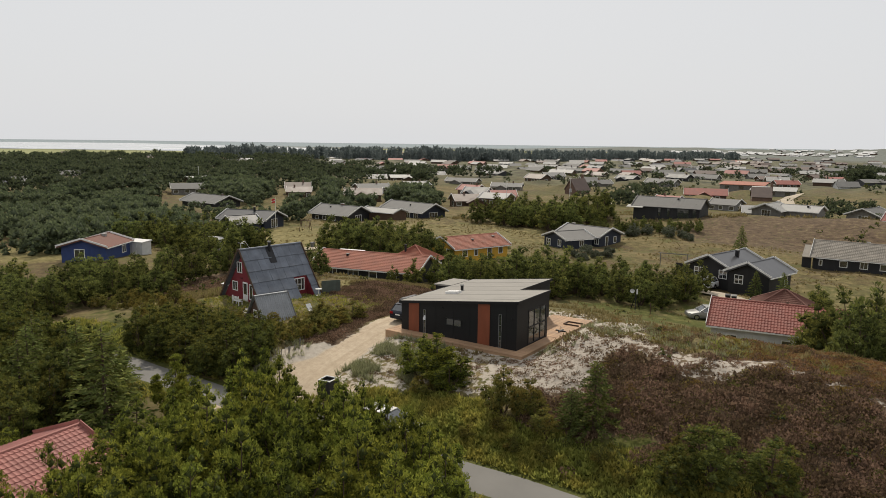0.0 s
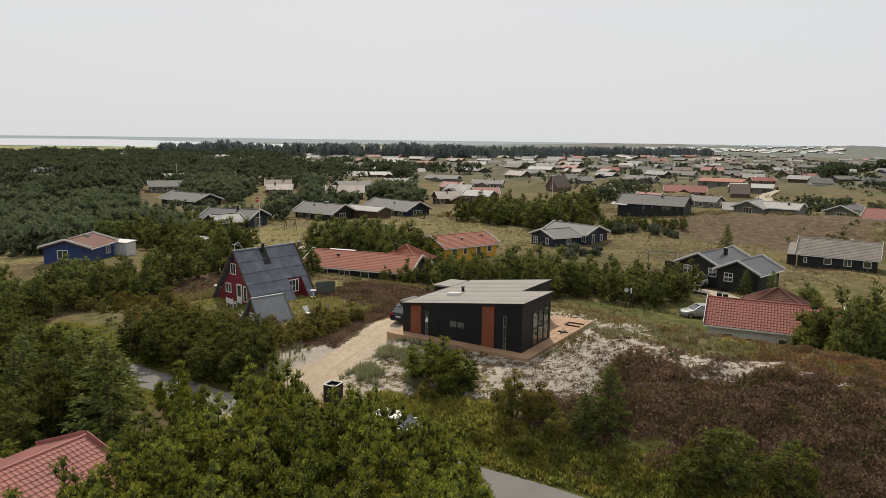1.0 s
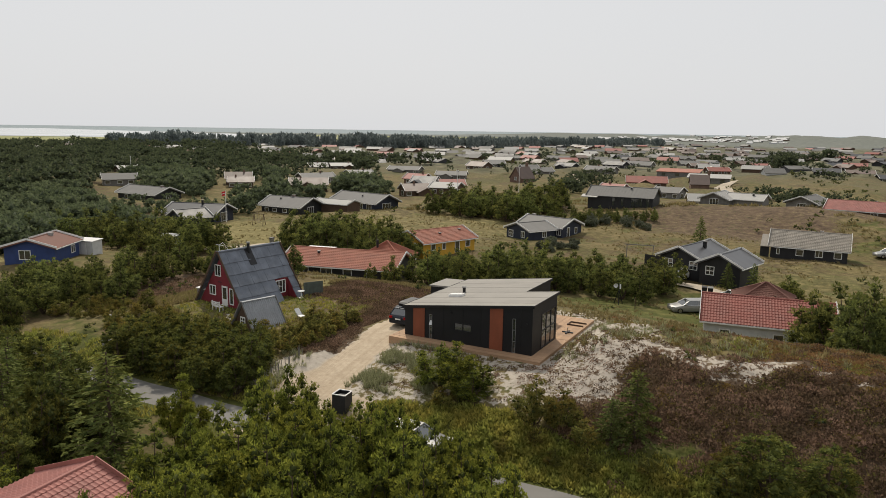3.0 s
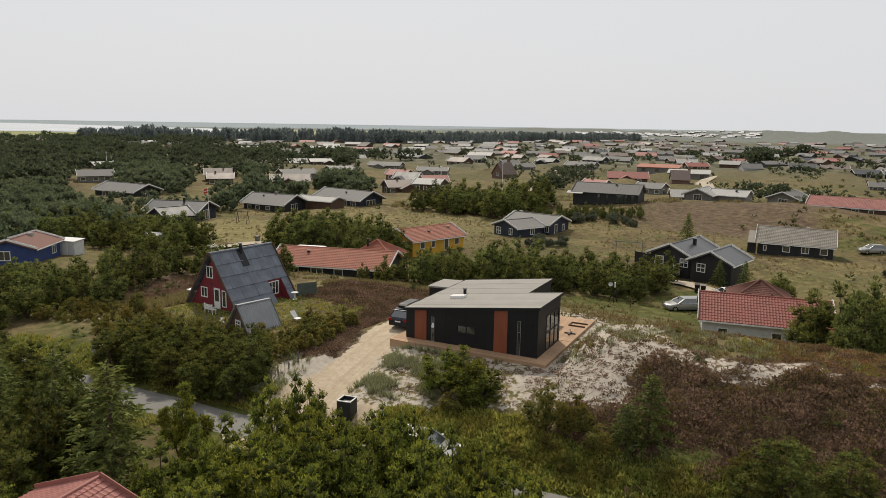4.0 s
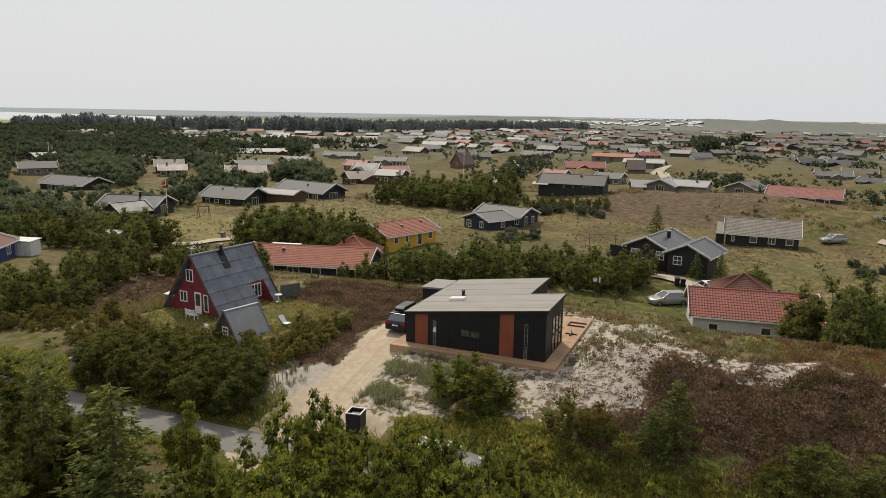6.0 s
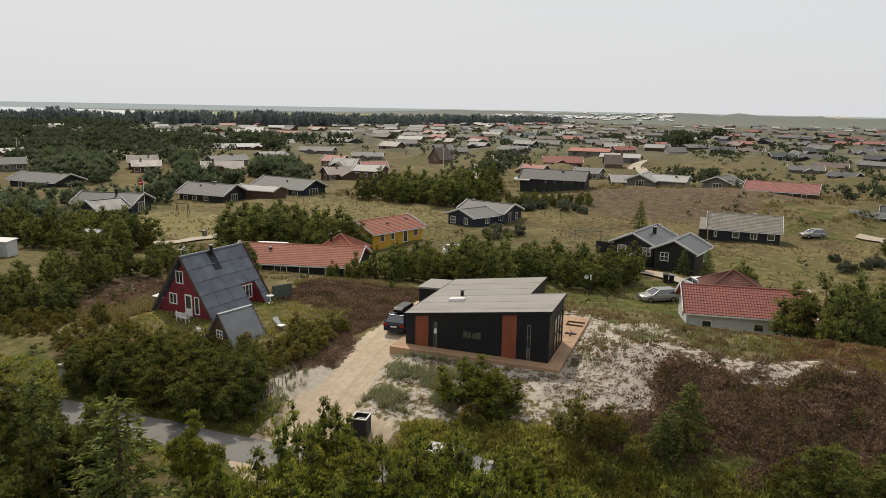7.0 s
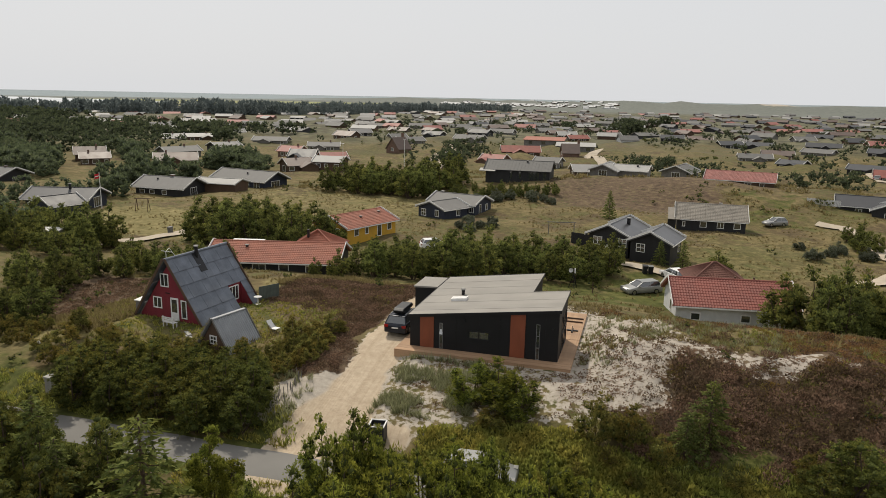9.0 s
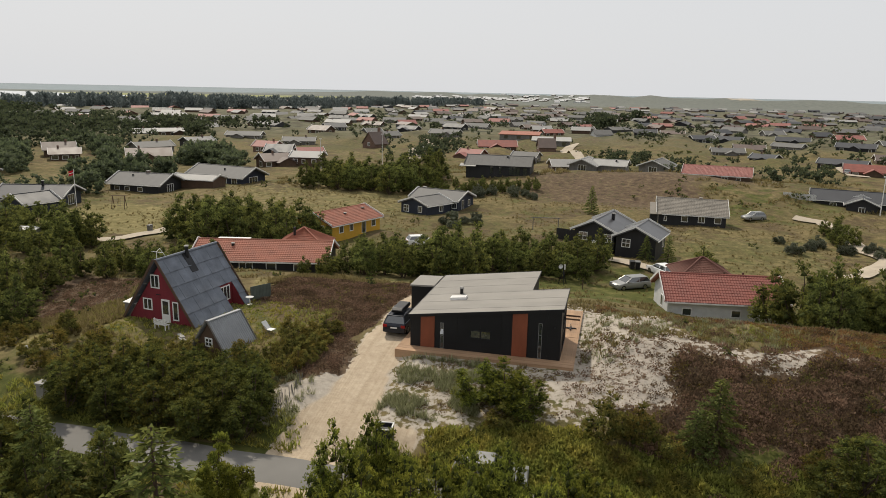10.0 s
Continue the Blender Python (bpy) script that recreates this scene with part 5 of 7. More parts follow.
def pine_kind(seed, H, R, leaders, arms, shoots, size, blades, mat, low=0.2, clump=(0.2, 0.34), heart=0.62, rise=0.9):
    """A many-stemmed pine: leaders curving up from the foot, arms off each, a clump of shoots on every end."""
    rng = np.random.RandomState(seed)
    C, Q, Wy = [], [], []
    s = Solid()
    for k in range(leaders):
        a = 2.4 * k + rng.uniform(-0.4, 0.4)
        reach = 0.0 if k == 0 else R * rng.uniform(0.35, 0.72)
        top = H * (1.0 if k == 0 else rng.uniform(0.62, 0.95) - 0.18 * reach / R)
        line = [np.array([math.cos(a) * reach * t ** 0.75, math.sin(a) * reach * t ** 0.75, -0.2 + (top + 0.2) * t ** 1.15]) + rng.normal(scale=0.03 * R, size=3) * (t > 0) for t in (0, 0.25, 0.5, 0.75, 0.97)]
        for i in range(4):
            s.tube(line[i], line[i + 1], 0.02 * H * (1 - 0.22 * i), 0.02 * H * (0.78 - 0.22 * i), n=4)
        C.append(line[-1] - [0, 0, 0.1]); Q.append(R * clump[0] * 0.75); Wy.append(np.array([0, 0, 1.0]))
        C.append(line[-1] * 0.9 + line[-2] * 0.1 - [0, 0, R * 0.22]); Q.append(R * clump[0] * 0.9); Wy.append(np.array([0, 0, 1.0]))
        for j in range(arms):
            t = low + (0.95 - low) * (j + rng.uniform(0.1, 0.9)) / arms
            i = min(3, int(t * 4))
            p = line[i] + (line[i + 1] - line[i]) * (t * 4 - i)
            b = a + rng.uniform(-1.9, 1.9) if k else rng.uniform(0, 6.28)
            ln = R * (0.12 + 0.42 * (1 - t)) * rng.uniform(0.6, 1.25)
            out = np.array([math.cos(b), math.sin(b), 0.0])
            q = p + out * ln + np.array([0, 0, rise * ln * rng.uniform(0.2, 0.8)])
            if j % 2:
                s.tube(p, q, 0.006 * H, 0.003 * H, n=3)
            C.append(q); Q.append(R * rng.uniform(*clump) * (1.1 - 0.5 * t)); Wy.append(out)
    return s.mesh("trunk", BARK), clump_crown("crown", np.array(C), np.array(Q), Wy, shoots, size, blades, rng, mat, CORE, heart)


def spruce_kind(seed, H, R, sprigs, size):
    rng = np.random.RandomState(seed)
    B, D = [], []
    s = Solid().tube((0, 0, -0.3), (0, 0, H * 0.98), 0.02 * H, 0.01, n=6)
    for k in range(int(H * 13)):
        t = (k + 0.5) / int(H * 13)
        z = H * (0.04 + 0.94 * t)
        ln = R * (1 - t) ** 0.85 * rng.uniform(0.75, 1.15) + 0.1
        a = k * 2.4 + rng.uniform(-0.3, 0.3)
        tip = np.array([math.cos(a) * ln, math.sin(a) * ln, -0.22 * ln])
        s.tube((0, 0, z), (tip[0], tip[1], z + tip[2]), 0.02, 0.005, n=3)
        m = max(3, int(sprigs * ln / R))
        f = rng.uniform(0.15, 1.0, m)
        B.append(np.array([0, 0, z]) + tip * f[:, None] + rng.normal(scale=0.04 * R, size=(m, 3)))
        side = np.cross(tip, [0, 0, 1.0])
        D.append(tip / ln * 0.8 + side[None] / ln * rng.uniform(-1, 1, (m, 1)) + np.array([0, 0, 0.05]) + rng.normal(scale=0.15, size=(m, 3)))
    B, D = np.concatenate(B), np.concatenate(D)
    v, t = flat_blades(B, D, size * rng.uniform(0.8, 1.5, len(B)), size * rng.uniform(0.25, 0.4, len(B)), rng)
    return s.mesh("trunk", BARK), array_mesh("crown", v, t, (PINE_DARK,))


KINDS = {
    "near_pine": [pine_kind(20 + i, 4.6, 2.0, 7, 9, 26, 0.148, 5, PINE, 0.12, (0.23, 0.37)) for i in range(5)],
    "deep_pine": [pine_kind(22 + i, 4.6, 2.0, 7, 9, 24, 0.15, 5, PINE_SHADED, 0.12, (0.23, 0.37)) for i in range(4)],
    "open_pine": [pine_kind(26 + i, 4.6, 2.2, 5, 14, 24, 0.17, 6, PINE, 0.4, (0.15, 0.26), 0.3, 0.6) for i in range(2)],
    "pine": [pine_kind(30 + i, 5.0, 2.3, 6, 8, 10, 0.30, 5, PINE_MID, 0.1, (0.23, 0.37)) for i in range(5)],
    "shrub": [pine_kind(40 + i, 2.4, 1.5, 7, 7, 15, 0.14, 5, SHRUB, 0.2, (0.17, 0.32), 0.5) for i in range(3)],
    "spruce": [spruce_kind(50 + i, 5.0, 1.7, 90, 0.15) for i in range(2)],
    "low_willow": [pine_kind(60 + i, 1.4, 1.3, 6, 5, 9, 0.2, 8, WILLOW, 0.1, (0.22, 0.34)) for i in range(2)],
}
TREE_LABELS = {
    "near_pine": ("mountain_pine", "dense mountain pine with upright yellow-green shoots", "pine tree", "mountain pines"),
    "deep_pine": ("mountain_pine", "dense mountain pine with shade-darkened green needles in a thicket", "pine tree", "mountain pines"),
    "open_pine": ("open_pine", "small open-branched pine with bare lower stems", "pine tree", "open pines"),
    "pine": ("mountain_pine", "dark green mountain pine growing on the heath", "pine tree", "mountain pines"),
    "shrub": ("shrub", "rounded olive-green shrub on the dune slope", "shrub", "dune shrubs"),
    "spruce": ("spruce", "young conical spruce with drooping branches", "spruce tree", "spruces"),
    "low_willow": ("creeping_willow", "low grey-green creeping willow thicket", "shrub", "willow thickets"),
}
tree_rng = np.random.RandomState(77)
planted = []


def plant(kind, x, y, tall, wide=None, label=""):
    trunk, crown = KINDS[kind][tree_rng.randint(len(KINDS[kind]))]
    name, lab, cat, grp = TREE_LABELS[kind]
    size = {"near_pine": 4.6, "deep_pine": 4.6, "open_pine": 4.6, "pine": 5.0, "shrub": 2.4, "spruce": 5.0, "low_willow": 1.4}[kind]
    sz = tall / size * (1.07 if kind in ("near_pine", "deep_pine") else 1.0)
    sx = sz if wide is None else wide / {"near_pine": 2.0, "deep_pine": 2.0, "open_pine": 2.2, "pine": 2.3, "shrub": 1.5, "spruce": 1.7, "low_willow": 1.3}[kind]
    sx = sx * (1.14 if kind in ("near_pine", "deep_pine") else 1.0)
    m = pose(x, y, ground_at(x, y) - 0.05, 0, 0, tree_rng.uniform(0, 360)) @ Matrix.Diagonal((sx, sx * tree_rng.uniform(0.88, 1.12), sz, 1))
    t = thing(name, m, label or lab, cat, grp)
    part("trunk", trunk, None, t)
    part("crown", crown, None, t)
    planted.append((x, y))


KEEP_CLEAR = ((-36.5, -22.5, 43.5, 58), (-62, -46.5, 42.0, 56), (-69, -51, 66, 80), (-67, -54, 91, 106), (-28, -12, 94, 110), (-16, -1, 120, 130), (-18, -3, 65, 86), (-60, -44, 114, 132),
              (-56, -38, 154, 166), (-124, -100, 120, 151), (-131, -109, 91, 112), (-178, -142, 108, 134), (-102, -83, 46, 66), (-41, -29, 6, 19.5))


def free(x, y, pad=0.0):
    if abs(y - 31.35) < 2.0 + pad or drive_distance(x, y) < 2.2 + pad:
        return False
    return not any(a - pad < x < b + pad and c - pad < y < d + pad for a, b, c, d in KEEP_CLEAR)


def grove(kind, x0, x1, y0, y1, n, lo, hi, gap, angle=0.0, pad=0.0, wide=None):
    """n plants over a rectangle (turned by angle about its middle), no closer than gap."""
    cx, cy, ca, sa = (x0 + x1) / 2, (y0 + y1) / 2, math.cos(radians(angle)), math.sin(radians(angle))
    done = tries = 0
    while done < n and tries < n * 30:
        tries += 1
        u, v = tree_rng.uniform(x0 - cx, x1 - cx), tree_rng.uniform(y0 - cy, y1 - cy)
        x, y = cx + u * ca - v * sa, cy + u * sa + v * ca
        if free(x, y, pad) and all((x - a) ** 2 + (y - b) ** 2 > gap * gap for a, b in planted[-400:]):
            tall = tree_rng.uniform(lo, hi)
            plant(kind, x, y, tall, None if wide is None else wide * tree_rng.uniform(0.85, 1.15))
            done += 1


# this side of the lane
for px, py, pt, pw in ((-33.4, 27.6, 5.6, 1.7), (-31.9, 27.8, 6.0, 1.3), (-30.4, 27.2, 5.3, 1.4), (-28.2, 27.0, 5.2, 1.5), (-26.6, 27.4, 5.3, 1.4), (-24.9, 27.2, 5.6, 1.6), (-23.0, 25.8, 5.7, 1.7),
                       (-31.4, 25.6, 5.6, 1.8), (-28.9, 25.0, 5.8, 1.9), (-26.3, 24.4, 5.8, 1.8), (-24.2, 23.2, 5.6, 1.8), (-21.2, 24.6, 5.2, 1.7), (-18.9, 24.2, 5.0, 1.7), (-16.4, 23.4, 4.8, 1.6),
                       (-33.0, 23.6, 5.4, 1.8), (-30.6, 22.6, 5.8, 1.9), (-28.0, 21.8, 6.0, 1.9), (-25.6, 20.8, 5.8, 1.9), (-22.4, 20.8, 5.6, 1.8), (-19.6, 21.4, 5.2, 1.8), (-20.2, 23.0, 6.0, 1.8), (-17.6, 22.4, 5.6, 1.8), (-14.2, 23.0, 4.5, 1.5)):
    plant("near_pine", px, py, pt, pw)
for px, py, pt, pw in ((-24.1, 28.4, 3.2, 1.3), (-22.2, 27.7, 5.1, 1.5), (-20.3, 26.8, 5.2, 1.5), (-18.5, 26.2, 5.1, 1.4), (-17.0, 25.4, 5.3, 1.5), (-35.2, 23.8, 4.3, 1.3),
                       (-35.2, 21.4, 4.6, 1.6)):
    plant("near_pine", px, py, pt, pw)
for px, py, pt, pw in ((-30.2, 16.6, 5.4, 1.6), (-30.0, 18.9, 5.0, 1.6), (-30.3, 14.4, 5.6, 1.6), (-31.0, 20.9, 4.6, 1.5)):
    plant("near_pine", px, py, pt, pw)
plant("open_pine", -39.4, 26.8, 4.9, 1.9)
plant("open_pine", -36.9, 25.4, 3.5, 1.2)
plant("spruce", -39.5, 22.1, 8.0, 3.5)
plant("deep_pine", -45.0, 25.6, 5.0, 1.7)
# the darker needle copy puts this corner's shade into the colour
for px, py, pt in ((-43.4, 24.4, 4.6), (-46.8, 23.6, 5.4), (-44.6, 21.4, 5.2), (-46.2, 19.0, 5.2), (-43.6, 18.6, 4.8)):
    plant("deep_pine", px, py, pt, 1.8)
grove("shrub", -73, -66, 40, 44, 14, 1.0, 1.9, 1.3)
plant("spruce", -46.6, 27.4, 4.2, 1.8)
# dark spruces added to deepen the same corner in place of shade
for px, py, pt in ((-49.4, 25.8, 5.8), (-49.8, 22.6, 6.4), (-47.6, 21.0, 6.2), (-52.4, 24.2, 6.2), (-45.2, 23.0, 5.4)):
    plant("spruce", px, py, pt, 2.3)
grove("near_pine", -43, -34.5, 16.0, 18.6, 6, 2.6, 3.4, 1.9)
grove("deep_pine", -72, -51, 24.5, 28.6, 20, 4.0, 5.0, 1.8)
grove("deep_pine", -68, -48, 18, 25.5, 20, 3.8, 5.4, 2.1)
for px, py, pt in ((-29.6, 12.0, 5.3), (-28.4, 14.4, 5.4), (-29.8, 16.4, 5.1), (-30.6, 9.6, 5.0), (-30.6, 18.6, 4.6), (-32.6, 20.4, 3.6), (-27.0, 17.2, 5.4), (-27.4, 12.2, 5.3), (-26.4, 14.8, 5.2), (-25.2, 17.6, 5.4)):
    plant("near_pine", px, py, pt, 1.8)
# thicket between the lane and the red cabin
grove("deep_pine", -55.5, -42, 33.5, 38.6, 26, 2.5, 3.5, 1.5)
grove("shrub", -55, -42.5, 38.6, 42.2, 18, 1.2, 1.9, 1.4)
grove("shrub", -45.5, -41.5, 40.5, 46.5, 8, 1.3, 2.1, 1.3)
grove("pine", -84, -67.5, 40.5, 46, 20, 3.2, 4.8, 2.2)
grove("pine", -90, -72, 33.5, 40, 16, 3.2, 4.6, 2.4)
grove("shrub", -63, -57.5, 38, 43.5, 7, 1.4, 2.2, 1.6)
# slope before the black house
plant("near_pine", -27.0, 39.0, 3.3, 2.0)
plant("near_pine", -28.4, 39.2, 3.0, 1.6)
plant("near_pine", -25.7, 38.5, 2.6, 1.5)
plant("shrub", -26.8, 37.4, 1.5, 1.3)
for px, py, pt in ((-42.4, 47.6, 1.8), (-43.4, 46.6, 1.5), (-41.8, 45.6, 1.3), (-41.9, 43.9, 1.2), (-42.7, 45.0, 1.5), (-41.3, 42.4, 0.9), (-42.3, 42.0, 1.3), (-20.0, 35.4, 0.9), (-21.6, 34.6, 0.9), (-18.4, 34.6, 1.0), (-16.6, 34.8, 0.9), (-13.4, 35.2, 1.0), (-11.6, 34.6, 0.8)):
    plant("shrub", px, py, pt, pt * 0.8)
plant("near_pine", -23.0, 29.0, 2.8, 1.2)
plant("near_pine", -27.2, 29.2, 4.5, 1.3)
plant("near_pine", -25.2, 29.3, 4.6, 1.2)
plant("near_pine", -25.8, 29.2, 4.3, 1.2)
plant("near_pine", -31.8, 29.0, 5.1, 1.4)
plant("near_pine", -30.4, 29.1, 3.4, 1.2)
plant("near_pine", -21.6, 29.0, 4.0, 1.3)
plant("near_pine", -19.6, 28.6, 3.6, 1.3)
plant("shrub", -20.6, 37.0, 3.0, 1.8)
plant("shrub", -18.8, 36.8, 2.6, 1.6)
plant("shrub", -17.2, 36.0, 1.7, 1.2)
plant("spruce", -14.7, 37.4, 4.4, 2.2)
plant("spruce", -15.9, 36.8, 2.8, 1.4)
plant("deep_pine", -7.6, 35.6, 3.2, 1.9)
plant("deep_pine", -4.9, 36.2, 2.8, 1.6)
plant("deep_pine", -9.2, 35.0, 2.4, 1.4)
plant("shrub", -9.6, 36.2, 1.8, 1.3)
# pines behind the house and beside the tiled house
plant("pine", -51.5, 69.0, 3.4, 1.7)
plant("pine", -53.6, 67.6, 2.2, 1.0)
grove("pine", -52, -43, 72.0, 82, 16, 3.6, 4.8, 2.4)
grove("pine", -43, -35, 73.0, 84, 14, 4.4, 6.0, 2.4)
grove("pine", -37, -22.5, 79.5, 91, 22, 3.0, 4.6, 2.4, pad=0.3)
grove("pine", -4.0, 9, 58, 72, 22, 3.6, 5.2, 2.2, pad=0.6)
grove("pine", 8, 22, 52, 74, 16, 3.0, 4.6, 2.6)
plant("pine", -9.5, 93.0, 3.0, 1.6)
for px, py, pt in ((-4.6, 64.0, 6.2), (-6.4, 65.4, 5.4), (-2.4, 63.0, 6.6), (-0.4, 64.6, 6.2), (1.8, 63.4, 6.0)):
    plant("pine", px, py, pt, 2.6)
plant("spruce", -13.6, 95.2, 4.2, 1.4)
plant("spruce", -16.6, 94.0, 3.6, 1.3)
plant("spruce", -25.0, 126.0, 5.2, 1.7)
plant("pine", -8.5, 92.2, 2.2, 1.2)
# heath and gardens farther out
grove("pine", -81, -61.5, 82.5, 94, 24, 4.8, 6.8, 2.6)
grove("pine", -88, -60, 140, 160, 34, 5.0, 7.2, 3.4)
grove("pine", -59, -36, 141, 148, 24, 1.8, 2.8, 2.0)
grove("low_willow", -60, -36, 137, 142, 10, 1.4, 2.2, 2.2)
grove("low_willow", -50, -42, 108, 116, 6, 1.2, 1.8, 1.8)
grove("pine", -114, -88, 62, 80, 30, 3.6, 6.0, 3.0, pad=0.5)
grove("pine", -85, -75, 46, 64, 14, 3.2, 4.6, 2.6, pad=0.5)
grove("pine", -80, -62, 63, 70, 14, 3.0, 4.2, 2.4, pad=0.5)
grove("low_willow", 2, 16, 104, 120, 7, 1.2, 2.0, 2.2)
grove("pine", 10, 16, 112, 122, 6, 2.4, 3.4, 2.0)
grove("pine", 14, 34, 76, 100, 12, 2.8, 4.0, 2.6)


# ------------------------------------------------------------------ vehicles
def paint(name, base, rough=0.3, metal=0.3):
    return surface(name, base, rough, metal, dark=0.92, light=1.05, bump=0.0, spec=0.5)


SILVER, DARK_BLUE, WHITE_CAR, PALE_BLUE = paint("silver_car_paint", (0.3, 0.3, 0.29), 0.35, 0.6), paint("blue_black_car_paint", (0.014, 0.017, 0.026)), paint("white_car_paint", (0.7, 0.7, 0.69), 0.3, 0.0), paint("blue_car_paint", (0.03, 0.05, 0.1))


def car(x, y, z, yaw, colour, label, long=4.5, tall=1.46, estate=True, box=False, pitch=0.0):
    c = thing("car", pose(x, y, z, 0, pitch, yaw), label, "car", "parked cars")
    h = long / 2
    w = 0.88
    s = Solid().prism([(-h, 0.35), (-h + 0.1, 0.22), (h - 0.12, 0.22), (h, 0.38), (h - 0.04, 0.66), (h - 0.35, 0.78), (h - 1.25, 0.95), (-h + 0.15, 0.98), (-h, 0.8)], "y", -w, w)
    me = bevelled(s.mesh("body", colour), 0.07, 2)
    me.polygons.foreach_set("use_smooth", [True] * len(me.polygons))
    body = part("body", me, None, c)
    rear = -h + 0.12 if estate else -h + 0.75
    lo = [(rear, -w + 0.05), (h - 1.15, -w + 0.05), (h - 1.15, w - 0.05), (rear, w - 0.05)]
    hi = [(rear + 0.4, -w + 0.24), (h - 1.95, -w + 0.24), (h - 1.95, w - 0.24), (rear + 0.4, w - 0.24)]
    P, Q = [Vector((a, b, 0.93)) for a, b in lo], [Vector((a, b, tall - 0.05)) for a, b in hi]
    part("windscreen", Solid().slab(P[1], P[2], Q[2], Q[1], 0.02), GLASS, c)
    part("rear_window", Solid().slab(P[3], P[0], Q[0], Q[3], 0.02), GLASS, c)
    for i, j in ((0, 1), (2, 3)):
        pm, qm = (P[i] + P[j]) / 2, (Q[i] + Q[j]) / 2
        part("side_window", Solid().slab(P[i], pm, qm, Q[i], 0.02), GLASS, c)
        part("side_window", Solid().slab(pm, P[j], Q[j], qm, 0.02), GLASS, c)
    r = Solid().box(rear + 0.34, h - 1.9, -w + 0.21, w - 0.21, tall - 0.06, tall)
    part("roof", bevelled(r.mesh("roof", colour), 0.03, 2), None, c)
    for (a, b), (d, e) in zip(lo, hi):
        part("pillar", Solid().tube((a, b, 0.92), (d, e, tall - 0.04), 0.045, n=6), colour, c)
    for sg in (-1, 1):
        m0 = (rear + h - 1.15) / 2 - 0.1
        part("pillar", Solid().tube((m0, sg * (w - 0.05), 0.92), (m0 - 0.05, sg * (w - 0.23), tall - 0.04), 0.04, n=6), colour, c)
        part("mirror", Solid().box(h - 1.55, h - 1.4, sg * w + sg * 0.02, sg * w + sg * 0.2, 0.95, 1.08), colour, c)
        part("headlight", Solid().box(h - 0.3, h - 0.05, sg * 0.5, sg * (w - 0.02), 0.62, 0.76), CHROME, c)
        part("tail_light", Solid().box(-h - 0.012, -h + 0.1, sg * 0.55, sg * (w - 0.01), 0.68, 0.88), LAMP_RED, c)
        for wx in (-h + 0.85, h - 0.85):
            tyre = part("wheel", Solid().tube((wx, sg * (w - 0.2), 0.32), (wx, sg * (w + 0.012), 0.32), 0.32, n=18), RUBBER, c)
            part("rim", Solid().tube((wx, sg * (w + 0.0), 0.32), (wx, sg * (w + 0.02), 0.32), 0.2, n=12), CHROME, tyre)
    part("number_plate", Solid().box(-h - 0.02, -h - 0.004, -0.26, 0.26, 0.6, 0.71), WHITE, c)
    part("bumper", Solid().box(-h - 0.03, -h + 0.05, -w + 0.06, w - 0.06, 0.3, 0.5), colour, c)
    if box:
        for sg in (-1, 1):
            part("roof_rail", Solid().tube((-h + 0.7, sg * 0.6, tall + 0.05), (h - 2.0, sg * 0.6, tall + 0.05), 0.025, n=6), CHROME, c)
        b = Solid().prism([(-1.5, tall + 0.08), (0.65, tall + 0.08), (0.85, tall + 0.2), (0.6, tall + 0.42), (-1.3, tall + 0.45), (-1.6, tall + 0.3)], "y", -0.42, 0.42)
        part("roof_box", bevelled(b.mesh("roof_box", PLASTIC_BLACK), 0.06, 2), None, c, "black roof box")
    return c


car(-36.72, 49.3, 0.36, 90, DARK_BLUE, "dark blue estate car with a black roof box on sand", 4.6, 1.5, box=True)
car(-18.7, 79.3, ground_at(-18.7, 79.3), 213, SILVER, "silver estate car parked on the grass", 4.5)
car(3.0, 131.2, ground_at(3.0, 131.2), 205, SILVER, "silver hatchback parked on the heath", 4.0, 1.5)
car(-14.9, 86.6, ground_at(-14.9, 86.6), 120, WHITE_CAR, "white car parked behind the tiled house", 4.3)
car(-23.6, 97.2, ground_at(-23.6, 97.2), 250, WHITE_CAR, "white car parked by the black house", 4.3, 1.6)
car(-26.75, 33.4, ground_at(-26.75, 33.4) - 0.02, 3, SILVER, "silver car standing at the edge of the lane", 4.2)
car(-7.0, 179.5, ground_at(-7.0, 179.5), 100, PALE_BLUE, "dark blue car beside a red-roofed house", 4.3, 1.7)
car(-12.5, 181.0, ground_at(-12.5, 181.0), 10, PALE_BLUE, "blue-grey car parked by the pale house", 4.4)
car(-47.5, 93.5, ground_at(-47.5, 93.5), 30, WHITE_CAR, "white car half hidden by pines", 4.3)
car(43.0, 222.0, ground_at(43.0, 222.0), 70, SILVER, "grey car in a gravel parking place", 4.3)
car(50.0, 232.0, ground_at(50.0, 232.0), 15, PALE_BLUE, "dark car in a gravel parking place", 4.3)
car(-87.0, 245.0, ground_at(-87.0, 245.0), 12, WHITE_CAR, "white car beside a far gravel track", 4.5)

# tracks
strip("gravel_track", [(5, 91), (9, 93), (16, 104), (15.5, 113), (15, 121), (14, 131), (10, 133)], 2.6, GRAVEL, "pale sandy gravel track", "track", 0.28)
strip("gravel_track", [(16, 104), (26, 96), (40, 92)], 2.4, GRAVEL, "pale sandy gravel track", "track", 0.28)
strip("gravel_track", [(-92, 76), (-88, 83), (-86, 93), (-82, 99)], 2.2, GRAVEL, "pale gravel garden track", "track", 0.28)
strip("gravel_track", [(-80, 198), (-81, 208), (-86, 222), (-92, 245), (-88, 258), (-98, 275)], 4.2, GRAVEL, "pale gravel track through the village", "track", 0.35, 2.0)
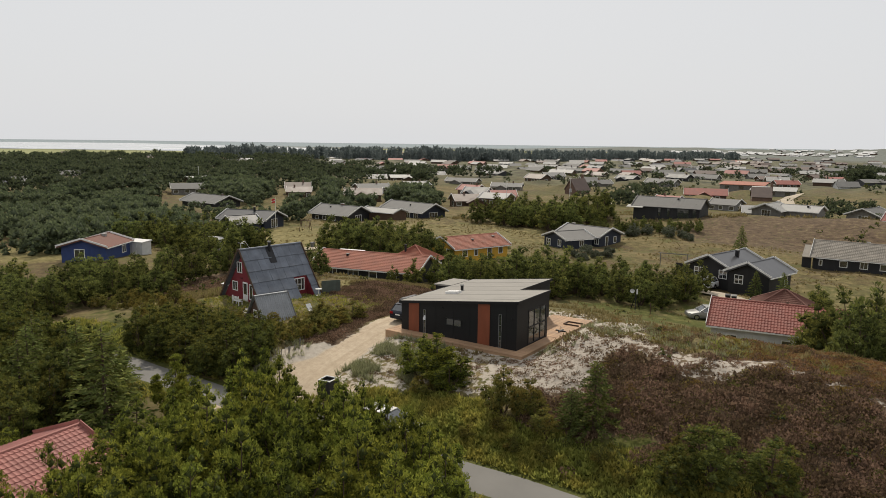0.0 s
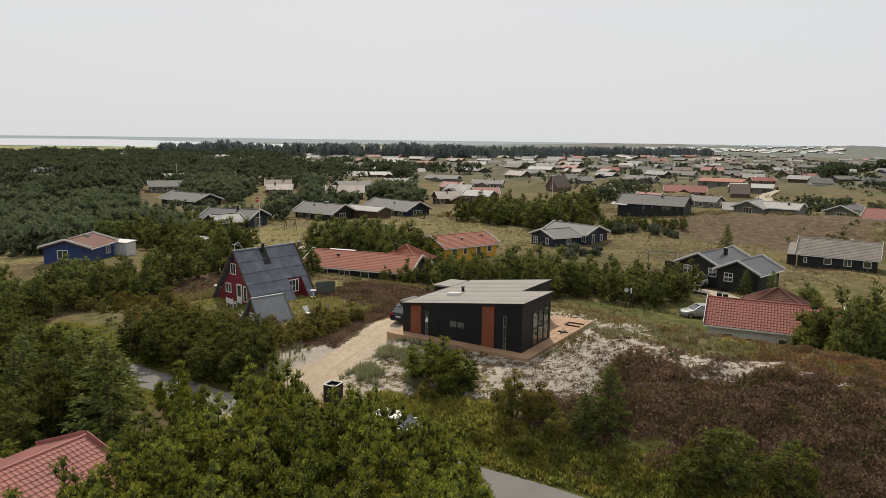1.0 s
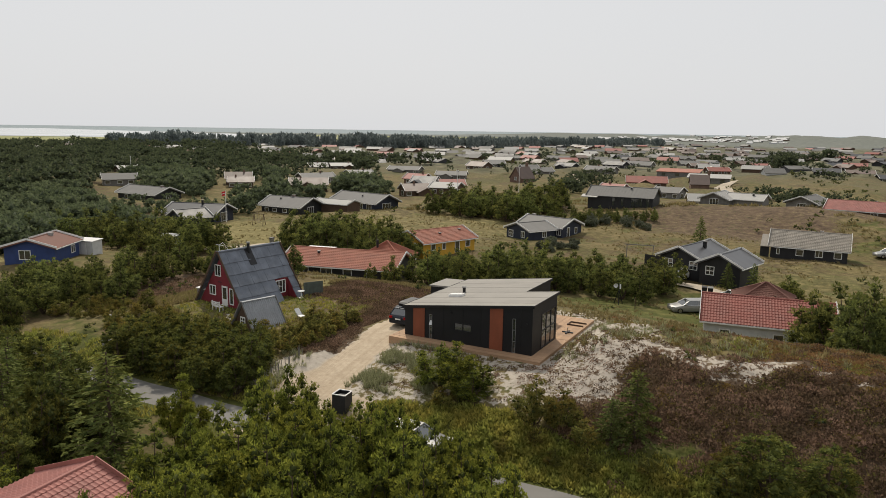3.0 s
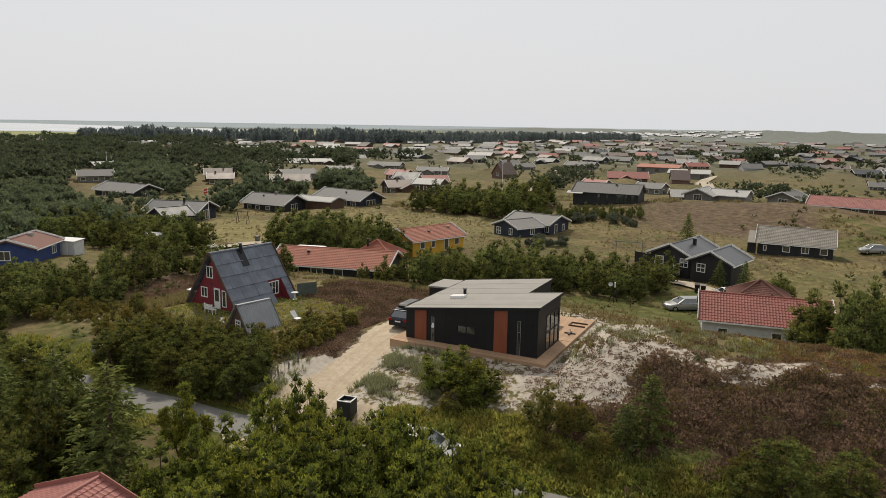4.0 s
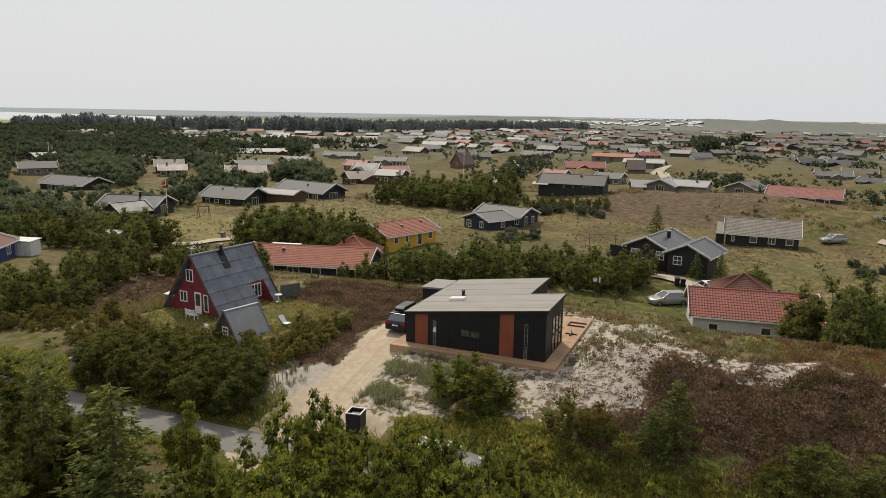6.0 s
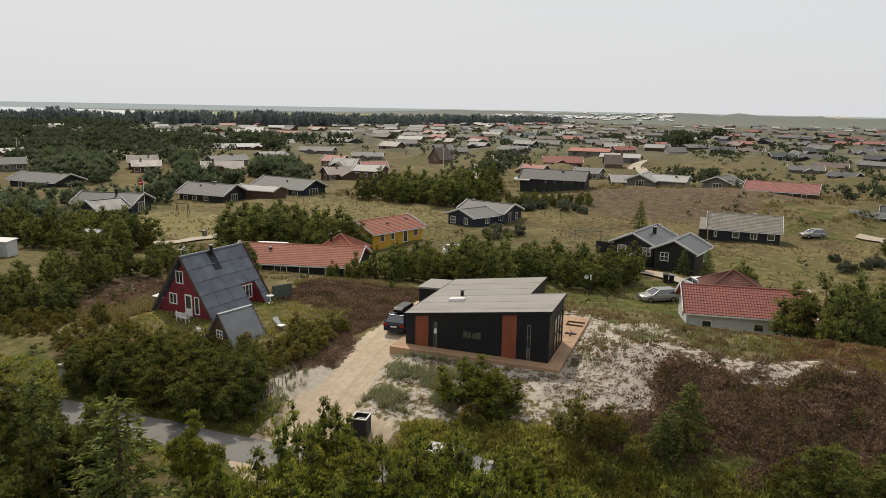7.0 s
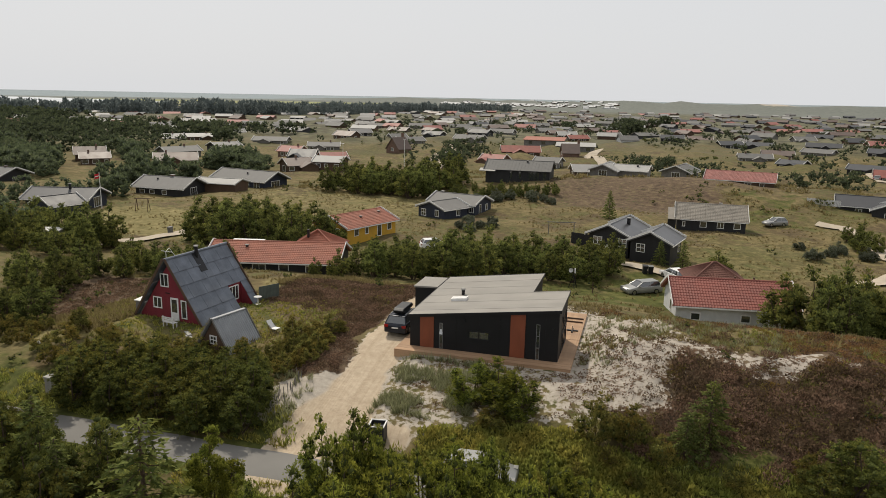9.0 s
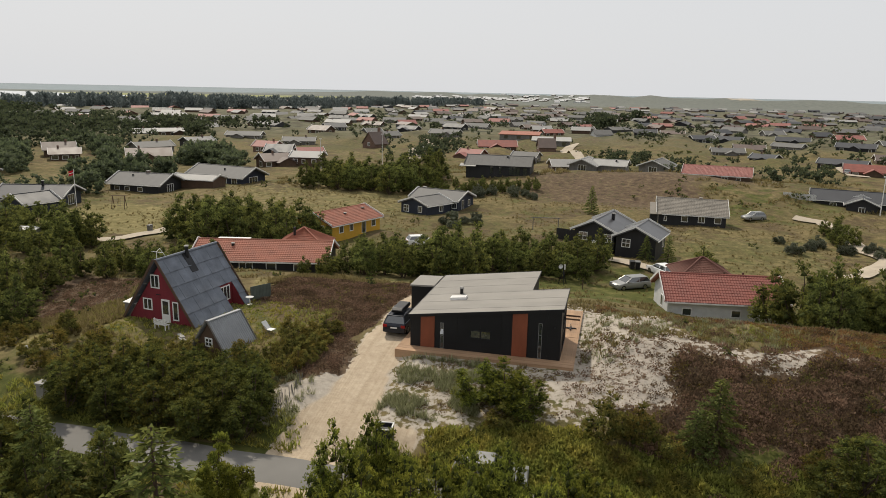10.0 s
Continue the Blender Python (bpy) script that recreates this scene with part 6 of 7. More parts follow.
strip("gravel_track", [(-28, 205), (-31, 218), (-40, 262), (-37, 280)], 3.6, GRAVEL, "pale gravel track through the village", "track", 0.35, 2.0)
strip("gravel_track", [(-36, 93.5), (-26, 93), (-14, 87.5), (-6, 87)], 2.2, GRAVEL, "sandy track between the houses", "track", 0.28)
strip("gravel_track", [(-30, 176), (-10, 182), (8, 178), (20, 170)], 2.6, GRAVEL, "sandy track between the houses", "track", 0.3)
strip("gravel_track", [(44, 215), (46, 235), (60, 260)], 6.0, GRAVEL, "gravel parking place", "track", 0.35, 2.0)

# ------------------------------------------------------------------ small things
def bin_pair(x, y, yaw, n=2, lab="black wheeled refuse bin in a timber stand", mat=None):
    for i in range(n):
        gx, gy = x + i * 0.68 * math.cos(radians(yaw)), y + i * 0.68 * math.sin(radians(yaw))
        b = thing("wheelie_bin", pose(gx, gy, ground_at(gx, gy) - 0.02, 0, 0, yaw), lab, "bin", "refuse bins")
        s = Solid()
        s.v = [(-0.24, -0.28, 0.06), (0.24, -0.28, 0.06), (0.24, 0.26, 0.06), (-0.24, 0.26, 0.06), (-0.3, -0.36, 1.0), (0.3, -0.36, 1.0), (0.3, 0.33, 1.0), (-0.3, 0.33, 1.0)]
        s.f = [(3, 2, 1, 0), (4, 5, 6, 7), (0, 1, 5, 4), (1, 2, 6, 5), (2, 3, 7, 6), (3, 0, 4, 7)]
        part("body", s, mat or PLASTIC_BLACK, b)
        part("lid", Solid().slab((-0.32, -0.4, 1.03), (0.32, -0.4, 1.03), (0.32, 0.36, 1.1), (-0.32, 0.36, 1.1), 0.05), PLASTIC_GREY if i else PLASTIC_BLACK, b)
        for sx in (-0.25, 0.25):
            part("wheel", Solid().tube((sx - 0.03, 0.3, 0.1), (sx + 0.03, 0.3, 0.1), 0.1, n=10), RUBBER, b)


bin_pair(-33.36, 34.8, 8, 1)
g = ground_at(-33.36, 34.8)
st = thing("bin_shelter", pose(-33.36, 34.8, g, 0, 0, 8), "dark timber bin shelter with a pale rim", "bin shelter")
for sgn in (-1, 1):
    part("side_panel", Solid().box(sgn * 0.46 - 0.02, sgn * 0.46 + 0.02, -0.5, 0.5, 0, 1.25), BLACK_WOOD, st)
part("back_panel", Solid().box(-0.44, 0.44, 0.46, 0.5, 0, 1.25), BLACK_WOOD, st)
part("front_panel", Solid().box(-0.44, 0.44, -0.5, -0.46, 0, 1.25), BLACK_WOOD, st)
for x0, x1, y0, y1 in ((-0.5, 0.5, -0.52, -0.44), (-0.5, 0.5, 0.44, 0.52), (-0.5, -0.42, -0.439, 0.439), (0.42, 0.5, -0.439, 0.439)):
    part("rim_board", Solid().box(x0, x1, y0, y1, 1.25, 1.3), WHITE_SHEET, st)
bin_pair(-88.2, 88.6, 0, 1, "grey refuse bin beside a gravel track", PLASTIC_GREY)
bin_pair(-82.2, 86.6, 0, 2, "black wheeled refuse bin beside a gravel track")
bin_pair(-18.4, 87.6, 10, 2, "black wheeled refuse bin by the sandy track")


def stone_post(x, y):
    p = thing("stone_gatepost", pose(x, y, ground_at(x, y) - 0.1), "square grey stone gatepost at the lane", "gatepost")
    part("shaft", Solid().box(-0.28, 0.28, -0.28, 0.28, 0, 1.1), CONCRETE, p)
    part("cap", Solid().box(-0.34, 0.34, -0.34, 0.34, 1.1, 1.22), CONCRETE, p)


stone_post(-57.6, 35.0)


def bollard_lamp(x, y, t=0.75):
    p = thing("garden_lamp", pose(x, y, ground_at(x, y) - 0.02), "low black garden lamp with a white head", "lamp", "garden lamps")
    part("post", Solid().tube((0, 0, 0), (0, 0, t), 0.04), DARK_METAL, p)
    part("shade", Solid().tube((0, 0, t), (0, 0, t + 0.18), 0.11, 0.08, n=12), WHITE, p)


bollard_lamp(-62.8, 39.2)


def swing_frame(x, y, yaw):
    s = thing("swing_frame", pose(x, y, ground_at(x, y), 0, 0, yaw), "dark timber swing frame standing on the grass", "swing", "garden swings")
    for sx in (-1.0, 1.0):
        for sy in (-0.75, 0.75):
            part("leg", Solid().tube((sx * 1.08, sy, -0.1), (sx, 0, 2.2), 0.06, n=6), BROWN_WOOD, s)
    part("top_beam", Solid().tube((-1.3, 0, 2.2), (1.3, 0, 2.2), 0.065, n=8), BROWN_WOOD, s)
    part("rope", Solid().tube((-0.25, 0, 2.2), (-0.25, 0, 0.5), 0.015, n=4), GREY_WOOD, s)
    part("rope", Solid().tube((0.25, 0, 2.2), (0.25, 0, 0.5), 0.015, n=4), GREY_WOOD, s)
    part("seat", Solid().box(-0.3, 0.3, -0.1, 0.1, 0.46, 0.5), BROWN_WOOD, s)


swing_frame(-105.5, 104.0, 20)


def tripod_dish(x, y):
    s = thing("satellite_dish", pose(x, y, ground_at(x, y), 0, 0, 20), "pale satellite dish on a black tripod in the grass", "satellite dish")
    for i in range(3):
        a = 2 * math.pi * i / 3 + 0.5
        part("leg", Solid().tube((0.55 * math.cos(a), 0.55 * math.sin(a), -0.05), (0.03 * math.cos(a), 0.03 * math.sin(a), 1.55), 0.05, 0.04, n=6), DARK_METAL, s)
    part("mast", Solid().tube((0, 0, 1.5), (0, 0, 2.35), 0.05, n=8), DARK_METAL, s)
    part("receiver", Solid().tube((0.12, 0, 1.75), (0.12, 0, 2.3), 0.09, n=8), WHITE, s)
    d = Solid()
    d.smooth = True
    n, m = 14, 4
    d.v.append((-0.4, -0.1, 2.15))
    for j in range(1, m + 1):
        for i in range(n):
            a, r = 2 * math.pi * i / n, 0.26 * j / m
            d.v.append((-0.4 + r * math.cos(a), -0.1 - 0.1 * (j / m) ** 2, 2.15 + r * math.sin(a)))
    for i in range(n):
        d.f.append((0, 1 + i, 1 + (i + 1) % n))
        for j in range(m - 1):
            p, q = 1 + j * n + i, 1 + j * n + (i + 1) % n
            d.f.append((p, p + n, q + n, q))
    part("dish", d, PALE_WALL, s)
    part("arm", Solid().tube((0, 0, 2.1), (-0.4, -0.08, 2.15), 0.02, n=5), DARK_METAL, s)


tripod_dish(-26.2, 77.5)


def post(x, y, t, label, name="fence_post", mat=None, r=0.05):
    p = thing(name, pose(x, y, ground_at(x, y)), label, "post", "garden posts")
    part("shaft", Solid().tube((0, 0, -0.1), (0, 0, t), r, r * 0.9, n=7), mat or BROWN_WOOD, p)
    part("cap", Solid().tube((0, 0, t), (0, 0, t + 0.05), r * 1.4, r * 0.6, n=7), mat or BROWN_WOOD, p)


post(-23.9, 75.8, 1.3, "dark timber post standing in the grass")
post(-45.6, 47.8, 1.0, "thin pale stick by the driveway", mat=GREY_WOOD, r=0.03)


def flagpole(x, y):
    p = thing("flagpole", pose(x, y, ground_at(x, y)), "white flagpole with a small red flag", "flagpole")
    part("pole", Solid().tube((0, 0, 0), (0, 0, 6.6), 0.07, 0.04), WHITE, p)
    f = Solid()
    f.smooth = True
    for i in range(9):
        u = i / 8
        yo = 0.12 * math.sin(u * 7)
        f.v += [(-1.15 * u, yo, 6.4 - 0.35 * u), (-1.15 * u, yo, 5.55 - 0.4 * u)]
    f.f = [(2 * i, 2 * i + 1, 2 * i + 3, 2 * i + 2) for i in range(8)]
    me = f.mesh("flag", FLAG_RED)
    fl = part("flag", me, None, p, "red flag with a white cross")
    c = Solid()
    for i in range(8):
        for sgn in (-0.012, 0.012):
            a, b = f.v[2 * i], f.v[2 * i + 2]
            c.face((a[0], a[1] + sgn, a[2] - 0.37), (a[0], a[1] + sgn, a[2] - 0.5), (b[0], b[1] + sgn, b[2] - 0.5), (b[0], b[1] + sgn, b[2] - 0.37))
    part("cross_bar", c, WHITE, fl)


flagpole(-114.0, 103.6)


def mast(x, y, t, label, name="lamp_post"):
    p = thing(name, pose(x, y, ground_at(x, y)), label, "pole", "poles in the village")
    part("pole", Solid().tube((0, 0, 0), (0, 0, t), 0.09, 0.06), WHITE, p)
    part("lamp_head", Solid().box(-0.35, 0.35, -0.12, 0.12, t, t + 0.14), WHITE, p)


mast(-99.5, 178.0, 8.0, "tall thin white pole on the heath")
mast(-88.0, 196.0, 9.0, "tall pale lamp post by the village track")
mast(25.5, 139.0, 7.0, "white flagpole beside the black house")
mast(-226.0, 168.0, 8.5, "thin pale mast above the pines")


def picnic_frame(x, y, yaw):
    s = thing("pergola_frame", pose(x, y, ground_at(x, y), 0, 0, yaw), "grey timber frame standing on the heath", "frame")
    for sx in (-2.0, 2.0):
        part("post", Solid().box(sx - 0.06, sx + 0.06, -0.06, 0.06, -0.1, 2.0), GREY_WOOD, s)
    part("beam", Solid().box(-2.3, 2.3, -0.05, 0.05, 2.0, 2.12), GREY_WOOD, s)


picnic_frame(-31.5, 110.0, 10)
f = thing("privacy_screen", pose(-27.8, 102.8, ground_at(-27.8, 102.8), 0, 0, -20), "black boarded screen beside the black house", "fence")
for i in range(20):
    part("board", Solid().box(-1.5 + i * 0.15, -1.36 + i * 0.15, -0.02, 0.02, 0, 1.7), BLACK_WOOD, f)
part("rail", Solid().box(-1.5, 1.5, 0.021, 0.07, 1.3, 1.4), BLACK_WOOD, f)
f = thing("terrace_screen", pose(13.8, 147.5, ground_at(13.8, 147.5), 0, 0, -25), "pale grey picket screen on the heath", "fence")
for i in range(24):
    part("board", Solid().box(-3 + i * 0.25, -2.82 + i * 0.25, -0.02, 0.02, 0, 1.2), PALE_WALL, f)
part("rail", Solid().box(-3, 3, 0.021, 0.07, 0.85, 0.95), PALE_WALL, f)
for x, y, yaw, L in ((-97.0, 61.0, 12, 3.0), (-97.8, 75.0, 16, 4.2)):
    w = thing("glasshouse", pose(x, y, ground_at(x, y), 0, 0, yaw), "small pale shed with a flat light roof", "shed", "small sheds")
    part("wall", Solid().box(-L / 2, L / 2, -0.9, 0.9, -0.3, 1.9), PALE_WALL, w)
    part("roof", Solid().slab((-L / 2 - 0.15, -1.05, 2.0), (L / 2 + 0.15, -1.05, 2.0), (L / 2 + 0.15, 1.05, 2.15), (-L / 2 - 0.15, 1.05, 2.15), 0.1), WHITE_SHEET, w)
    part("door", Solid().box(-0.4, 0.4, -0.94, -0.902, 0, 1.8), WHITE, w)
# sand fence sticks on the bank beside the driveway
sf = thing("sand_fence", pose(0, 0, 0), "rows of thin sticks holding the sand bank", "fence")
rs = np.random.RandomState(12)
for i in range(26):
    x, y = -40.6 - 0.8 * rs.rand(), 35.6 + 4.6 * i / 26
    z = ground_at(x, y)
    part("stick", Solid().tube((x, y, z - 0.1), (x + rs.uniform(-0.08, 0.08), y, z + rs.uniform(0.45, 0.75)), 0.025, n=5), GREY_WOOD, sf)


# ------------------------------------------------------------------ the village behind
ROOFS = {"g": (ROOF_GREY, "grey", GREY_WOOD), "b": (ROOF_BROWN, "brown", BROWN_WOOD), "d": (ROOF_DARK, "dark", BLACK_WOOD), "l": (ROOF_LIGHT, "pale", BROWN_WOOD),
         "r": (TILE_PINK, "orange-red", BRICK), "p": (TILE_DEEP, "faded red", BROWN_WOOD), "y": (ROOF_BROWN, "brown", YELLOW)}
village_at = []
village_rng = np.random.RandomState(5)


def village_house(x, y, yaw, L, c):
    roof, word, wall = ROOFS[c]
    z = ground_at(x, y, False) - (0.1 if y < 215 else 0.8)
    Wd, wh, rise = village_rng.uniform(6.4, 8.2), village_rng.uniform(2.0, 2.4), village_rng.uniform(1.2, 1.9)
    h = thing("village_house", pose(x, y, z, 0, 0, yaw), f"low holiday house with a {word} roof on the heath", "house", "village holiday houses")
    village_at.append((x, y))
    part("wall", Solid().prism([(-Wd / 2, -1), (Wd / 2, -1), (Wd / 2, wh), (0, wh + rise), (-Wd / 2, wh)], "x", -L / 2, L / 2), wall, h)
    k, o = rise / (Wd / 2), 0.5
    for sg in (-1, 1):
        a, b = Vector((-L / 2 - o, sg * (Wd / 2 + o), wh - o * k + 0.15)), Vector((L / 2 + o, sg * (Wd / 2 + o), wh - o * k + 0.15))
        c1, d1 = Vector((L / 2 + o, 0, wh + rise + 0.15)), Vector((-L / 2 - o, 0, wh + rise + 0.15))
        part("roof_slope", Solid().slab(a, b, c1, d1, 0.15) if sg < 0 else Solid().slab(b, a, d1, c1, 0.15), roof, h)
    if village_rng.rand() < 0.55:                       # a lower wing across the front
        u, w2, dp, r2 = village_rng.uniform(-0.25, 0.25) * L, village_rng.uniform(3.6, 5.0), village_rng.uniform(1.5, 3.2), rise * 0.6
        y0 = -Wd / 2 - dp
        part("wing_wall", Solid().prism([(u - w2 / 2, -1), (u + w2 / 2, -1), (u + w2 / 2, wh - 0.2), (u, wh - 0.2 + r2), (u - w2 / 2, wh - 0.2)], "y", y0, 0), wall, h)
        for sg in (-1, 1):
            e = Vector((u + sg * (w2 / 2 + 0.4), y0 - 0.4, wh - 0.4))
            e2, t2, t1 = e + Vector((0, dp + 1.6, 0)), Vector((u, y0 + dp + 1.2, wh + r2 - 0.05)), Vector((u, y0 - 0.4, wh + r2 - 0.05))
            part("wing_roof", Solid().slab(e, e2, t2, t1, 0.14) if sg > 0 else Solid().slab(e2, e, t1, t2, 0.14), roof, h)
    near = x * x + y * y < 420 ** 2
    for e in ((-1, 1) if near else ()):
        s = Solid()
        for sg in (-1, 1):
            lo, hi = Vector((e * (L / 2 + o), sg * (Wd / 2 + o), wh - o * k + 0.17)), Vector((e * (L / 2 + o), 0, wh + rise + 0.17))
            q = Vector((e * 0.06, 0, 0))
            s.slab(lo, lo + q, hi + q, hi, 0.26) if e * sg > 0 else s.slab(hi, hi + q, lo + q, lo, 0.26)
        part("bargeboard", s, WHITE, h)
    n = 3 if near else 2
    for i in range(n):
        u = -L / 2 + L * (i + 0.5 + village_rng.uniform(-0.2, 0.2)) / n
        w = village_rng.uniform(1.0, 1.9)
        f = part("window", Solid().box(u - w / 2, u + w / 2, -Wd / 2 - 0.05, -Wd / 2 + 0.01, 0.7, 1.9), WHITE, h)
        part("pane", Solid().box(u - w / 2 + 0.12, u + w / 2 - 0.12, -Wd / 2 - 0.07, -Wd / 2 - 0.04, 0.82, 1.78), GLASS, f)
    if near:
        for e in (-1, 1):
            f = part("window", Solid().box(e * L / 2 - 0.05, e * L / 2 + 0.05, -1.1, 1.1, 0.3, 1.9), WHITE, h)
            part("pane", Solid().box(e * L / 2 - 0.07, e * L / 2 + 0.07, -0.95, 0.95, 0.42, 1.78), GLASS, f)
    if village_rng.rand() < 0.6:
        u = village_rng.uniform(-L / 3, L / 3)
        part("chimney", Solid().box(u - 0.25, u + 0.25, -0.25, 0.25, wh + rise - 0.3, wh + rise + 0.8), BRICK, h)


village_house(-166, 197, 62, 11.8, "g")
village_house(-151, 175, 39, 11.3, "b")
village_house(-168, 226, 59, 9.5, "d")
village_house(-213, 275, 47, 10.8, "l")
village_house(-211, 254, 48, 8.2, "l")
village_house(-173, 269, 13, 14.0, "g")
village_house(-211, 356, 55, 14.0, "l")
village_house(-134, 214, -0, 7.5, "r")
village_house(-121, 197, 13, 7.5, "d")
village_house(-139, 249, 21, 11.5, "g")
village_house(-111, 196, 40, 7.5, "r")
village_house(-105, 182, 8, 7.8, "l")
village_house(-113, 177, 48, 7.5, "b")
village_house(-121, 297, 46, 12.1, "g")
village_house(-179, 387, 3, 14.0, "l")
village_house(-184, 418, 27, 10.4, "g")
village_house(-173, 418, -8, 10.0, "r")
village_house(-161, 437, 11, 14.0, "g")
village_house(-124, 345, -9, 9.3, "d")
village_house(-137, 326, 45, 8.0, "g")
village_house(-257, 396, 27, 14.0, "g")
village_house(-267, 369, 59, 11.4, "g")
village_house(-217, 311, 48, 8.0, "d")
village_house(-303, 411, 55, 14.0, "l")
village_house(-316, 410, 17, 9.8, "l")
village_house(-317, 515, 6, 14.0, "r")
village_house(-339, 594, 34, 14.0, "l")
village_house(-306, 636, 5, 14.0, "g")
village_house(-350, 345, 57, 12.2, "g")
village_house(-349, 379, 36, 12.9, "l")
village_house(-527, 524, 46, 14.0, "r")
village_house(-422, 450, 66, 14.0, "l")
village_house(-174, 169, 43, 7.5, "b")
village_house(-100, 400, -11, 14.0, "g")
village_house(-100, 324, -6, 13.3, "g")
village_house(-123, 578, 13, 14.0, "l")
village_house(-148, 834, 10, 14.0, "l")
village_house(-111, 741, 15, 14.0, "l")
village_house(-84, 770, -1, 12.9, "l")
village_house(-52, 955, 10, 14.0, "l")
village_house(-29, 634, -5, 14.0, "g")
village_house(-30, 532, 8, 13.7, "l")
village_house(-10, 651, 14, 12.6, "g")
village_house(3, 619, -20, 11.9, "r")
village_house(20, 607, -11, 14.0, "d")
village_house(44, 627, -6, 14.0, "g")
village_house(-63, 516, 15, 13.3, "l")
village_house(-54, 570, -10, 12.8, "g")
village_house(-8, 381, 1, 11.0, "d")
village_house(6, 390, 3, 11.4, "b")
village_house(16, 345, 16, 10.2, "d")
village_house(29, 348, -16, 10.4, "d")
village_house(18, 277, -0, 10.8, "g")
village_house(27, 255, -28, 7.5, "d")
village_house(58, 361, -13, 14.0, "d")
village_house(70, 521, -28, 14.0, "r")
village_house(90, 553, 12, 14.0, "r")
village_house(73, 444, -16, 13.1, "d")
village_house(112, 551, 5, 14.0, "r")
village_house(135, 781, -16, 14.0, "g")
village_house(90, 392, 7, 13.1, "r")
village_house(74, 323, -22, 14.0, "d")
village_house(47, 241, -25, 13.0, "d")
village_house(49, 224, -13, 12.2, "p")
village_house(133, 502, 2, 13.5, "g")
village_house(251, 1139, 7, 14.0, "d")
village_house(187, 1212, -4, 14.0, "g")
village_house(-67, 225, -12, 7.5, "r")
village_house(-65, 261, 15, 13.7, "p")
village_house(-49, 222, -7, 7.5, "g")
village_house(-35, 194, 17, 7.5, "l")
village_house(247, 902, 6, 14.0, "g")
village_house(188, 656, -17, 14.0, "g")
village_house(184, 790, -9, 14.0, "g")
village_house(43, 437, -33, 12.5, "g")
village_house(47, 914, -2, 14.0, "g")
village_house(-169, 521, -5, 13.9, "l")
village_house(-186, 658, 20, 14.0, "r")
village_house(-219, 622, 10, 14.0, "g")
village_house(-326, 636, 41, 14.0, "l")
village_house(-237, 530, -3, 14.0, "g")
village_house(-175, 832, -11, 14.0, "r")
village_house(-20, 897, 10, 14.0, "g")
village_house(-330, 178, 63, 14.0, "g")
village_house(-214, 154, 58, 10.2, "g")
village_house(-293, 131, 85, 10.2, "d")
village_house(-183, 177, 45, 8.2, "b")
village_house(-252, 186, 71, 7.5, "l")
village_house(-491, 417, 50, 14.0, "l")
village_house(-547, 482, 72, 14.0, "l")
village_house(-446, 367, 60, 13.4, "g")
village_house(-571, 543, 27, 13.1, "r")
village_house(-365, 372, 37, 14.0, "g")
village_house(-467, 499, 64, 14.0, "l")
village_house(-631, 407, 49, 14.0, "g")
village_house(-573, 381, 39, 13.2, "b")
village_house(-515, 309, 58, 10.0, "l")
village_house(-829, 438, 56, 14.0, "b")
village_house(-280, 336, 46, 12.3, "g")
village_house(-411, 522, 35, 12.8, "r")
village_house(-330, 447, 23, 12.1, "l")
village_house(-274, 405, 29, 12.6, "r")
village_house(-252, 436, 25, 14.0, "l")


village_at += [(-166, 127), (-122, 104), (-116, 127), (-109, 145), (-96, 54)]
extra_rng = np.random.RandomState(17)
for i in range(900):
    x, y = extra_rng.uniform(-330, 300), extra_rng.uniform(240, 860)
    if len(village_at) > 255 or y < 240 + 0.25 * abs(x) or y < 330 and -90 < x < 20:
        continue
    if all(math.hypot(x - p, y - q) > 21 for p, q in village_at):
        village_house(x, y, extra_rng.uniform(-40, 60), extra_rng.uniform(8, 13), "gggggbbbdddddlrp"[extra_rng.randint(16)])


def flat_complex(x, y, yaw, L, Wd, hgt, roof, label):
    h = thing("flat_roofed_house", pose(x, y, ground_at(x, y), 0, 0, yaw), label, "house", "village holiday houses")
    village_at.append((x, y))
    part("wall", Solid().box(-L / 2, L / 2, -Wd / 2, Wd / 2, -1, hgt), GREY_WOOD, h)
    part("roof", Solid().slab((-L / 2 - 0.5, -Wd / 2 - 0.5, hgt + 0.1), (L / 2 + 0.5, -Wd / 2 - 0.5, hgt + 0.1), (L / 2 + 0.5, Wd / 2 + 0.5, hgt + 1.1), (-L / 2 - 0.5, Wd / 2 + 0.5, hgt + 1.1), 0.2), roof, h)
    for i in range(3):
        u = -L / 3 + L / 3 * i
        part("window", Solid().box(u - 0.8, u + 0.8, -Wd / 2 - 0.04, -Wd / 2 + 0.01, 0.6, 1.9), GLASS, h)


flat_complex(-64.5, 321.5, 0, 17.5, 9, 2.4, TILE_RED, "long house with a broad orange roof")
flat_complex(-47.5, 290.0, 5, 15.0, 9, 2.3, ROOF_LIGHT, "low grey house with a pale flat roof")


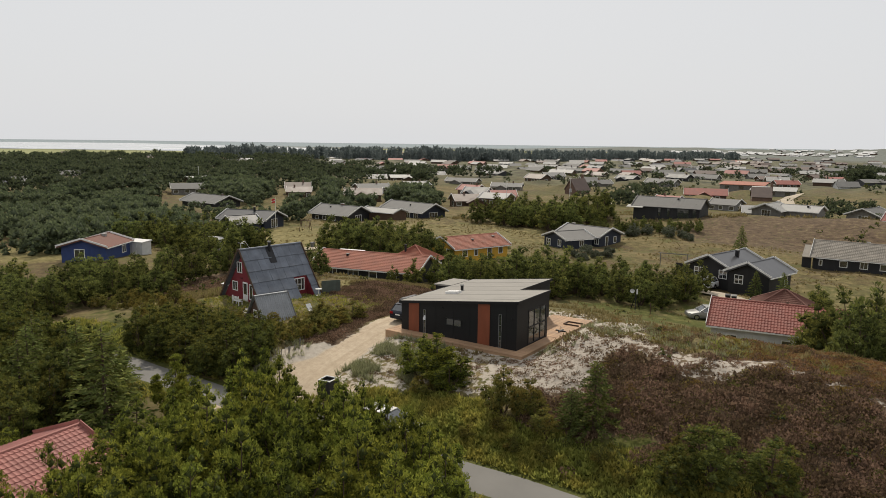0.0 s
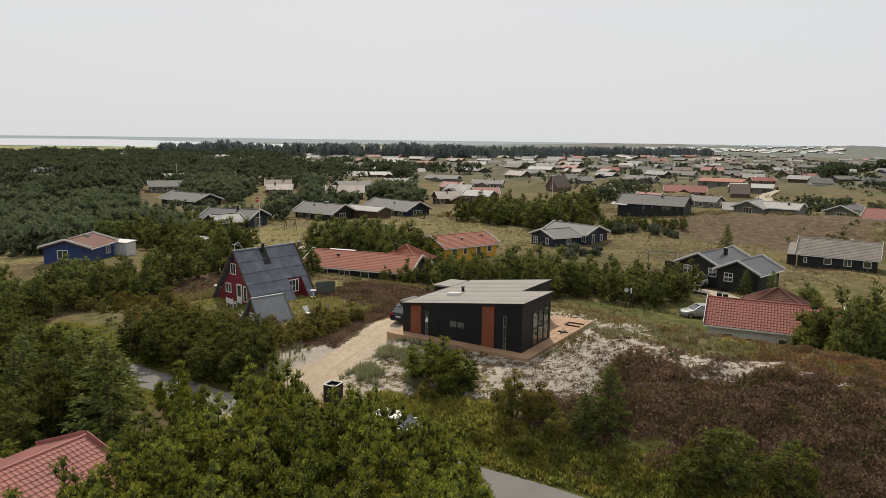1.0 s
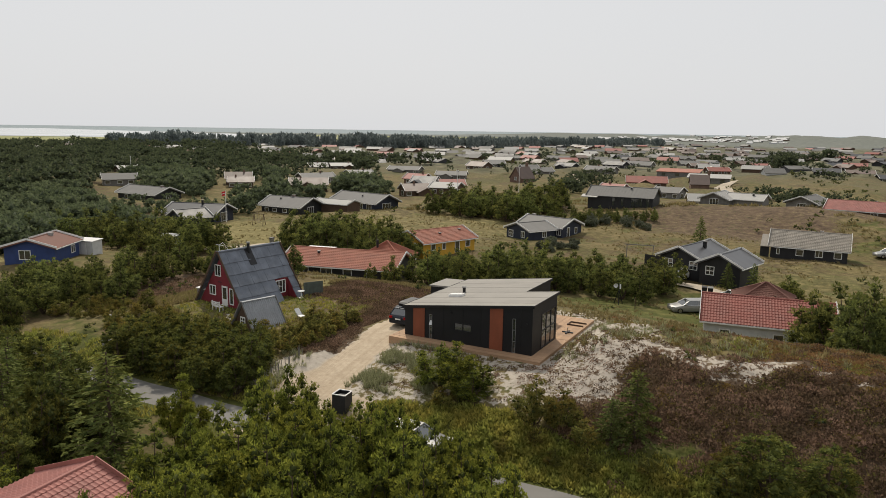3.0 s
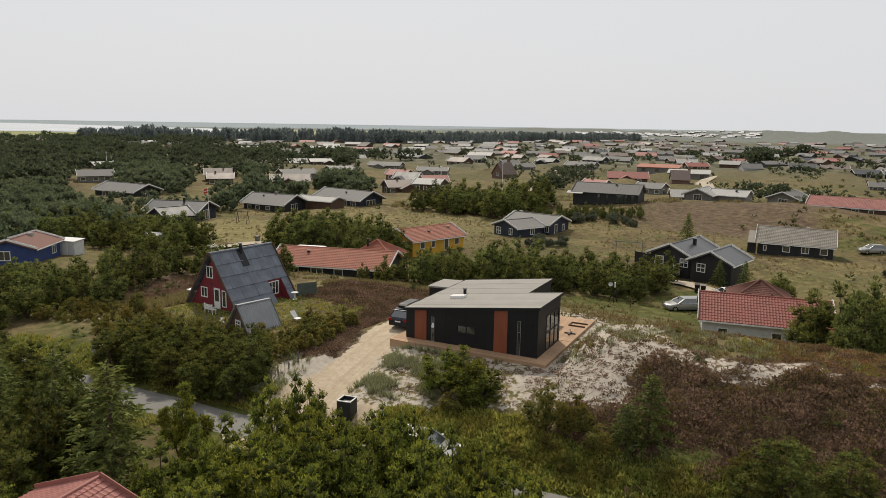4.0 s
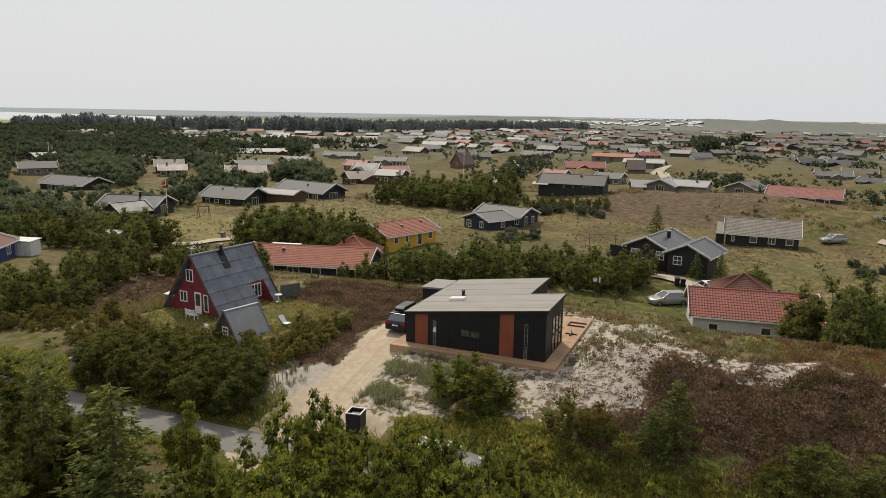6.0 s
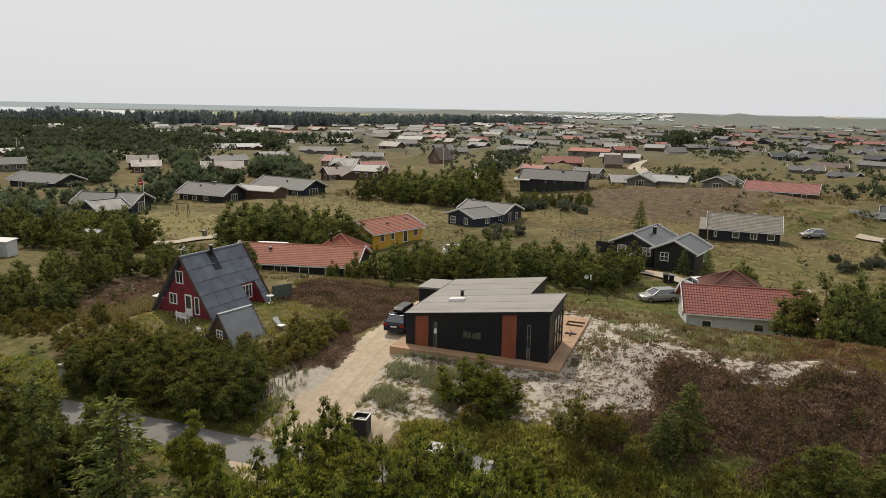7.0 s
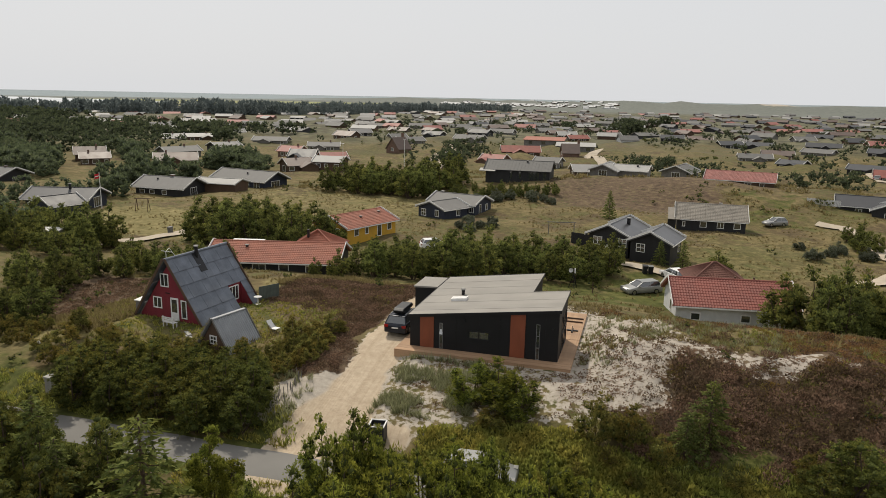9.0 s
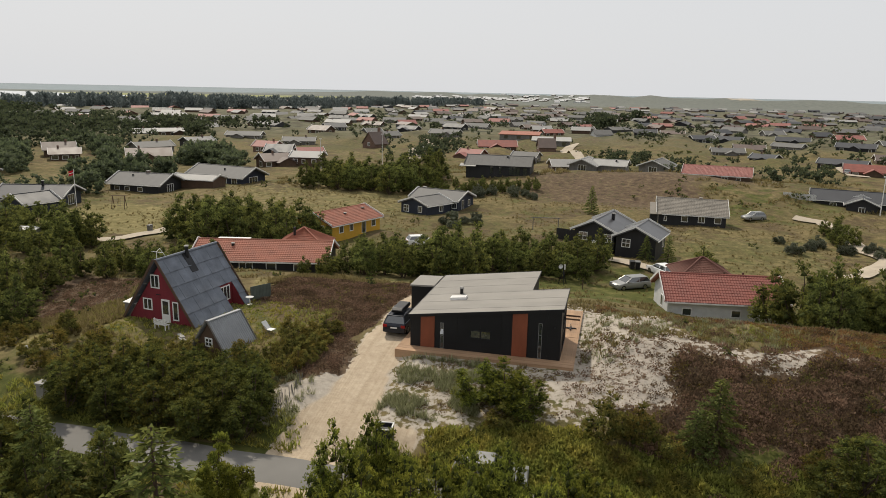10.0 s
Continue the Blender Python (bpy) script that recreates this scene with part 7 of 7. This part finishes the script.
def pointed_house(x, y, yaw, tall, label):
    """A steep brown thatched-looking roof with a tower chimney."""
    h = thing("steep_roofed_house", pose(x, y, ground_at(x, y), 0, 0, yaw), label, "house", "village holiday houses")
    village_at.append((x, y))
    part("wall", Solid().prism([(-3.5, -1), (3.5, -1), (3.5, 1.8), (0, tall - 0.3), (-3.5, 1.8)], "x", -3.0, 3.0), BRICK, h)
    for sg in (-1, 1):
        a, b = Vector((-3.3, sg * 3.9, 1.5)), Vector((3.3, sg * 3.9, 1.5))
        c, d = Vector((3.3, 0, tall)), Vector((-3.3, 0, tall))
        part("roof_slope", Solid().slab(a, b, c, d, 0.2) if sg < 0 else Solid().slab(b, a, d, c, 0.2), ROOF_BROWN, h)
    part("chimney", Solid().box(2.9, 3.7, 1.2, 2.0, -1, tall + 1.4), BRICK, h)
    window(h, pose(-3.0, 0, 0.8, 0, 0, -90), 1.4, 1.2, 2, 1)


pointed_house(-46.8, 262.0, 15, 4.8, "brown brick house with a steep roof and tall chimney")
pointed_house(-108.0, 247.0, 60, 5.8, "brown steep-roofed house among the pines")


# ------------------------------------------------------------------ woods, as joined masses
def wood_mass(name, label, category, protos, spots, kind="stuff", material=None, core=None):
    V, T, S = [], [], []
    n0 = 0
    rng = np.random.RandomState(len(spots))
    for x, y, tall in spots:
        v, t, s = protos[rng.randint(len(protos))]
        a = rng.uniform(0, 6.28)
        k = np.array([tall * rng.uniform(0.85, 1.2), tall * rng.uniform(0.85, 1.2), tall])
        q = v * k
        q = np.stack([q[:, 0] * math.cos(a) - q[:, 1] * math.sin(a) + x, q[:, 0] * math.sin(a) + q[:, 1] * math.cos(a) + y, q[:, 2] + ground_at(x, y) - 0.1], 1)
        V.append(q); T.append(t + n0); S.append(s); n0 += len(v)
    me = array_mesh(name, np.concatenate(V), np.concatenate(T), (material or PINE_HAZED, core or CORE_FAR), np.concatenate(S))
    return tagged(new(name, me), label, category, kind=kind)


def low_pine(seed, n=13, sprigs=8, size=0.085, R=0.46, blades=3):
    rng = np.random.RandomState(seed)
    V, T, S = [], [], []
    n0 = 0
    for i in range(n):
        t = rng.uniform(0.15, 0.95)
        prof = max(0.0, 1 - ((t - 0.4) / 0.65) ** 2) ** 0.5
        a, q = rng.uniform(0, 6.28), rng.uniform(0.3, 1) ** 0.6
        r = rng.uniform(0.1, 0.17)
        c = np.array([math.cos(a) * R * prof * q, math.sin(a) * R * prof * q, max(t - r * 0.5, r * 0.7)])
        d = sphere_points(sprigs, rng)
        d[:, 2] = np.abs(d[:, 2])
        v, tr = shoots_mesh(c + d * r * 0.75, d + np.array([0, 0, 0.7]), size * rng.uniform(0.8, 1.5, sprigs), blades, rng, 0.6)
        V.append(v); T.append(tr + n0); S.append(np.zeros(len(tr))); n0 += len(v)
        # dark core, shade painted into the middle of the puff
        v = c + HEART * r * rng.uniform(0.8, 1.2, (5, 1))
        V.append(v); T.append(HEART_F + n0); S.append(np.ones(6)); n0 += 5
    return np.concatenate(V), np.concatenate(T), np.concatenate(S)


def far_conifer(seed, n=26):
    rng = np.random.RandomState(seed)
    t = np.linspace(0.05, 0.9, n)
    a = np.arange(n) * 2.4
    r = 0.24 * (1 - t) ** 0.6 * rng.uniform(0.6, 1.2, n)
    base = np.stack([np.cos(a) * r, np.sin(a) * r, t], 1)
    v, tr = spikes(base, np.stack([np.cos(a) * 0.7, np.sin(a) * 0.7, np.full(n, 0.9)], 1), 0.2 * rng.uniform(0.7, 1.3, n), 0.1 * rng.uniform(0.8, 1.3, n), rng)
    return v, tr, np.zeros(len(tr))


LOW = [low_pine(90 + i, 13, 8, 0.1, 0.52) for i in range(5)]
FAR_LOW = [low_pine(110 + i, 9, 6, 0.16, 0.6, 2) for i in range(4)]
FARC = [far_conifer(96 + i) for i in range(4)]
wood_rng = np.random.RandomState(31)


def in_front(x, y, at, clear):
    """Near one of the houses, or in the open ground on its garden side."""
    a, b = at[:, 0], at[:, 1]
    r = np.hypot(a + 10, b)
    ux, uy = -(a + 10) / r, -b / r
    s, t = (x - a) * ux + (y - b) * uy, np.abs((x - a) * uy - (y - b) * ux)
    return bool(np.any((-clear < s) & (s < 26) & (t < clear)))


def scatter(x0, x1, y0, y1, n, lo, hi, clump=0.0, clear=9.0):
    out, at = [], np.array(village_at, float)
    centres = [(wood_rng.uniform(x0, x1), wood_rng.uniform(y0, y1)) for _ in range(max(3, n // 9))]
    tries = 0
    while len(out) < n and tries < n * 20:
        tries += 1
        if wood_rng.rand() < clump:
            c = centres[wood_rng.randint(len(centres))]
            x, y = c[0] + wood_rng.normal(scale=7), c[1] + wood_rng.normal(scale=6)
        else:
            x, y = wood_rng.uniform(x0, x1), wood_rng.uniform(y0, y1)
        if free(x, y, 1.0) and (y > 340 or swell(x, y, 46, 77) < 0.2) and not in_front(x, y, at, clear):
            out.append((x, y, wood_rng.uniform(lo, hi)))
    return out


wood_mass("pine_wood", "dark green pine scrub spread over the heath", "trees", LOW,
          scatter(-165, -104, 52, 92, 170, 3.4, 5.8, 0.3) + scatter(-230, -120, 62, 122, 270, 3.2, 5.4, 0.2) + scatter(-225, -128, 134, 190, 230, 3.4, 6.4, 0.4)
          + scatter(-160, -118, 150, 178, 40, 3.5, 5.5, 0.6))
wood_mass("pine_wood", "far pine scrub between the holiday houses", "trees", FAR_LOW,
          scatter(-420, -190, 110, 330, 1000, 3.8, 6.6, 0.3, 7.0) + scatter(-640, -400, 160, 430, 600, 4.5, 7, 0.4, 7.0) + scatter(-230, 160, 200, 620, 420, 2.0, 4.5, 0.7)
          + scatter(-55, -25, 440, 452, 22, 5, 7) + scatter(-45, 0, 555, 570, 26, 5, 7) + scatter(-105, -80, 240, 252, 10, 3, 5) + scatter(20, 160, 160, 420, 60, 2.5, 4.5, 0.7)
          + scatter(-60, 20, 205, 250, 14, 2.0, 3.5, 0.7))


def plantation():
    line = [(-560, 400), (-440, 510), (-330, 600), (-270, 820), (-205, 1020)]
    out = []
    for (ax, ay), (bx, by) in zip(line, line[1:]):
        ln = math.hypot(bx - ax, by - ay)
        nx, ny = -(by - ay) / ln, (bx - ax) / ln
        for i in range(int(ln * 1.6)):
            u, d = wood_rng.rand(), abs(wood_rng.normal(scale=45))
            tall = 10.0 - 1.5 * (ay > 550) + 4.0 * float(swell(ax + (bx - ax) * u, ay + (by - ay) * u, 60, 52)) + wood_rng.uniform(-3.0, 2.5)
            out.append((ax + (bx - ax) * u + nx * d, ay + (by - ay) * u + ny * d, tall))
    return out


wood_mass("conifer_plantation", "distant belt of tall dark conifers", "trees", FARC, plantation(), material=HAZED_WOOD)


def far_houses(name, label, spots, seed):
    """Many small far houses in one mass, walls and roofs in several colours."""
    rng = np.random.RandomState(seed)
    mats = (BROWN_WOOD, ROOF_GREY, ROOF_LIGHT, TILE_PINK, ROOF_BROWN, ROOF_DARK, PALE_WALL)
    s, slots = Solid(), []
    for x, y, L, d, roof in spots:
        z, t, r, a = ground_at(x, y, False) - 0.7, rng.uniform(1.9, 2.5), rng.uniform(1.1, 1.9), radians(rng.uniform(-50, 50))
        b, k = len(s.v), len(s.f)
        s.prism([(-d / 2, -1), (d / 2, -1), (d / 2, t), (0, t + r), (-d / 2, t)], "x", -L / 2, L / 2)
        e, o, q = r / (d / 2), 0.5, t + r + 0.15
        for sg in (-1, 1):
            lo = (sg * (d / 2 + o), t - o * e + 0.15)
            A, B, C, D = (-L / 2 - o, *lo), (L / 2 + o, *lo), (L / 2 + o, 0, q), (-L / 2 - o, 0, q)
            s.slab(A, B, C, D, 0.15) if sg < 0 else s.slab(B, A, D, C, 0.15)
        for i in range(b, len(s.v)):
            u, v, w = s.v[i]
            s.v[i] = (x + u * math.cos(a) - v * math.sin(a), y + u * math.sin(a) + v * math.cos(a), z + w)
        wall = 0 if rng.rand() < 0.6 else (5 if rng.rand() < 0.6 else 6)
        slots += [wall] * 7 + [roof] * (len(s.f) - k - 7)
    me = s.mesh(name, mats[0])
    for m in mats[1:]:
        me.materials.append(m)
    me.polygons.foreach_set("material_index", slots)
    tagged(new(name, me), label, "houses", kind="stuff")


def far_town():
    rng = np.random.RandomState(8)
    spots = []
    for i in range(190):
        a, r = radians(rng.uniform(3.2, 16.8)), 1800 + 160 * rng.normal()
        spots.append((-r * math.sin(a), r * math.cos(a), rng.uniform(7, 16), rng.uniform(6, 10), 6 if rng.rand() < 0.85 else 2))
    far_houses("far_town", "distant town of white houses below the dunes", spots, 3)
    spots, at = [], np.array(village_at, float)
    for i in range(4000):
        a, r = radians(rng.uniform(-24, 52)), rng.uniform(330, 1150)
        x, y = -r * math.sin(a), r * math.cos(a)
        if len(spots) < 330 and swell(x, y, 120, 41) > -0.28 and np.min(np.hypot(at[:, 0] - x, at[:, 1] - y)) > 20 and not (a > radians(38) and r < 480):
            at = np.vstack([at, (x, y)])
            spots.append((x, y, rng.uniform(8, 14), rng.uniform(6, 8), (1, 1, 1, 2, 2, 3, 4, 4, 5, 5)[rng.randint(10)]))
    far_houses("far_village", "crowd of low far holiday houses in many roof colours", spots, 4)


far_town()
wt = Solid().face((-2600, 900, -3.9), (-1250, 520, -3.9), (-880, 760, -3.9), (-820, 1090, -3.9), (-1250, 1250, -3.9), (-2400, 1500, -3.9))
tagged(new("lagoon", wt.mesh("lagoon", WATER)), "pale still lagoon beyond the meadows", "water", kind="structure")


SCRUB = [low_pine(130 + i, 7, 6, 0.16, 0.8) for i in range(4)]
wood_mass("heath_scrub", "low green scrub dotted over the heath", "bushes", SCRUB,
          scatter(-130, 60, 58, 135, 60, 0.5, 1.1, 0.8, 7.0) + scatter(-140, 90, 135, 340, 160, 0.7, 1.6, 0.8, 7.0) + scatter(-240, 260, 340, 760, 260, 1.0, 2.2, 0.8, 7.0) + scatter(-75, -58, 44, 62, 22, 0.5, 1.0, 0.5) + scatter(-18, 12, 36, 58, 26, 0.3, 0.7, 0.5),
          material=PINE_MID)


# ------------------------------------------------------------------ heather, marram and grasses
cover_rng = np.random.RandomState(19)


def tufts(name, label, category, spots, blades, size, thin, out, material, dome=0.0):
    """Clumps of blades or sprigs at (x, y, scale), as one mass."""
    P = np.array(spots).reshape(-1, 3)
    n = len(P)
    rep = np.repeat(np.arange(n), blades)
    d = sphere_points(n * blades, cover_rng)
    d[:, 2] = np.abs(d[:, 2])
    sc = P[rep, 2]
    z = height(P[:, 0], P[:, 1])[rep]
    base = np.stack([P[rep, 0], P[rep, 1], z - 0.03], 1) + d * (dome * sc)[:, None] * np.array([1, 1, 0.65]) + cover_rng.normal(scale=0.06, size=(len(rep), 3)) * np.array([1, 1, 0]) * sc[:, None]
    way = d * out + np.array([0, 0, 1.0])
    v, t = flat_blades(base, way, size * sc * cover_rng.uniform(0.6, 1.3, len(rep)), 1.25 * thin * sc * cover_rng.uniform(0.7, 1.3, len(rep)), cover_rng)
    me = array_mesh(name, v, t, (material,))
    return tagged(new(name, me), label, category, kind="stuff")


def patch(x0, x1, y0, y1, n, lo, hi, which, least, noise_size=1.6, seed=0):
    """Spots where the ground's cover asks for them, in uneven drifts."""
    x, y = cover_rng.uniform(x0, x1, n * 6), cover_rng.uniform(y0, y1, n * 6)
    w = cover(x, y)[which] if which >= 0 else np.ones(len(x))
    w = w + 0.45 * swell(x, y, noise_size, 40 + seed)
    ok = (w > least) & (np.abs(y - 31.35) > 1.9) & (drive_distance(x, y) > 2.0) & (box_distance(x, y, -36, -22.9, 43.9, 57.3) > 0.15)
    if which < 0:
        ok &= cover(x, y)[1] < 0.55
    if which == 1:
        ok &= cover(x, y)[0] + 0.35 * swell(x, y, 2.2, 61) < 0.42
    for a, b, c, d in KEEP_CLEAR[2 if which == 2 else 1:]:
        ok &= box_distance(x, y, a + 1.5, b - 1.5, c + 1.5, d - 1.5) > 0
    x, y = x[ok][:n], y[ok][:n]
    return list(zip(x, y, cover_rng.uniform(lo, hi, len(x))))


tufts("heather", "dark brown heather in low springy cushions", "heather",
      patch(-21, 13, 33.8, 46.5, 4200, 0.4, 1.9, 1, 0.52, 3.0) + patch(-22, 13, 46.5, 60, 2000, 0.5, 1.1, 1, 0.42, 3.0, 1) + patch(-53, -39, 53.5, 65, 2000, 0.6, 1.4, 1, 0.32, 3.0, 2) + patch(-44.5, -39, 40.5, 53.5, 700, 0.6, 1.3, 1, 0.35, 3.0, 36)
      + patch(-76, -64, 46, 62, 800, 0.7, 1.2, 1, 0.3, 3.0, 2), 30, 0.085, 0.042, 1.0, HEATHER, 0.3)
tufts("green_heath", "olive-green crowberry cushions among the heather", "heath",
      patch(-21, 13, 33.8, 46.5, 1500, 0.4, 1.3, 1, 0.86, 6.0, 21) + patch(-20, 13, 46.5, 58, 700, 0.5, 1.1, -1, 1.0, 5.0, 22) + patch(-53, -39, 53.5, 65, 250, 0.5, 1.1, 1, 0.95, 5.0, 23), 30, 0.085, 0.042, 1.0, GREEN_HEATH, 0.27)
tufts("rust_heather", "dry rust-brown heather lying over the dune crest", "heather",
      patch(-9, 13, 45.5, 52.5, 1500, 0.5, 1.1, 1, 0.2, 4.0, 31) + patch(-22, 8, 52.5, 60, 1500, 0.5, 1.1, 1, 0.3, 4.0, 32), 26, 0.085, 0.042, 1.1, RUST_HEATH, 0.27)
tufts("dark_heath_debris", "scattered dark heather roots and turf on the sand", "turf",
      patch(-34, -8, 38, 50, 750, 0.25, 0.9, 0, 0.55, 3.0, 6) + patch(-34, -8, 38, 50, 400, 0.3, 1.2, 0, 0.62, 1.3, 16), 18, 0.09, 0.045, 1.2, HEATHER, 0.24)
tufts("fern_thicket", "bright green ferns and weeds beside the lane", "weeds",
      patch(-25, -4, 33.0, 35.4, 850, 0.6, 1.3, -1, 0.8, 3.0, 24) + patch(-31, -17, 32.8, 37.6, 900, 0.5, 1.2, 2, 0.4, 3.0, 25), 16, 0.22, 0.07, 1.1, LUSH, 0.25)
tufts("marram_grass", "pale green marram grass tufts on the sand banks", "grass",
      patch(-35.4, -28.5, 37.2, 43.6, 620, 0.6, 1.2, 0, 0.5, 3.0, 3) + patch(-22.9, -9, 44, 57, 260, 0.5, 1.0, -1, 1.05, 3.0, 4) + patch(-24, -4, 46, 54, 140, 0.5, 1.0, -1, 1.05, 4.0, 4)
      + patch(-43, -39.6, 35, 41, 120, 0.6, 1.1, -1, 0.9, 2.0, 4), 12, 0.5, 0.022, 0.75, MARRAM, 0.06)
tufts("verge_grass", "lush green grass and weeds along the lane", "grass",
      patch(-70, 12, 27.5, 36.5, 3600, 0.6, 1.3, 2, 0.35, 3.0, 5) + patch(-60, -44, 41, 56, 2200, 0.4, 0.9, 2, 0.18, 3.0, 7) + patch(-67, -58, 44, 60, 700, 0.6, 1.2, -1, 0.8, 4.0, 27), 9, 0.3, 0.035, 1.0, LUSH, 0.08)
tufts("slope_grass", "yellow-green grass tufts among the heather", "grass",
      patch(-20, 12, 34, 60, 900, 0.5, 1.0, 1, 0.72, 3.2, 12) + patch(-15, 4, 47.5, 52, 220, 0.5, 1.0, -1, 1.1, 6.0, 17) + patch(-12, -6, 47.5, 51, 140, 0.6, 1.0, -1, 0.9, 5.0, 41) + patch(-20, 10, 33.6, 36.5, 600, 0.6, 1.3, -1, 0.85, 3.0, 18) + patch(-52, -40, 54, 64, 160, 0.5, 1.0, 1, 0.5, 4.0, 13), 8, 0.26, 0.03, 1.0, LUSH, 0.07)
tufts("dry_grass", "tall dry straw-coloured grass on the heath", "grass",
      patch(-130, 40, 56, 140, 6500, 0.5, 1.05, -1, 0.95, 14.0, 8) + patch(-70, -58, 43, 60, 2600, 0.6, 1.3, -1, 0.55, 5.0, 15) + patch(-54, -44, 60, 67, 900, 0.7, 1.3, -1, 0.7, 5.0, 35) + patch(-90, 14, 42, 70, 2600, 0.6, 1.2, -1, 1.0, 7.0, 9) + patch(-20, 12, 51, 60, 600, 0.5, 1.0, -1, 1.05, 5.0, 42) + patch(-100, 40, 140, 200, 2600, 1.0, 2.2, -1, 1.04, 10.0, 8),
      7, 0.34, 0.05, 0.9, STRAW, 0.1)
